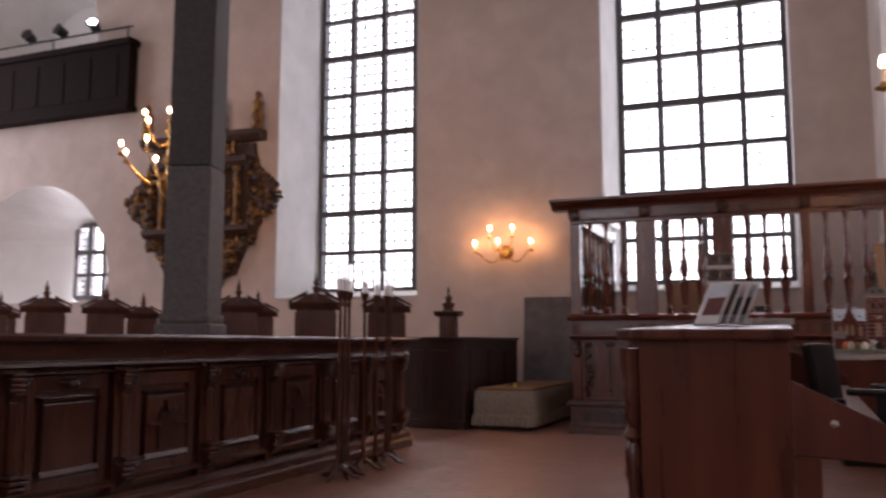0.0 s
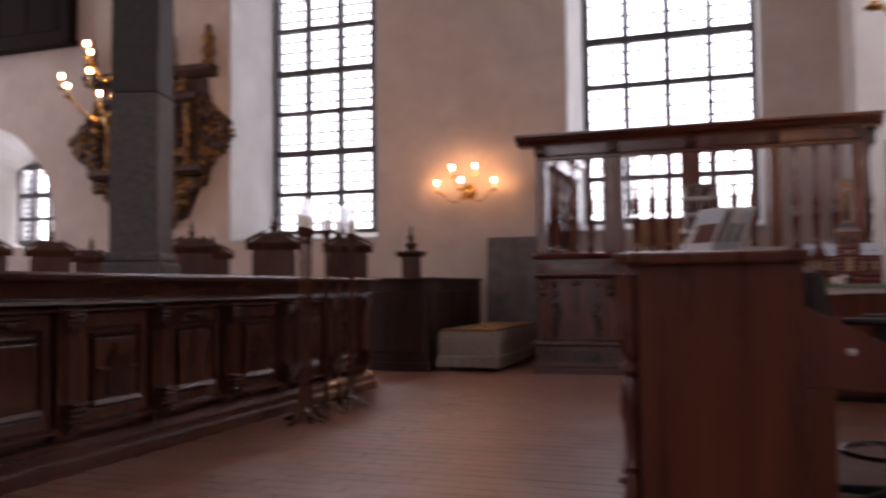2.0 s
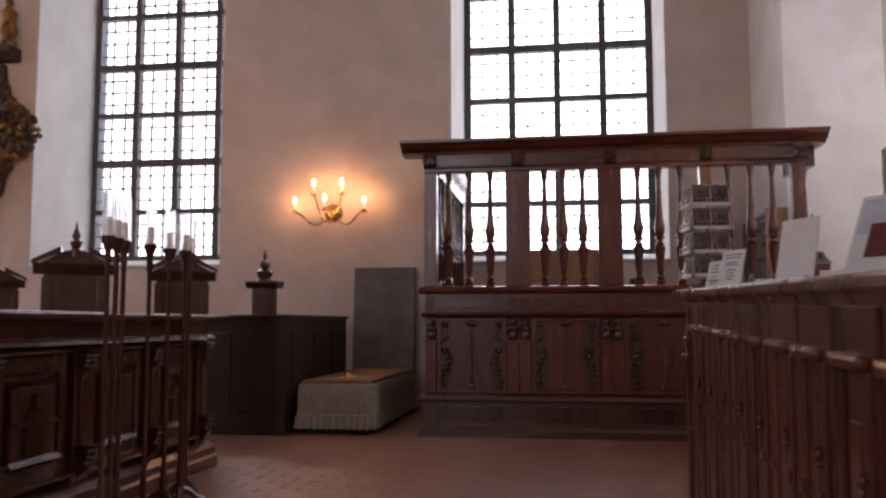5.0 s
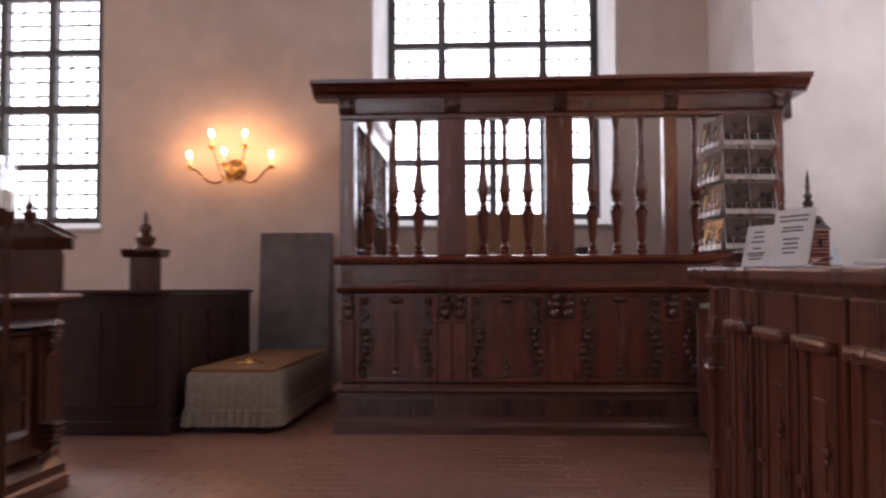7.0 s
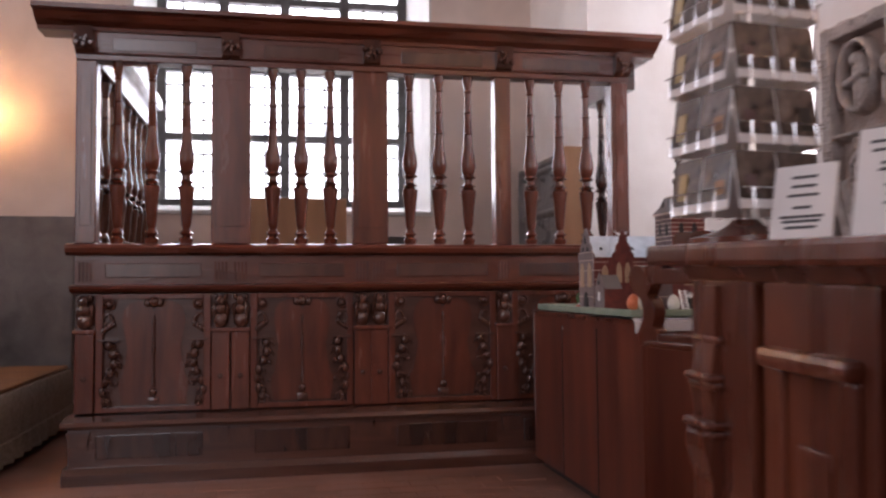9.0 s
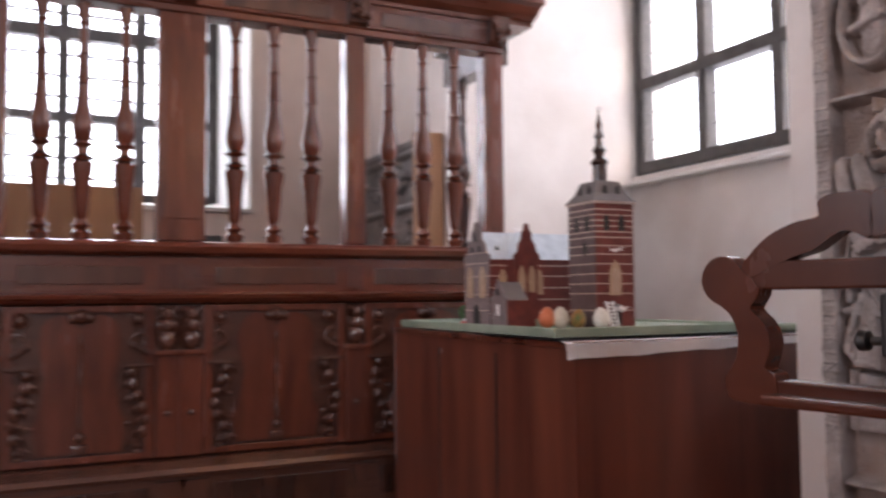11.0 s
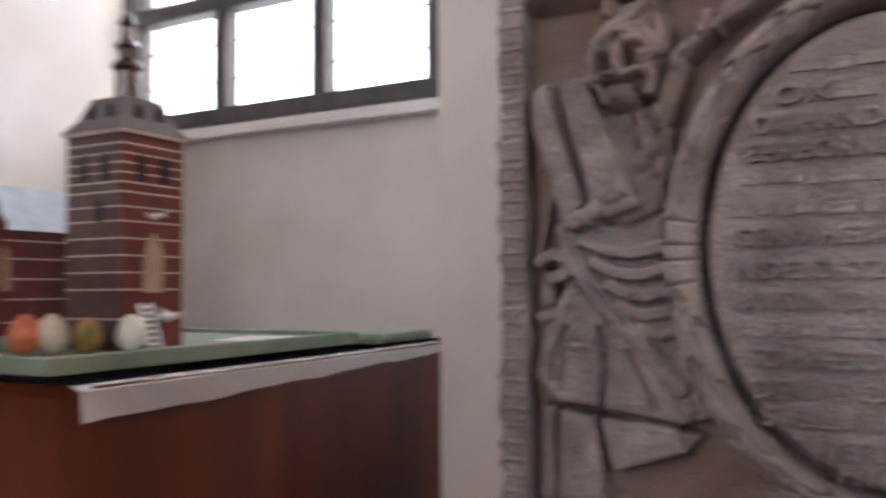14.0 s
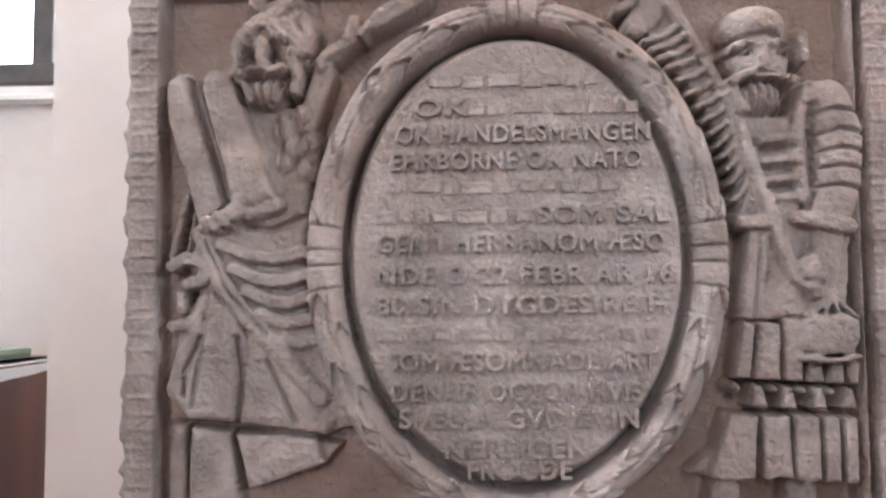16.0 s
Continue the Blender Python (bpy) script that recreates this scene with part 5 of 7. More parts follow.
prism(r, [(0, 0.1), (0.124, 0.1), (0.062, 0.168)], 0.09, Matrix(((0, 1, 0, 0.474), (1, 0, 0, 7.918), (0, 0, 1, 0), (0, 0, 0, 1))))
part("chapel_roof", r, SLAB, church, "dark slate chapel roof")
stepped_gable(7.918, 8.042, 0.47, 0.098, 0.178, 'x', 0.005)
lancet("gable_opening", DARK, 0.4695, 7.98, 0.12, 0.014, 0.024, 'x')
part("chapel_window", box(B(), 0.468, 0.4705, 7.97, 7.99, 0.045, 0.085), PAPER, church)
mbox("boundary", GREEN, 0.6, 0.72, 7.9, 7.93, 0, 0.03)


def egg(x, y, s, mat, label, tilt):
    return solid("painted_egg", lathe(B(), [(s * r, s * z) for r, z in ((0.05, 0), (0.2, 0.06), (0.34, 0.22), (0.39, 0.42), (0.35, 0.64), (0.25, 0.83), (0.12, 0.96), (0.02, 1.0))], 16, pose(0, 0, 0, 0, tilt, 0)), mat, label, "painted egg", "painted eggs", smooth=True, at=pose(x, y, MZ))


ORANGE = material("egg_orange", (0.5, 0.12, 0.05), (0.62, 0.2, 0.09), 0.4, (40, 40, 40), bump=0)
CREAM = material("egg_cream", (0.5, 0.45, 0.36), (0.62, 0.58, 0.5), 0.4, (60, 60, 60), bump=0)
LEAF = material("egg_green", (0.06, 0.12, 0.03), (0.5, 0.2, 0.06), 0.4, (30, 30, 30), bump=0)
WHITE = material("egg_white", (0.66, 0.66, 0.6), (0.8, 0.8, 0.76), 0.35, (80, 80, 80), bump=0)
egg(0.55, 7.775, 0.078, ORANGE, "orange painted egg leaning by the church model", 4)
egg(0.595, 7.75, 0.078, CREAM, "cream and orange painted egg by the church model", -4)
egg(0.635, 7.71, 0.07, LEAF, "green and orange painted egg by the church model", 6)
egg(0.69, 7.645, 0.075, WHITE, "white patterned egg by the church model", -3)
ladder = thing("toy_ladder", "small white wooden ladder leaning on the tower", "ladder", 0.745, 7.64, MZ)
for x in (-0.014, 0.014):
    part("rail", box(B(), x - 0.003, x + 0.003, -0.003, 0.003, 0, 0.1), CLOTH_WHITE, ladder, at=pose(0, 0, 0, -20, 0, 0))
for i in range(7):
    part("rung", box(B(), -0.014, 0.014, -0.002, 0.002, 0.012 + i * 0.013, 0.016 + i * 0.013), CLOTH_WHITE, ladder, at=pose(0, 0, 0, -20, 0, 0))


def feather(x, y, z, s, seed, label):
    bm = B()
    rnd = random.Random(seed)
    for i in range(14):
        a = rnd.random() * 6.28
        l = s * rnd.uniform(0.5, 1.1)
        p = [(0, 0, 0), (l * 0.5 * math.cos(a), l * 0.4 * math.sin(a), l * 0.35), (l * math.cos(a + 0.5), l * 0.6 * math.sin(a), l * rnd.uniform(0.1, 0.8))]
        tube(bm, p, [s * 0.12, s * 0.09, s * 0.02], 5)
    return solid("white_figurine", bm, CLOTH_WHITE, label, "figurine", "white figurines", smooth=True, at=pose(x, y, z))


feather(0.76, 7.625, MZ + 0.06, 0.035, 1, "small white paper figurine on the ladder")
feather(0.8, 7.708, MZ + 0.27, 0.03, 2, "small white paper figurine on the tower face")
feather(0.66, 8.15, MZ + 0.365, 0.04, 3, "small white paper figurines on the zinc roof")
feather(cx, cy, MZ + 0.8, 0.022, 4, "small white paper figurine on the spire tip")
shrub = thing("model_shrub", "tiny green round model tree", "model tree", 0.5, 8.32, MZ)
part("trunk", lathe(B(), [(0.003, 0), (0.003, 0.03)], 6), OAK, shrub)
cr = B()
rnd = random.Random(8)
for i in range(60):
    a, b = rnd.random() * 6.28, rnd.uniform(-1, 1)
    blob(cr, 0.016 * math.cos(a) * math.sqrt(1 - b * b), 0.016 * math.sin(a) * math.sqrt(1 - b * b), 0.05 + 0.026 * b, 0.006, 0.006, 0.007, u=5, v=4)
part("crown", cr, material("shrub_green", (0.03, 0.07, 0.02), (0.07, 0.14, 0.05), 0.8, (80, 80, 80), bump=0), shrub)
cart = thing("red_toy", "tiny red and white toy beside the model", "toy", 0.48, 8.26, MZ)
part("body", box(B(), -0.02, 0.02, -0.015, 0.015, 0, 0.018, 0.003), material("toy_red", (0.5, 0.02, 0.02), (0.6, 0.04, 0.04), 0.4, (20, 20, 20), bump=0), cart)
part("load", box(B(), -0.012, 0.012, -0.01, 0.01, 0.018, 0.028, 0.004), CLOTH_WHITE, cart)
solid("folded_cloth", box(B(), 1.35, 1.62, 7.5, 7.62, 0.907, 0.935, 0.012), GREEN, "rolled pale green cloth on the table", "cloth")
solid("flat_leaflet", box(B(), -0.1, 0.1, -0.07, 0.07, 0, 0.004), PAPER, "white leaflet lying on the model board", "leaflet", at=pose(1.1, 7.69, MZ, 0, 0, 15))


# ---- wooden music stand ----
stand = thing("music_stand", "carved red-brown wooden music stand with scrolled frame", "music stand", -0.145, 5.95, 0, -90)
stand.matrix_basis = pose(-0.085, 5.985, 0, 0, 0, -79) @ Matrix.Diagonal((0.93, 1, 1.0135, 1))


def scrolled_board(outline, thick):
    """A sawn board with a scrolled outline and eased edges."""
    fine = []
    n = len(outline)
    for i in range(n):
        p0, p1, p2, p3 = (Vector(outline[(i + k) % n]) for k in (-1, 0, 1, 2))
        for f in (0.0, 0.33, 0.67):
            q = 0.5 * (2 * p1 + (p2 - p0) * f + (2 * p0 - 5 * p1 + 4 * p2 - p3) * f * f + (3 * p1 - p0 - 3 * p2 + p3) * f ** 3)
            fine.append((q.x, q.y))
    bm = prism(B(), fine, thick, pose(0, -thick / 2, 0))
    rims = [e for e in bm.edges if abs(e.verts[0].co.y - e.verts[1].co.y) < 1e-6]
    bmesh.ops.bevel(bm, geom=rims, offset=0.0014, segments=2, affect='EDGES', profile=0.6)
    return bm


# local x runs from the aisle-end tip to the counter
for s in (-1, 1):
    part("side_scroll", scrolled_board([(s * x, z) for x, z in ((0.192, 1.06), (0.204, 1.071), (0.217, 1.082), (0.24, 1.084), (0.26, 1.073), (0.27, 1.052), (0.262, 1.03), (0.245, 1.018), (0.227, 1.01),
                                                                (0.211, 0.988), (0.206, 0.96), (0.214, 0.934), (0.23, 0.916), (0.229, 0.902), (0.219, 0.884), (0.15, 0.884), (0.145, 0.916), (0.152, 0.926),
                                                                (0.165, 0.931), (0.154, 0.955), (0.156, 0.98), (0.17, 0.998), (0.186, 1.01), (0.176, 1.022), (0.17, 1.04))], 0.034), STAND_OAK, stand)
    part("top_scroll", scrolled_board([(s * x, z) for x, z in ((0.0, 1.153), (0.03, 1.157), (0.056, 1.157), (0.075, 1.148), (0.071, 1.13), (0.09, 1.127), (0.115, 1.123), (0.154, 1.108), (0.186, 1.083), (0.199, 1.068),
                                                               (0.188, 1.052), (0.15, 1.066), (0.113, 1.079), (0.085, 1.086), (0.065, 1.097), (0.04, 1.111), (0.02, 1.104), (0.0, 1.1))], 0.03), STAND_OAK, stand)
part("middle_bar", box(B(), -0.182, 0.182, -0.014, 0.014, 1.036, 1.075, 0.004), STAND_OAK, stand)
part("bottom_bar", box(B(), -0.16, 0.16, -0.015, 0.015, 0.888, 0.916, 0.004), STAND_OAK, stand)
part("book_ledge", box(B(), -0.15, 0.15, -0.05, -0.016, 0.884, 0.899, 0.004), STAND_OAK, stand)
part("pole", lathe(B(), [(0.024, 0.12), (0.024, 0.25), (0.018, 0.28), (0.018, 0.86), (0.022, 0.88), (0.022, 0.95), (0.014, 1.0), (0.012, 1.04)], 12, pose(0.02, 0.035, 0)), OAK_RED, stand, smooth=True)
part("clamp", box(B(), -0.01, 0.05, 0.014, 0.06, 0.95, 1.03, 0.006), BLACK, stand)
part("knob", lathe(B(), [(0.006, 0), (0.006, 0.02), (0.013, 0.024), (0.014, 0.036), (0.008, 0.042)], 12, pose(-0.012, 0.035, 0.97, 0, -90, 0)), BLACK, stand, smooth=True)
for a in (90, 210, 330):
    d = (math.cos(radians(a)), math.sin(radians(a)))
    part("foot", tube(B(), [(0.02, 0.035, 0.17), (0.02 + 0.1 * d[0], 0.035 + 0.1 * d[1], 0.1), (0.02 + 0.22 * d[0], 0.035 + 0.22 * d[1], 0.015)], [0.018, 0.017, 0.014], 8), OAK_RED, stand, smooth=True)


# ---- carved tomb slabs on the wall ----
def lattice(nu, nv, cells, seed):
    """Soft noise from 0 to 1 on a grid of nu by nv points."""
    g = np.random.RandomState(seed).rand(cells[1] + 2, cells[0] + 2)
    x, y = np.linspace(0, cells[0], nu), np.linspace(0, cells[1], nv)
    xi, yi = x.astype(int), y.astype(int)
    fx, fy = x - xi, (y - yi)[:, None]
    fx, fy = fx * fx * (3 - 2 * fx), fy * fy * (3 - 2 * fy)
    a, b = g[np.ix_(yi, xi)], g[np.ix_(yi, xi + 1)]
    c, d = g[np.ix_(yi + 1, xi)], g[np.ix_(yi + 1, xi + 1)]
    return (a * (1 - fx) + b * fx) * (1 - fy) + (c * (1 - fx) + d * fx) * fy


def relief_mesh(name, u, v, h, depth, mat):
    """A slab whose front is the height field h over u (along the wall) and v (up); it faces -y."""
    nv, nu = h.shape
    U, V = np.meshgrid(u, v)
    front = np.stack([U, -h, V], -1).reshape(-1, 3)
    edge = np.concatenate([np.arange(nu), np.arange(1, nv) * nu + nu - 1, (nv - 1) * nu + np.arange(nu - 2, -1, -1), np.arange(nv - 2, 0, -1) * nu])
    back = front[edge].copy()
    back[:, 1] = depth
    verts = np.concatenate([front, back])
    i = (np.arange(nv - 1)[:, None] * nu + np.arange(nu - 1)[None, :]).ravel()
    quads = np.stack([i, i + 1, i + nu + 1, i + nu], -1)
    k = np.arange(len(edge))
    k2 = (k + 1) % len(edge)
    sides = np.stack([edge[k2], edge[k], len(front) + k, len(front) + k2], -1)
    faces = np.concatenate([quads, sides])
    me = bpy.data.meshes.new(name)
    me.from_pydata(verts.tolist(), [], faces.tolist())
    me.polygons.foreach_set("use_smooth", np.concatenate([np.ones(len(quads), bool), np.zeros(len(sides), bool)]))
    me.materials.append(mat)
    me.update()
    return me


def shapes(U, V, H):
    """Round-topped strokes and domes that rise out of the ground of the relief H."""
    us, vs = U[0], V[:, 0]

    def window_of(points, pad):
        """The stretch of the grid round some points."""
        x0, x1 = min(p[0] for p in points) - pad, max(p[0] for p in points) + pad
        y0, y1 = min(p[1] for p in points) - pad, max(p[1] for p in points) + pad
        i0, i1 = np.searchsorted(us, x0), np.searchsorted(us, x1)
        j0, j1 = np.searchsorted(vs, y0), np.searchsorted(vs, y1)
        s = (slice(max(j0, 0), max(j1, 0)), slice(max(i0, 0), max(i1, 0)))
        return s, U[s], V[s]

    def along(points, u, v):
        """Distance from a line of points, in a stretch of the grid."""
        d = np.full_like(u, 9.0)
        for (ax, ay), (bx_, by) in zip(points[:-1], points[1:]):
            dx, dy = bx_ - ax, by - ay
            t = np.clip(((u - ax) * dx + (v - ay) * dy) / (dx * dx + dy * dy + 1e-9), 0, 1)
            np.minimum(d, np.hypot(u - ax - t * dx, v - ay - t * dy), out=d)
        return d

    def cap(ax, ay, bx_, by, r0, r1, h, power=3):
        s, u, v = window_of([(ax, ay), (bx_, by)], max(r0, r1))
        dx, dy = bx_ - ax, by - ay
        t = np.clip(((u - ax) * dx + (v - ay) * dy) / (dx * dx + dy * dy + 1e-9), 0, 1)
        d = np.hypot(u - ax - t * dx, v - ay - t * dy) / (r0 + (r1 - r0) * t)
        H[s] = np.maximum(H[s], h * np.sqrt(np.clip(1 - d ** power, 0, 1)))

    def line(points, r, h, power=3):
        """A rounded ridge along a bent line."""
        s, u, v = window_of(points, r)
        d = along(points, u, v) / r
        H[s] = np.maximum(H[s], h - 0.45 * r * (1 - np.sqrt(np.clip(1 - d ** power, 0, 1))) - np.where(d >= 0.97, 9, 0))

    def ell(cx_, cy_, a, b, h):
        s, u, v = window_of([(cx_ - a, cy_ - b), (cx_ + a, cy_ + b)], 0)
        d = np.hypot((u - cx_) / a, (v - cy_) / b)
        H[s] = np.maximum(H[s], h * np.sqrt(np.clip(1 - d ** 2.5, 0, 1)))

    def bar(x0, x1, y0, y1, h, soft=0.006):
        d = np.minimum(np.minimum(U - x0, x1 - U), np.minimum(V - y0, y1 - V))
        np.maximum(H, h * np.clip(d / soft, 0, 1) ** 0.6, out=H)

    def poly(points, h, soft):
        """A flat raised form with a closed outline and rounded edges."""
        s, u, v = window_of(points, 0)
        d = along(points + points[:1], u, v)
        inside = np.zeros(u.shape, bool)
        for (ax, ay), (bx_, by) in zip(points, points[1:] + points[:1]):
            if ay != by:
                inside ^= ((ay > v) != (by > v)) & (u < (bx_ - ax) * (v - ay) / (by - ay) + ax)
        k = np.clip(d / soft, 0, 1)
        rise = h - 0.5 * min(soft, h) * (1 - np.sqrt(1 - (1 - k) ** 2)) + 0.12 * np.minimum(d, 0.03)
        H[s] = np.where(inside, np.maximum(H[s], rise), H[s])

    def cut(points, r, depth):
        """A groove along a line, or a ridge where depth is negative."""
        s, u, v = window_of(points, 3 * r)
        d = along(points, u, v)
        H[s] = np.maximum(H[s] - depth * np.exp(-(d / r) ** 2), np.minimum(H[s], 0.004))
    return cap, ell, bar, cut, line, poly


def smoothed(H, times):
    for _ in range(times):
        P = np.pad(H, 1, mode='edge')
        H = (P[:-2, 1:-1] + P[2:, 1:-1] + P[1:-1, :-2] + P[1:-1, 2:] + 2 * H) / 6
    return H


def memorial():
    W, Z0, Z1 = 1.31, 0.12, 2.02
    u = np.linspace(0, W, 700)
    v = np.concatenate([np.linspace(Z0, 0.66, 130, endpoint=False), np.linspace(0.66, 1.6, 560, endpoint=False), np.linspace(1.6, Z1, 190)])
    nu, nv = len(u), len(v)
    U, V = np.meshgrid(u, v)
    H = np.zeros_like(U)
    cap, ell, bar, cut, line, poly = shapes(U, V, H)
    # draped figure with two tablets: body and robe
    poly([(0.206, 1.370), (0.313, 1.368), (0.338, 1.280), (0.323, 1.232), (0.314, 1.126), (0.322, 1.011), (0.371, 0.936), (0.414, 0.833), (0.333, 0.810), (0.200, 0.824), (0.113, 0.833), (0.084, 0.890), (0.092, 0.975), (0.130, 1.051), (0.110, 1.099), (0.131, 1.162), (0.197, 1.190)], 0.040, 0.0207)
    poly([(0.157, 1.055), (0.204, 1.013), (0.219, 0.975), (0.202, 0.836), (0.120, 0.843), (0.094, 0.880), (0.126, 0.976)], 0.056, 0.0150)
    poly([(0.222, 0.989), (0.260, 0.960), (0.372, 0.842), (0.350, 0.812), (0.205, 0.828)], 0.052, 0.0150)
    poly([(0.083, 0.837), (0.114, 0.831), (0.114, 0.665), (0.081, 0.664)], 0.036, 0.0132)
    poly([(0.122, 0.829), (0.191, 0.821), (0.207, 0.714), (0.202, 0.668), (0.120, 0.668)], 0.048, 0.0150)
    poly([(0.197, 0.818), (0.336, 0.816), (0.352, 0.768), (0.223, 0.724), (0.211, 0.770)], 0.050, 0.0132)
    poly([(0.334, 0.806), (0.376, 0.798), (0.348, 0.765)], 0.034, 0.0094)
    cut([(0.089, 0.844), (0.121, 0.838), (0.204, 0.830), (0.282, 0.821), (0.356, 0.810)], 0.0038, 0.024)
    cut([(0.203, 0.975), (0.208, 0.901), (0.201, 0.836)], 0.0047, 0.022)
    cut([(0.253, 0.938), (0.281, 0.882), (0.300, 0.836)], 0.0038, 0.012)
    cut([(0.148, 1.013), (0.139, 0.938), (0.128, 0.864)], 0.0038, 0.012)
    # sash with hanging folds
    line([(0.139, 1.153), (0.171, 1.079), (0.214, 1.016), (0.272, 0.956), (0.343, 0.877)], 0.0160, 0.060, 3)
    line([(0.179, 1.133), (0.225, 1.114), (0.268, 1.109), (0.318, 1.118)], 0.0122, 0.066, 3)
    line([(0.198, 1.093), (0.239, 1.074), (0.282, 1.071), (0.319, 1.081)], 0.0122, 0.064, 3)
    line([(0.220, 1.055), (0.253, 1.039), (0.290, 1.034), (0.323, 1.045)], 0.0122, 0.061, 3)
    line([(0.244, 1.016), (0.280, 1.001), (0.328, 1.008)], 0.0122, 0.058, 3)
    line([(0.279, 0.976), (0.308, 0.967), (0.338, 0.974)], 0.0113, 0.053, 3)
    cut([(0.151, 1.136), (0.190, 1.050), (0.253, 0.982)], 0.0028, 0.012)
    # curled sleeve and drapery at the side
    line([(0.111, 1.220), (0.098, 1.167), (0.085, 1.114)], 0.0075, 0.040, 3)
    line([(0.122, 1.187), (0.115, 1.138), (0.108, 1.114)], 0.0056, 0.034, 3)
    line([(0.091, 1.097), (0.112, 1.110), (0.138, 1.106), (0.152, 1.089), (0.139, 1.073), (0.118, 1.067)], 0.0122, 0.058, 2.5)
    line([(0.115, 1.067), (0.103, 1.049), (0.105, 1.025)], 0.0103, 0.050, 2.5)
    line([(0.091, 0.996), (0.116, 1.000), (0.137, 1.013), (0.143, 1.037)], 0.0113, 0.052, 2.5)
    line([(0.136, 0.985), (0.118, 0.938), (0.103, 0.891)], 0.0226, 0.054, 2.5)
    cut([(0.139, 0.976), (0.116, 0.925), (0.113, 0.883)], 0.0047, 0.018)
    # tablets and grasping fingers
    poly([(0.079, 1.397), (0.084, 1.414), (0.103, 1.426), (0.120, 1.426), (0.133, 1.409), (0.156, 1.321), (0.190, 1.206), (0.137, 1.163), (0.118, 1.232), (0.083, 1.343)], 0.060, 0.0094)
    poly([(0.145, 1.393), (0.151, 1.418), (0.172, 1.429), (0.196, 1.418), (0.211, 1.378), (0.271, 1.210), (0.200, 1.186), (0.185, 1.257), (0.162, 1.333)], 0.076, 0.0113)
    line([(0.152, 1.165), (0.183, 1.167), (0.215, 1.181), (0.269, 1.198)], 0.0141, 0.070, 2.5)
    line([(0.161, 1.171), (0.175, 1.159)], 0.0094, 0.086, 2.5)
    line([(0.177, 1.180), (0.192, 1.166)], 0.0094, 0.088, 2.5)
    line([(0.192, 1.189), (0.206, 1.176)], 0.0094, 0.088, 2.5)
    line([(0.204, 1.195), (0.215, 1.183)], 0.0085, 0.084, 2.5)
    cut([(0.122, 1.412), (0.146, 1.335), (0.171, 1.255), (0.187, 1.195)], 0.0045, 0.034)
    # chest with hanging beard locks
    ell(0.279, 1.327, 0.0320, 0.0414, 0.058)
    ell(0.309, 1.348, 0.0244, 0.0301, 0.062)
    ell(0.299, 1.294, 0.0263, 0.0320, 0.060)
    ell(0.325, 1.306, 0.0207, 0.0282, 0.056)
    ell(0.279, 1.273, 0.0263, 0.0338, 0.056)
    ell(0.315, 1.258, 0.0244, 0.0282, 0.054)
    cut([(0.268, 1.349), (0.280, 1.306), (0.276, 1.258)], 0.0038, 0.012)
    cut([(0.299, 1.363), (0.310, 1.320), (0.301, 1.258)], 0.0038, 0.012)
    cut([(0.318, 1.329), (0.326, 1.286)], 0.0028, 0.010)
    cut([(0.213, 1.164), (0.261, 1.158), (0.316, 1.181)], 0.0047, 0.016)
    # bearded head
    ell(0.251, 1.456, 0.0640, 0.0900, 0.071)
    ell(0.271, 1.508, 0.0560, 0.0560, 0.070)
    ell(0.311, 1.478, 0.0300, 0.0600, 0.060)
    ell(0.249, 1.448, 0.0489, 0.0865, 0.070)
    ell(0.248, 1.450, 0.0357, 0.0564, 0.080)
    ell(0.250, 1.386, 0.0395, 0.0320, 0.086)
    line([(0.213, 1.443), (0.204, 1.456), (0.211, 1.479), (0.228, 1.492)], 0.0122, 0.078, 2.5)
    line([(0.228, 1.495), (0.245, 1.508), (0.264, 1.502), (0.271, 1.484)], 0.0122, 0.082, 2.5)
    line([(0.255, 1.512), (0.284, 1.527), (0.303, 1.546)], 0.0113, 0.080, 2.5)
    line([(0.283, 1.504), (0.302, 1.484), (0.306, 1.455)], 0.0113, 0.074, 2.5)
    line([(0.206, 1.435), (0.202, 1.420), (0.212, 1.408)], 0.0094, 0.078, 2.5)
    line([(0.294, 1.447), (0.307, 1.417), (0.302, 1.389)], 0.0103, 0.072, 2.5)
    line([(0.315, 1.516), (0.325, 1.487), (0.319, 1.458)], 0.0094, 0.066, 2.5)
    line([(0.232, 1.532), (0.235, 1.559)], 0.0075, 0.084, 2.5)
    ell(0.219, 1.463, 0.0113, 0.0150, 0.084)
    ell(0.240, 1.499, 0.0132, 0.0113, 0.084)
    ell(0.208, 1.420, 0.0094, 0.0113, 0.084)
    ell(0.285, 1.480, 0.0132, 0.0169, 0.082)
    ell(0.296, 1.455, 0.0113, 0.0150, 0.080)
    cut([(0.223, 1.454), (0.225, 1.440)], 0.0113, 0.040)
    cut([(0.260, 1.459), (0.262, 1.443)], 0.0122, 0.044)
    line([(0.252, 1.469), (0.248, 1.441), (0.256, 1.429)], 0.0085, 0.092, 2.5)
    line([(0.216, 1.415), (0.237, 1.421), (0.256, 1.416), (0.284, 1.425)], 0.0075, 0.092, 2.5)
    cut([(0.227, 1.414), (0.250, 1.413)], 0.0056, 0.022)
    line([(0.218, 1.400), (0.230, 1.371)], 0.0056, 0.086, 2.5)
    cut([(0.219, 1.404), (0.233, 1.368)], 0.0028, 0.014)
    cut([(0.233, 1.403), (0.243, 1.362)], 0.0028, 0.014)
    cut([(0.248, 1.403), (0.253, 1.360)], 0.0028, 0.014)
    cut([(0.264, 1.405), (0.262, 1.368)], 0.0028, 0.014)
    cut([(0.277, 1.406), (0.272, 1.377)], 0.0028, 0.014)
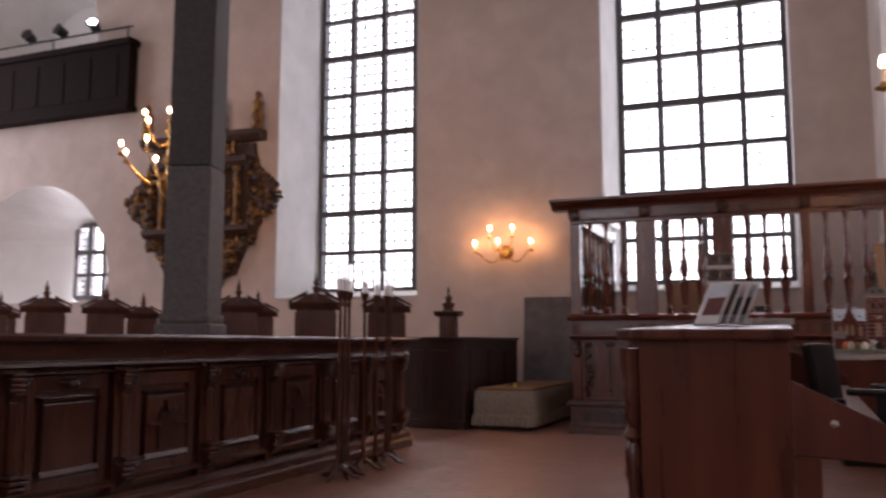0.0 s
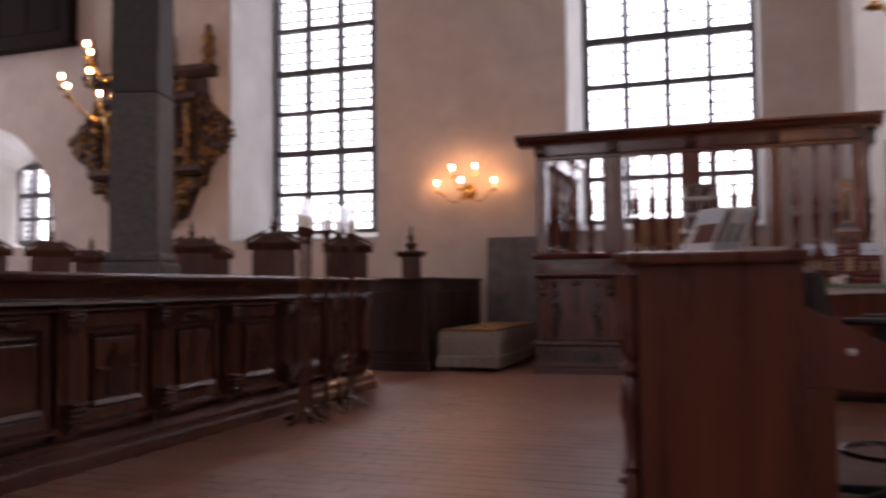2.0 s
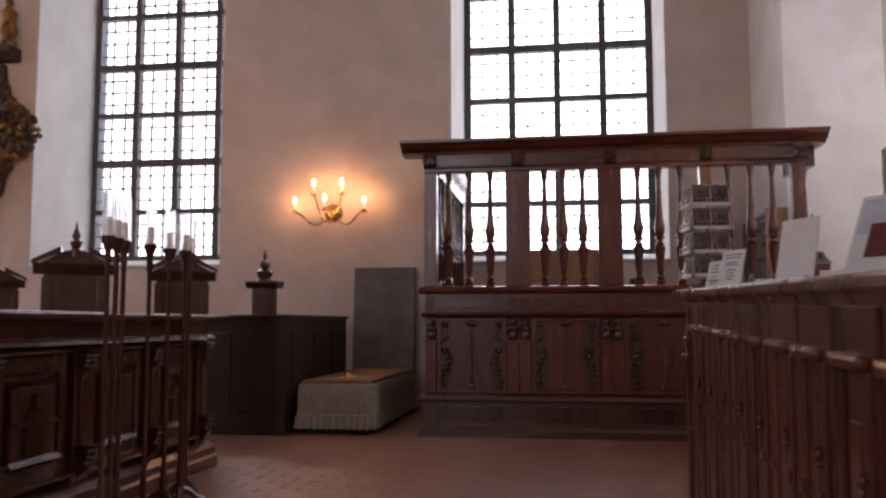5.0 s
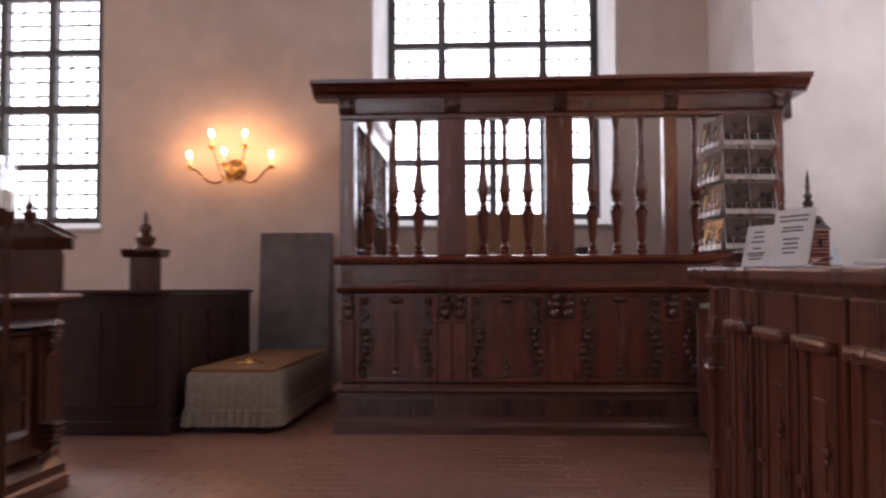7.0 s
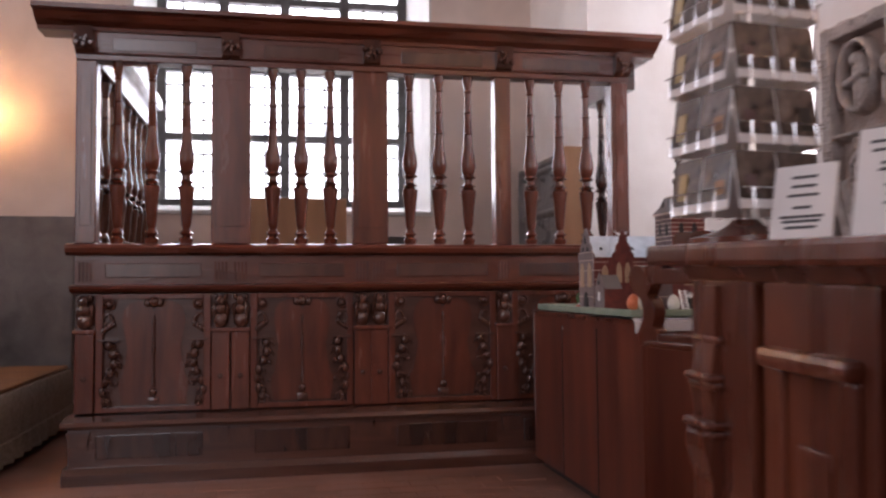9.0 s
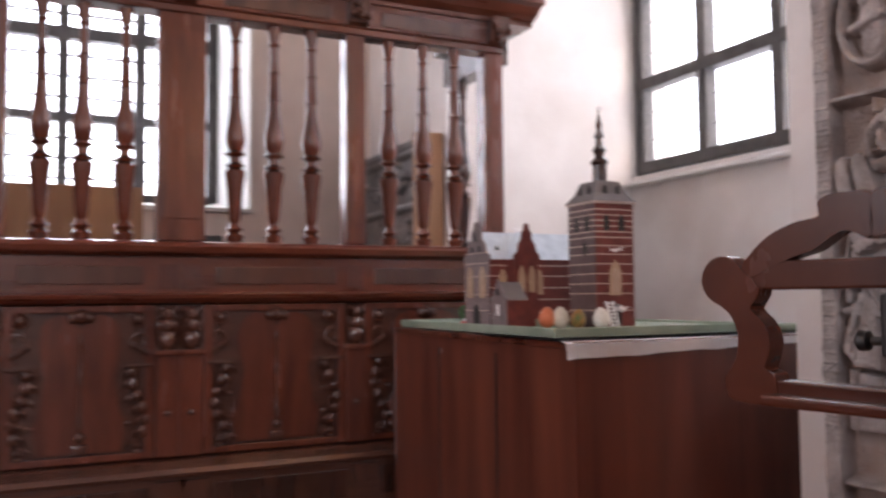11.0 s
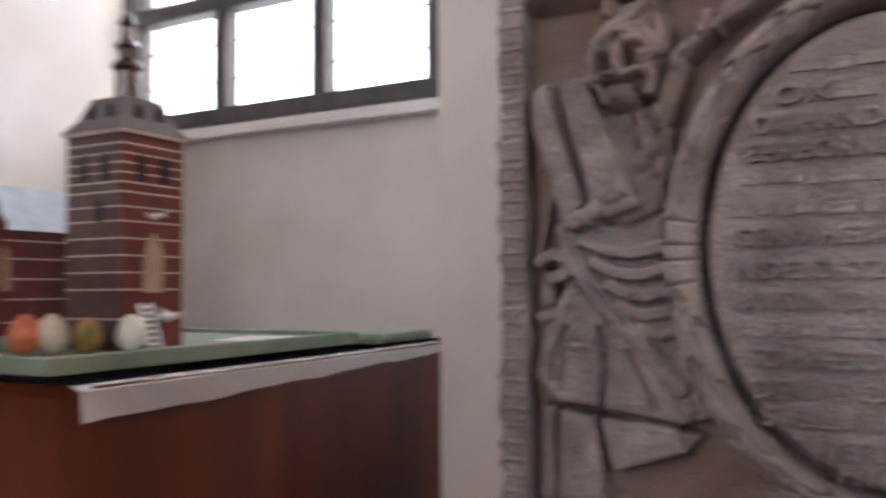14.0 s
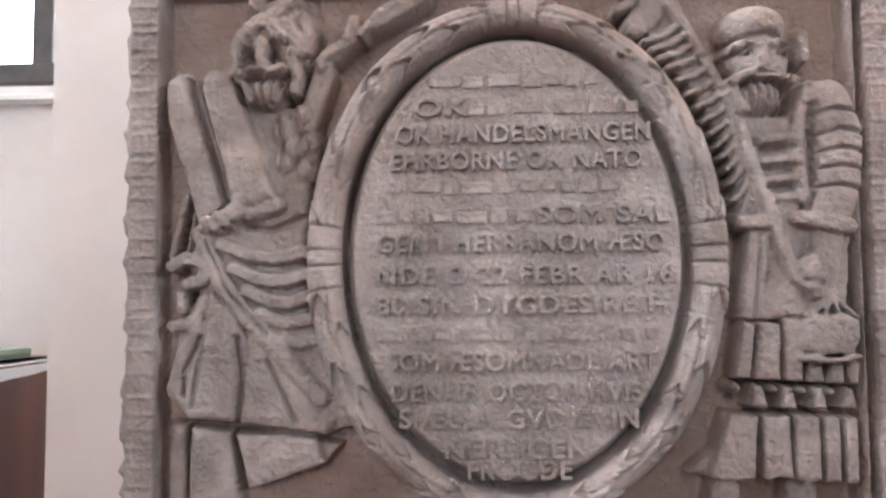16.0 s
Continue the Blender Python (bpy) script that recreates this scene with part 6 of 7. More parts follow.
    # raised arm towards the wreath
    line([(0.321, 1.341), (0.335, 1.384), (0.347, 1.423)], 0.0207, 0.052, 2.5)
    poly([(0.331, 1.443), (0.352, 1.466), (0.387, 1.485), (0.397, 1.516), (0.410, 1.523), (0.414, 1.496), (0.462, 1.537), (0.539, 1.571), (0.529, 1.542), (0.462, 1.504), (0.414, 1.480), (0.343, 1.420)], 0.062, 0.0085)
    line([(0.389, 1.480), (0.398, 1.511)], 0.0075, 0.070, 2.5)
    line([(0.415, 1.485), (0.442, 1.519), (0.473, 1.538)], 0.0085, 0.070, 2.5)
    cut([(0.356, 1.439), (0.414, 1.471), (0.471, 1.501)], 0.0038, 0.014)
    # capped head with full beard
    ell(1.077, 1.434, 0.0583, 0.0865, 0.072)
    ell(1.071, 1.428, 0.0508, 0.0620, 0.082)
    ell(1.069, 1.484, 0.0583, 0.0432, 0.088)
    ell(1.065, 1.363, 0.0508, 0.0357, 0.088)
    cut([(1.025, 1.459), (1.080, 1.465), (1.137, 1.458)], 0.0038, 0.012)
    line([(1.025, 1.444), (1.045, 1.450), (1.059, 1.445)], 0.0075, 0.086, 2.5)
    line([(1.085, 1.447), (1.101, 1.450), (1.117, 1.446)], 0.0075, 0.086, 2.5)
    cut([(1.050, 1.443), (1.057, 1.443)], 0.0094, 0.026)
    cut([(1.107, 1.444), (1.114, 1.444)], 0.0094, 0.026)
    ell(1.045, 1.435, 0.0094, 0.0056, 0.086)
    ell(1.100, 1.435, 0.0094, 0.0056, 0.086)
    line([(1.065, 1.439), (1.062, 1.407)], 0.0085, 0.100, 2.5)
    ell(1.063, 1.408, 0.0132, 0.0085, 0.098)
    line([(1.061, 1.397), (1.036, 1.394), (1.016, 1.383)], 0.0085, 0.098, 2.5)
    line([(1.066, 1.397), (1.092, 1.393), (1.115, 1.383)], 0.0085, 0.098, 2.5)
    cut([(1.058, 1.396), (1.078, 1.398), (1.100, 1.395)], 0.0038, 0.020)
    line([(1.019, 1.378), (1.026, 1.354), (1.039, 1.339)], 0.0085, 0.092, 2.5)
    line([(1.018, 1.365), (1.033, 1.341)], 0.0085, 0.090, 2.5)
    cut([(1.043, 1.385), (1.051, 1.349)], 0.0028, 0.014)
    cut([(1.059, 1.386), (1.063, 1.339)], 0.0028, 0.014)
    cut([(1.076, 1.386), (1.074, 1.335)], 0.0028, 0.014)
    cut([(1.092, 1.386), (1.087, 1.337)], 0.0028, 0.014)
    cut([(1.109, 1.387), (1.100, 1.344)], 0.0028, 0.014)
    line([(1.144, 1.469), (1.146, 1.431)], 0.0113, 0.062, 2.5)
    # torso, belt, straps
    poly([(1.039, 1.346), (1.075, 1.336), (1.126, 1.337), (1.153, 1.385), (1.192, 1.394), (1.222, 1.357), (1.231, 1.291), (1.217, 1.152), (1.204, 1.004), (1.034, 0.997), (1.044, 1.154), (1.042, 1.247)], 0.050, 0.0150)
    line([(1.027, 1.349), (1.050, 1.261), (1.068, 1.215), (1.095, 1.123), (1.116, 1.069), (1.146, 1.045)], 0.0103, 0.076, 3)
    line([(1.148, 1.380), (1.132, 1.335), (1.125, 1.280), (1.134, 1.196)], 0.0113, 0.070, 3)
    line([(1.069, 1.293), (1.126, 1.299)], 0.0075, 0.064, 3)
    line([(1.070, 1.259), (1.126, 1.264)], 0.0075, 0.064, 3)
    line([(1.073, 1.228), (1.127, 1.231)], 0.0075, 0.064, 3)
    line([(1.075, 1.198), (1.133, 1.201)], 0.0075, 0.064, 3)
    line([(1.059, 1.217), (1.070, 1.174)], 0.0085, 0.062, 3)
    cut([(1.074, 1.277), (1.120, 1.280)], 0.0056, 0.016)
    cut([(1.075, 1.244), (1.123, 1.247)], 0.0056, 0.016)
    cut([(1.077, 1.214), (1.122, 1.217)], 0.0056, 0.016)
    line([(1.034, 1.157), (1.080, 1.160)], 0.0122, 0.076, 3)
    line([(1.124, 1.164), (1.161, 1.156), (1.200, 1.149)], 0.0132, 0.082, 3)
    # sleeve, hand and purse
    line([(1.176, 1.354), (1.195, 1.302), (1.189, 1.222), (1.173, 1.175)], 0.0385, 0.078, 2.6)
    cut([(1.154, 1.332), (1.185, 1.340), (1.221, 1.336)], 0.0028, 0.016)
    cut([(1.162, 1.298), (1.193, 1.307), (1.229, 1.300)], 0.0028, 0.016)
    cut([(1.161, 1.270), (1.194, 1.277), (1.230, 1.271)], 0.0028, 0.016)
    cut([(1.162, 1.242), (1.193, 1.247), (1.228, 1.241)], 0.0028, 0.016)
    cut([(1.157, 1.212), (1.190, 1.216), (1.224, 1.209)], 0.0028, 0.016)
    cut([(1.151, 1.347), (1.156, 1.281), (1.149, 1.198), (1.138, 1.179)], 0.0047, 0.022)
    line([(1.173, 1.136), (1.164, 1.086), (1.154, 1.054)], 0.0254, 0.070, 2.6)
    line([(1.122, 1.086), (1.140, 1.097)], 0.0103, 0.080, 2.5)
    line([(1.131, 1.072), (1.144, 1.086)], 0.0085, 0.084, 2.5)
    line([(1.138, 1.054), (1.149, 1.068)], 0.0085, 0.082, 2.5)
    ell(1.167, 1.041, 0.0244, 0.0244, 0.072)
    line([(1.164, 1.032), (1.134, 1.005)], 0.0047, 0.074, 2.5)
    line([(1.166, 1.032), (1.156, 1.003)], 0.0047, 0.076, 2.5)
    line([(1.170, 1.032), (1.183, 1.003)], 0.0047, 0.076, 2.5)
    line([(1.176, 1.034), (1.210, 1.003)], 0.0047, 0.074, 2.5)
    poly([(1.128, 1.000), (1.143, 1.009), (1.192, 1.009), (1.209, 0.998), (1.209, 0.970), (1.199, 0.945), (1.133, 0.942), (1.123, 0.961)], 0.084, 0.0150)
    line([(1.123, 0.940), (1.165, 0.935), (1.203, 0.942)], 0.0056, 0.090, 3)
    # coat flaps and skirt
    poly([(1.043, 1.145), (1.081, 1.143), (1.073, 1.079), (1.058, 1.000), (1.026, 1.001)], 0.064, 0.0075)
    poly([(1.100, 1.139), (1.116, 1.088), (1.129, 1.042), (1.139, 1.012), (1.101, 1.005), (1.100, 1.079)], 0.060, 0.0075)
    cut([(1.064, 1.141), (1.050, 1.004)], 0.0028, 0.012)
    poly([(1.033, 0.997), (1.056, 0.997), (1.044, 0.904), (1.016, 0.904)], 0.058, 0.0075)
    poly([(1.059, 0.997), (1.094, 0.995), (1.091, 0.901), (1.048, 0.903)], 0.062, 0.0075)
    poly([(1.099, 1.000), (1.129, 1.000), (1.128, 0.900), (1.097, 0.900)], 0.060, 0.0075)
    poly([(1.134, 0.963), (1.158, 0.932), (1.162, 0.898), (1.132, 0.898)], 0.058, 0.0075)
    poly([(1.167, 0.929), (1.192, 0.929), (1.192, 0.894), (1.167, 0.896)], 0.058, 0.0075)
    poly([(1.197, 0.932), (1.219, 0.932), (1.217, 0.892), (1.198, 0.894)], 0.054, 0.0075)
    cut([(1.013, 0.901), (1.097, 0.897), (1.216, 0.889)], 0.0038, 0.016)
    ell(1.018, 0.891, 0.0113, 0.0113, 0.070)
    ell(1.078, 0.889, 0.0094, 0.0094, 0.066)
    ell(1.125, 0.886, 0.0094, 0.0085, 0.064)
    ell(1.170, 0.884, 0.0094, 0.0085, 0.062)
    poly([(1.047, 0.896), (1.059, 0.896), (1.068, 0.860), (1.039, 0.860)], 0.068, 0.0056)
    poly([(1.095, 0.894), (1.105, 0.894), (1.114, 0.858), (1.085, 0.858)], 0.068, 0.0056)
    poly([(1.144, 0.892), (1.155, 0.892), (1.161, 0.858), (1.135, 0.858)], 0.066, 0.0056)
    poly([(1.193, 0.890), (1.202, 0.890), (1.209, 0.858), (1.183, 0.858)], 0.064, 0.0056)
    poly([(1.006, 0.850), (1.054, 0.847), (1.047, 0.747), (1.012, 0.743), (0.971, 0.747)], 0.060, 0.0066)
    poly([(1.059, 0.847), (1.102, 0.847), (1.107, 0.744), (1.082, 0.749), (1.059, 0.742)], 0.062, 0.0066)
    poly([(1.108, 0.847), (1.150, 0.846), (1.152, 0.743), (1.127, 0.740), (1.109, 0.745)], 0.060, 0.0066)
    poly([(1.156, 0.846), (1.183, 0.844), (1.184, 0.739), (1.156, 0.739)], 0.058, 0.0066)
    poly([(1.188, 0.844), (1.212, 0.844), (1.212, 0.734), (1.189, 0.737)], 0.056, 0.0066)
    poly([(1.005, 0.836), (0.984, 0.751), (0.969, 0.748), (0.940, 0.751), (0.991, 0.795)], 0.040, 0.0075)
    line([(1.003, 0.726), (0.988, 0.662)], 0.0244, 0.048, 2.5)
    line([(1.123, 0.726), (1.114, 0.661)], 0.0282, 0.046, 2.5)
    # plaited garland
    poly([(0.852, 1.570), (0.939, 1.558), (0.989, 1.460), (1.029, 1.372), (1.049, 1.286), (1.058, 1.169), (1.037, 1.162), (1.025, 1.249), (1.005, 1.306), (0.973, 1.372), (0.923, 1.442), (0.871, 1.501)], 0.044, 0.0094)
    line([(0.915, 1.541), (0.956, 1.482), (0.991, 1.419), (1.020, 1.358), (1.030, 1.311)], 0.0085, 0.064, 3)
    line([(0.877, 1.495), (0.897, 1.512), (0.903, 1.552)], 0.0244, 0.060, 2.5)
    line([(0.841, 1.517), (0.860, 1.526), (0.872, 1.545)], 0.0094, 0.066, 2.5)
    line([(0.886, 1.464), (0.916, 1.472), (0.942, 1.488)], 0.0066, 0.060, 3)
    line([(0.898, 1.450), (0.928, 1.458), (0.954, 1.473)], 0.0066, 0.060, 3)
    line([(0.910, 1.435), (0.940, 1.442), (0.967, 1.458)], 0.0066, 0.060, 3)
    line([(0.923, 1.419), (0.953, 1.426), (0.979, 1.441)], 0.0066, 0.060, 3)
    line([(0.939, 1.397), (0.967, 1.404), (0.991, 1.420)], 0.0066, 0.060, 3)
    line([(0.955, 1.374), (0.981, 1.383), (1.003, 1.399)], 0.0066, 0.060, 3)
    line([(0.970, 1.352), (0.994, 1.361), (1.014, 1.379)], 0.0066, 0.060, 3)
    line([(0.980, 1.329), (1.003, 1.341), (1.021, 1.360)], 0.0066, 0.060, 3)
    line([(0.992, 1.307), (1.011, 1.320), (1.029, 1.342)], 0.0066, 0.060, 3)
    line([(1.001, 1.286), (1.019, 1.301), (1.034, 1.324)], 0.0066, 0.060, 3)
    line([(1.008, 1.267), (1.025, 1.282), (1.038, 1.306)], 0.0066, 0.060, 3)
    line([(1.016, 1.247), (1.031, 1.264), (1.042, 1.289)], 0.0066, 0.060, 3)
    line([(1.021, 1.224), (1.035, 1.240), (1.045, 1.263)], 0.0066, 0.060, 3)
    line([(1.025, 1.196), (1.038, 1.209), (1.048, 1.228)], 0.0066, 0.060, 3)
    line([(1.030, 1.168), (1.042, 1.177), (1.050, 1.193)], 0.0066, 0.060, 3)
    # oval wreath of overlapping leaves bound with ribbons, and the inscription field
    oc_u, oc_v = 0.667, 1.106
    d_out = np.hypot((U - oc_u) / 0.3465, (V - oc_v) / 0.433)
    d_in = np.hypot((U - oc_u) / 0.2825, (V - oc_v) / 0.378)
    wide = np.clip((d_in - 1) / np.maximum(d_in - d_out, 1e-6), -1, 2)      # 0 at the inner rim, 1 at the outer
    w = wide * 2 - 1
    H[d_out < 1.0] = 0.0
    ring = 0.052 + 0.034 * np.sqrt(np.clip(1 - np.abs(w) ** 2.2, 0, 1))
    ang = np.arctan2((V - oc_v) / 0.433, (U - oc_u) / 0.3465)
    span = np.abs(((ang / (np.pi / 2)) + 0.5) % 1 - 0.5) * (np.pi / 2) * 0.36      # way from the nearest ribbon
    tied = span < 0.048
    for shift, centre in ((0.0, 0.42), (0.5, -0.42)):
        row = (w > 0.02) == (centre > 0)
        phase = (span - 0.048) / 0.105 + shift - 0.62 * np.abs(w - centre)
        step = phase - np.floor(phase)
        leaf = 0.011 * step - 0.006 * np.exp(-((step - 0.02) / 0.05) ** 2) - 0.003 * np.exp(-((w - centre) / 0.06) ** 2)
        ring += np.where(row & ~tied, leaf, 0)
    ring -= np.where(~tied, 0.006 * np.exp(-((w - 0.02) / 0.05) ** 2), 0)
    for q in (0.012, 0.048):
        ring -= 0.011 * np.exp(-((span - q) / 0.0022) ** 2)
    ring += np.where(tied, 0.004, 0)
    H = np.where((d_out < 1) & (d_in > 1), np.maximum(H, ring), H)
    d = d_in * 0.82
    field = 0.0791 * np.clip((0.818 - d) / 0.055, 0, 1) ** 0.5
    H = np.where(d_in < 1, field, H)
    H2 = H
    cap, ell, bar, cut, line, poly = shapes(U, V, H2)
    # upper frieze with medallion, moulding, lower moulding and cartouche
    bar(0.07, W - 0.07, 1.572, 1.606, 0.06, 0.012)
    bar(0.07, W - 0.07, 0.505, 0.54, 0.06, 0.012)
    for c in (0.19, W - 0.19):
        d2 = np.hypot((U - c) / 0.1, (V - 1.8) / 0.14)
        np.maximum(H2, 0.05 * np.clip(1 - np.abs((d2 - 0.9) / 0.12) ** 2, 0, 1) ** 0.5, out=H2)
        ell(c - 0.01, 1.86, 0.03, 0.035, 0.05)
        cap(c, 1.84, c + 0.01, 1.72, 0.045, 0.05, 0.04)
        cap(c - 0.05, 1.78, c + 0.04, 1.8, 0.018, 0.018, 0.052)
    for s in (-1, 1):
        def m(x):
            return W / 2 + s * (x - W / 2)
        cap(m(0.36), 1.87, m(0.36), 1.97, 0.012, 0.012, 0.05)
        ell(m(0.36), 1.8, 0.034, 0.055, 0.065)
        cap(m(0.41), 1.76, m(0.46), 1.87, 0.02, 0.024, 0.06)
        cap(m(0.46), 1.87, m(0.54), 1.95, 0.024, 0.02, 0.06)
        ell(m(0.47), 1.71, 0.055, 0.05, 0.065)
        ell(m(0.43), 1.69, 0.03, 0.025, 0.06)
        cut([(m(0.45), 1.715), (m(0.451), 1.715)], 0.012, 0.03)
        cap(m(0.34), 1.68, m(0.34), 1.75, 0.02, 0.016, 0.05)
    cap(0.56, 1.76, 0.76, 1.8, 0.06, 0.075, 0.06)
    ell(0.8, 1.9, 0.045, 0.055, 0.075)
    cap(0.62, 1.72, 0.55, 1.7, 0.03, 0.02, 0.06)
    d3 = np.hypot((U - 0.7) / 0.24, (V - 0.33) / 0.13)
    np.maximum(H2, 0.05 * np.clip(1 - np.abs((d3 - 0.9) / 0.13) ** 2, 0, 1) ** 0.5, out=H2)
    for s in (-1, 1):
        for k in range(5):
            ell(0.7 + s * (0.3 + 0.06 * k), 0.28 + 0.1 * (k % 2), 0.045, 0.05, 0.045)
    # lettered border
    border = np.minimum(np.minimum(U, W - U), np.minimum(V - Z0, Z1 - V))
    edge = np.clip((0.068 - border) / 0.006, 0, 1) * 0.05
    edge += np.clip(1 - np.abs(U - 1.229) / 0.009, 0, 1) ** 0.5 * 0.052 * ((V > 0.5) & (V < 1.57))
    np.maximum(H2, edge, out=H2)
    # worn capitals that run up both borders
    rnd_ = random.Random(12)
    for x0 in (0.02, W - 0.062):
        z = 0.56
        while z < 1.95:
            size = rnd_.uniform(0.022, 0.036)
            kind = rnd_.random()
            for zz in ((z, z + size) if kind < 0.65 else (z + size / 2,)):
                cut([(x0, zz), (x0 + 0.04, zz)], 0.0028, -0.0032)
            if kind < 0.3:
                cut([(x0 + 0.02, z), (x0 + 0.02, z + size)], 0.0028, -0.0032)
            elif kind < 0.65:
                cut([(x0 + 0.004, z), (x0 + 0.036, z + size)], 0.0028, -0.0032)
            elif kind < 0.85:
                for q in (0.003, 0.037):
                    cut([(x0 + q, z), (x0 + q, z + size)], 0.0028, -0.0032)
            z += size + 0.016
    H2 = smoothed(H2, 2) * 1.15
    calm = np.where(d < 0.76, 0.5, 0.8)
    H2 += calm * (0.005 * (lattice(nu, nv, (30, 40), 1) - 0.5) + 0.003 * (lattice(nu, nv, (110, 150), 2) - 0.5) + 0.0008 * (np.random.RandomState(4).rand(nv, nu) - 0.5))
    H2 -= calm * 0.02 * np.clip(lattice(nu, nv, (40, 55), 9) - 0.9, 0, 1) * 4
    rim = np.clip((0.015 - border) / 0.015, 0, 1)
    H2 -= rim * (0.01 + 0.03 * lattice(nu, nv, (60, 80), 6))
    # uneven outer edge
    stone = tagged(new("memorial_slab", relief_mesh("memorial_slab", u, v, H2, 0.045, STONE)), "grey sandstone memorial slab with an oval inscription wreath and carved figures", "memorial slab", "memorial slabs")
    stone.matrix_basis = pose(1.045, 7.01, 0, 0, 0, -90)
    # carved lines: middle, foot, length, words (a leading number is a stretch that is worn away or a name)
    words = ((0.667, 1.381, 0.275, 1.0, ""), (0.685, 1.336, 0.366, 0.75, "OK"), (0.679, 1.292, 0.411, 0, "OK HANDELSMANGEN"), (0.667, 1.248, 0.406, 0, "EHRBORNE OK NATO"),
             (0.651, 1.207, 0.373, 1.0, ""), (0.677, 1.159, 0.472, 0.55, "SOM SAL"), (0.672, 1.114, 0.462, 0, "GEN I HERRANOM ÆSO"), (0.677, 1.062, 0.474, 0, "NDE D 22 FEBR AR 16"),
             (0.672, 1.014, 0.464, 0, "80 SIN DYGDESIRE H"), (0.672, 0.969, 0.463, 1.0, ""), (0.673, 0.924, 0.43, 0, "SOM ÆSOMNADE ART"), (0.662, 0.875, 0.398, 0, "DEN 15 OCTOB HVIS"),
             (0.666, 0.833, 0.379, 0, "SIÆLLA GVD EVIN"), (0.661, 0.785, 0.227, 0, "NERLIGEN"), (0.666, 0.752, 0.165, 0, "FROGDE"))
    for i, (mid_u, z, run, lost, text) in enumerate(words):
        x0 = mid_u - run / 2
        far = math.hypot((mid_u - oc_u) / 0.2825, (z + 0.014 - oc_v) / 0.378)
        ground = 1.15 * 0.0791 * max(0.05, min(1, (0.818 - 0.82 * far) / 0.055)) ** 0.5
        if lost:
            bm = B()
            rnd_ = random.Random(i)
            k, stop = (x0, x0 + run * lost) if i != 1 else (x0 + run * 0.25, x0 + run)
            while k < stop - 0.015:
                s = min(rnd_.choice((0.02, 0.024, 0.03, 0.05)), stop - k)
                low, high = rnd_.choice(((0.001, 0.026), (0.004, 0.024), (0.001, 0.02)))
                box(bm, k, k + s, -0.0016, 0.01, low, high, 0.0015)
                k += s + rnd_.choice((0.007, 0.009, 0.018))
            part("inscription", bm, LETTER_STONE, stone, "worn carved lettering", at=pose(0, -ground - 0.0028, z))
        if text:
            cu = bpy.data.curves.new("inscription", 'FONT')
            cu.body, cu.size, cu.extrude, cu.bevel_depth, cu.offset = text, 0.041, 0.004, 0.0008, 0.0
            cu.bevel_resolution = 1
            cu.space_character = 1.1
            cu.materials.append(LETTER_STONE)
            t = new("inscription", cu)
            bpy.context.view_layer.update()
            room = run * (1 - lost) if lost else run
            stretch = max(0.6, min(1.6, room / max(t.dimensions.x, 0.01)))
            t.parent = stone
            t["label"] = "worn carved lettering"
            t.matrix_basis = pose(x0 + (run * lost if lost and i != 1 else 0), -ground - (0.0058 if i < 13 else 0.002), z, 90, 0, 0) @ Matrix.Diagonal((stretch, 1, 1, 1))
    return stone


memorial()


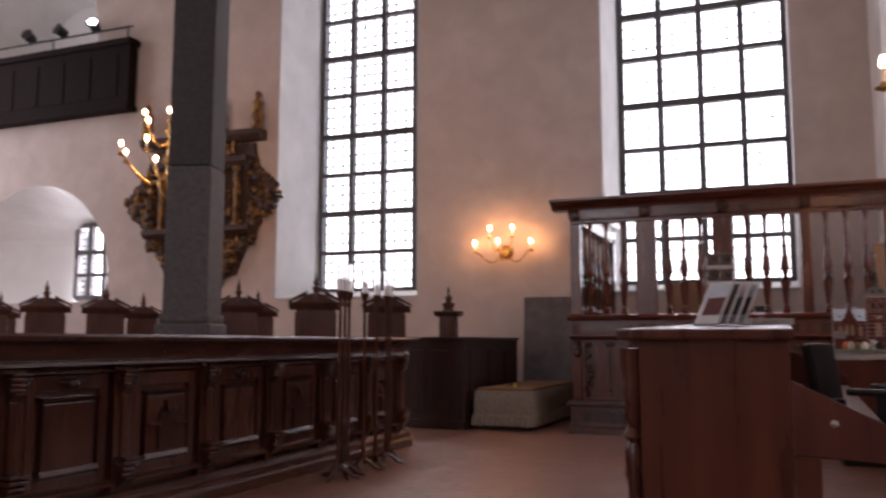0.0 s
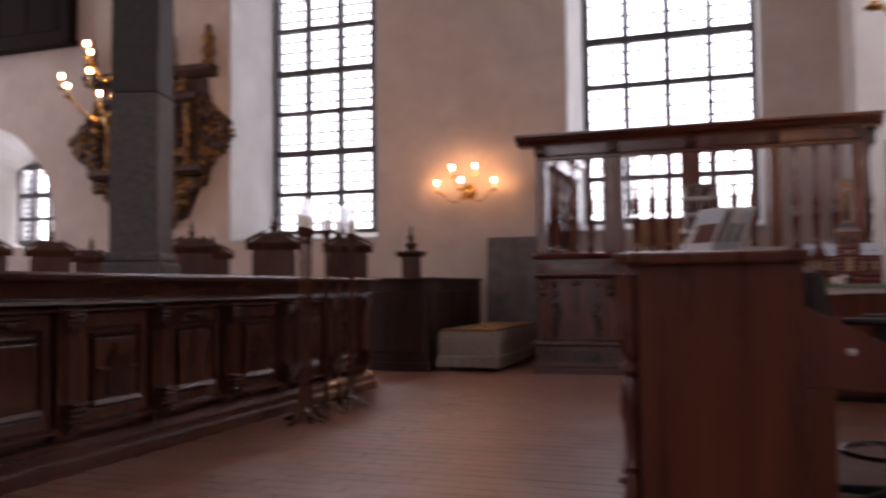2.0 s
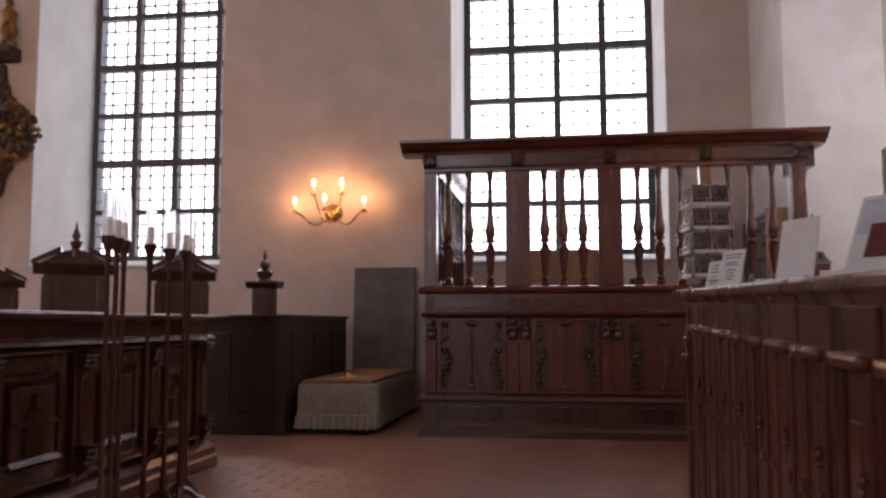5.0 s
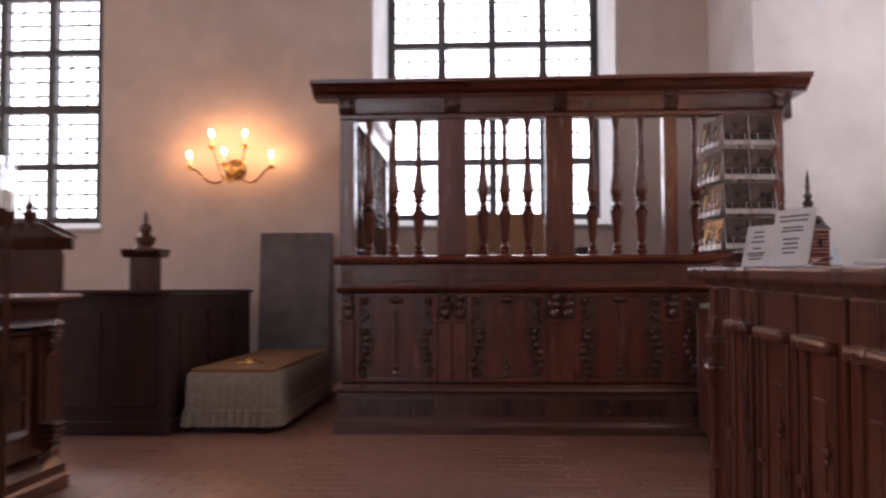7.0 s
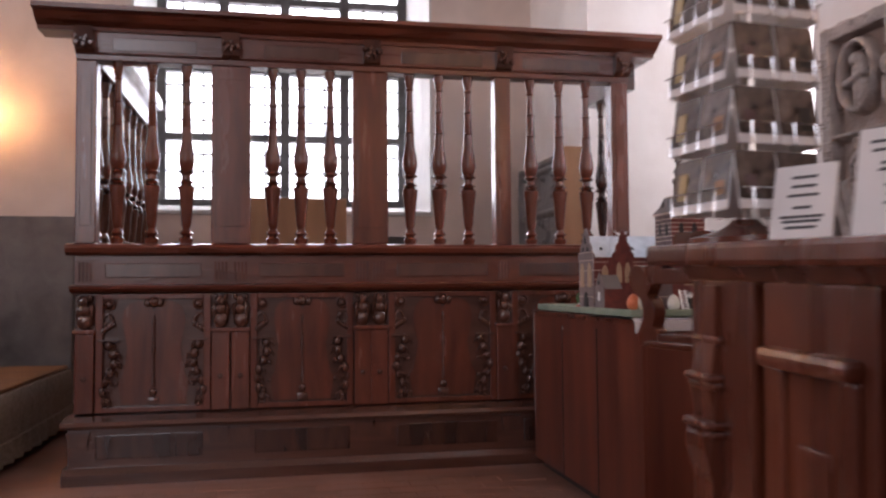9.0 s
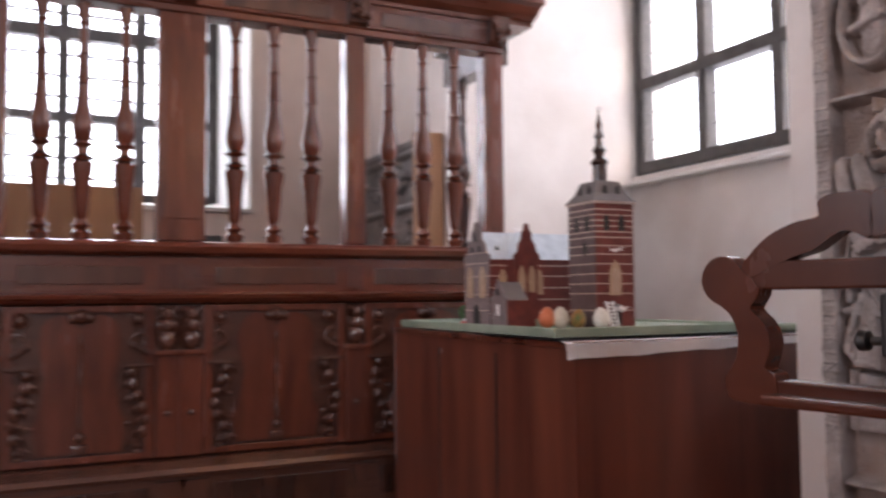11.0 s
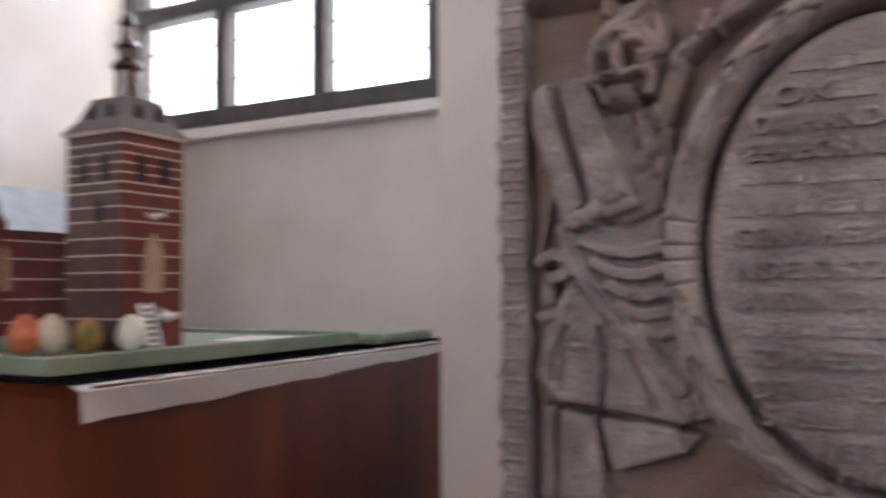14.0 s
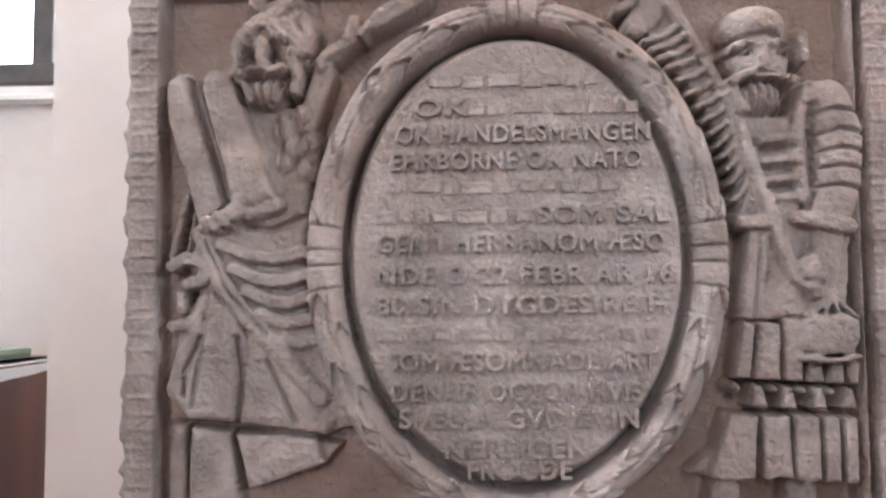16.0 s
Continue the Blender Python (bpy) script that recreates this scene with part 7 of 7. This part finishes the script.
def twin_figure_slab():
    W, Z0, Z1 = 1.78, 0.02, 2.06
    nu, nv = 300, 340
    u, v = np.linspace(0, W, nu), np.linspace(Z0, Z1, nv)
    U, V = np.meshgrid(u, v)
    H = np.zeros_like(U)
    cap, ell, bar, cut, line, poly = shapes(U, V, H)
    for c in (0.48, 1.28):
        inside = ((np.abs(U - c) < 0.33) & (V < 1.5) & (V > 0.4)) | (np.hypot(U - c, V - 1.5) < 0.33)
        rim = (((np.abs(U - c) < 0.37) & (V < 1.5) & (V > 0.36)) | (np.hypot(U - c, V - 1.5) < 0.37)) & ~inside
        H[:] = np.where(inside, 0.0, np.maximum(H, 0.035))
        H[rim] = 0.055
    for c, big in ((0.48, 0.85), (1.28, 1.1)):
        cap(c, 0.5, c, 1.25, 0.16 * big, 0.14 * big, 0.05)
        ell(c, 1.28, 0.17 * big, 0.17, 0.06)
        cap(c, 1.4, c, 1.5, 0.06, 0.06, 0.06)
        ell(c, 1.58, 0.075, 0.1, 0.075)
        for s in (-1, 1):
            cap(c + s * 0.16 * big, 1.34, c + s * 0.19 * big, 1.1, 0.05, 0.05, 0.065)
            cap(c + s * 0.19 * big, 1.1, c + s * 0.05, 1.15, 0.045, 0.04, 0.07)
            cap(c + s * 0.08, 0.46, c + s * 0.09, 0.7, 0.06, 0.05, 0.06)
        for k in range(5):
            cap(c - 0.1 + 0.05 * k, 0.6, c - 0.07 + 0.035 * k, 1.05, 0.014, 0.01, 0.068)
        cap(c - 0.12 * big, 1.05, c + 0.12 * big, 1.05, 0.02, 0.02, 0.072)
    for k in range(16):
        ell(0.12 + 0.105 * k, 1.93 + 0.03 * (k % 2), 0.05, 0.05, 0.06)
        cap(0.1 + 0.105 * k, 1.88, 0.17 + 0.105 * k, 1.97, 0.012, 0.012, 0.075)
    for k in range(6):
        ell(0.88 + 0.03 * (k % 2), 1.2 + 0.1 * k, 0.045, 0.05, 0.06)
    bar(0.05, W - 0.05, 0.33, 0.38, 0.07, 0.015)
    for k in range(12):
        ell(0.15 + 0.13 * k, 0.2, 0.06, 0.07, 0.05)
    border = np.minimum(np.minimum(U, W - U), np.minimum(V - Z0, Z1 - V))
    np.maximum(H, np.clip((0.06 - border) / 0.01, 0, 1) * 0.06, out=H)
    H = smoothed(H, 1) + 0.01 * (lattice(nu, nv, (40, 46), 21) - 0.5) + 0.004 * (lattice(nu, nv, (120, 140), 22) - 0.5)
    s = tagged(new("memorial_slab", relief_mesh("memorial_slab", u, v, H, 0.06, STONE_DARK)), "dark sandstone tomb slab with two arched niches holding robed figures", "memorial slab", "memorial slabs")
    s.matrix_basis = pose(1.03, 5.52, 0, 0, 0, -90)
    return s


twin_figure_slab()
solid("slab_plinth", box(B(), 0.95, 1.095, 5.6, 7.02, 0, 0.119, 0.01), STONE_DARK, "rough stone plinth under the memorial slab", "plinth")


def leaning_slab():
    W, Z0, Z1 = 1.2, 0.0, 2.05
    nu, nv = 120, 200
    u, v = np.linspace(0, W, nu), np.linspace(Z0, Z1, nv)
    U, V = np.meshgrid(u, v)
    H = np.zeros_like(U)
    cap, ell, bar, cut, line, poly = shapes(U, V, H)
    rnd_ = random.Random(33)
    for z in (1.25, 1.6, 1.95):
        bar(0.05, W - 0.05, z, z + 0.05, 0.04, 0.01)
    for i in range(70):
        x, z = rnd_.uniform(0.08, W - 0.08), rnd_.uniform(0.2, 1.98)
        cap(x, z, x + rnd_.uniform(-0.08, 0.08), z + rnd_.uniform(-0.08, 0.08), 0.018, 0.024, rnd_.uniform(0.02, 0.04))
    border = np.minimum(np.minimum(U, W - U), np.minimum(V - Z0, Z1 - V))
    np.maximum(H, np.clip((0.05 - border) / 0.01, 0, 1) * 0.04, out=H)
    H += 0.006 * (lattice(nu, nv, (30, 40), 41) - 0.5)
    s = tagged(new("carved_slab", relief_mesh("carved_slab", u, v, H, 0.1, SLAB)), "pale grey carved slab leaning inside the screen", "carved slab")
    s.matrix_basis = pose(1.08, 11.25, 0, 0, 0, -90) @ pose(0, 0, 0)
    return s


leaning_slab()
solid("slab_frame", box(B(), 1.0, 1.19, 9.97, 10.03, 0, 2.07, 0.006), BOARD, "brown timber post beside the carved slab", "post")


# ---- worn floor bricks of the aisle ----
def floor_bricks():
    """Flat bricks in running bond: single ones where the path comes nearest, the rest joined."""
    def brick(length):
        bm = bmesh.new()
        box(bm, -length / 2, length / 2, -0.0605, 0.0605, 0, 0.004)
        top = [f for f in bm.faces if f.normal.z > 0.9]
        bmesh.ops.inset_region(bm, faces=top, thickness=0.004, depth=0.0)
        for v in bm.verts:
            if v.co.z > 0.003 and (abs(abs(v.co.x) - length / 2) < 1e-5 or abs(abs(v.co.y) - 0.0605) < 1e-5):
                v.co.z = 0.0027
        return finish(bm, "brick", TILE_BRICK)
    mesh = brick(0.243)
    base = [tuple(v.co) for v in mesh.vertices]
    faces = [tuple(p.vertices) for p in mesh.polygons]
    rnd_ = random.Random(77)
    verts, quads = [], []
    row = 0
    y = 0.4
    while y < 8.8:
        x = -3.2 + (0.123 if row % 2 else 0)
        while x < 0.9:
            lift, turn = rnd_.uniform(-0.0006, 0.0002), rnd_.uniform(-0.4, 0.4)
            free = not (x > -0.6 and 2.5 < y < 5.6) and not (x > 0.3 and y > 7.2)
            if free and -2.3 < x < -0.75 and 6.2 < y < 8.7 and len(FLOOR_THING.children) < 290:
                o = new("brick", mesh)
                o.parent = FLOOR_THING
                o.matrix_basis = pose(x, y, lift, 0, 0, turn)
            elif free:
                m = pose(x, y, lift, 0, 0, turn)
                k = len(verts)
                verts += [tuple(m @ Vector(c)) for c in base]
                quads += [tuple(k + q for q in f) for f in faces]
            x += 0.247
        y += 0.1245
        row += 1
    me = bpy.data.meshes.new("brick_field")
    me.from_pydata(verts, [], quads)
    me.materials.append(TILE_FIELD)
    field = new("brick_field", me)
    field.parent = FLOOR_THING
    field["kind"] = "stuff"


floor_bricks()
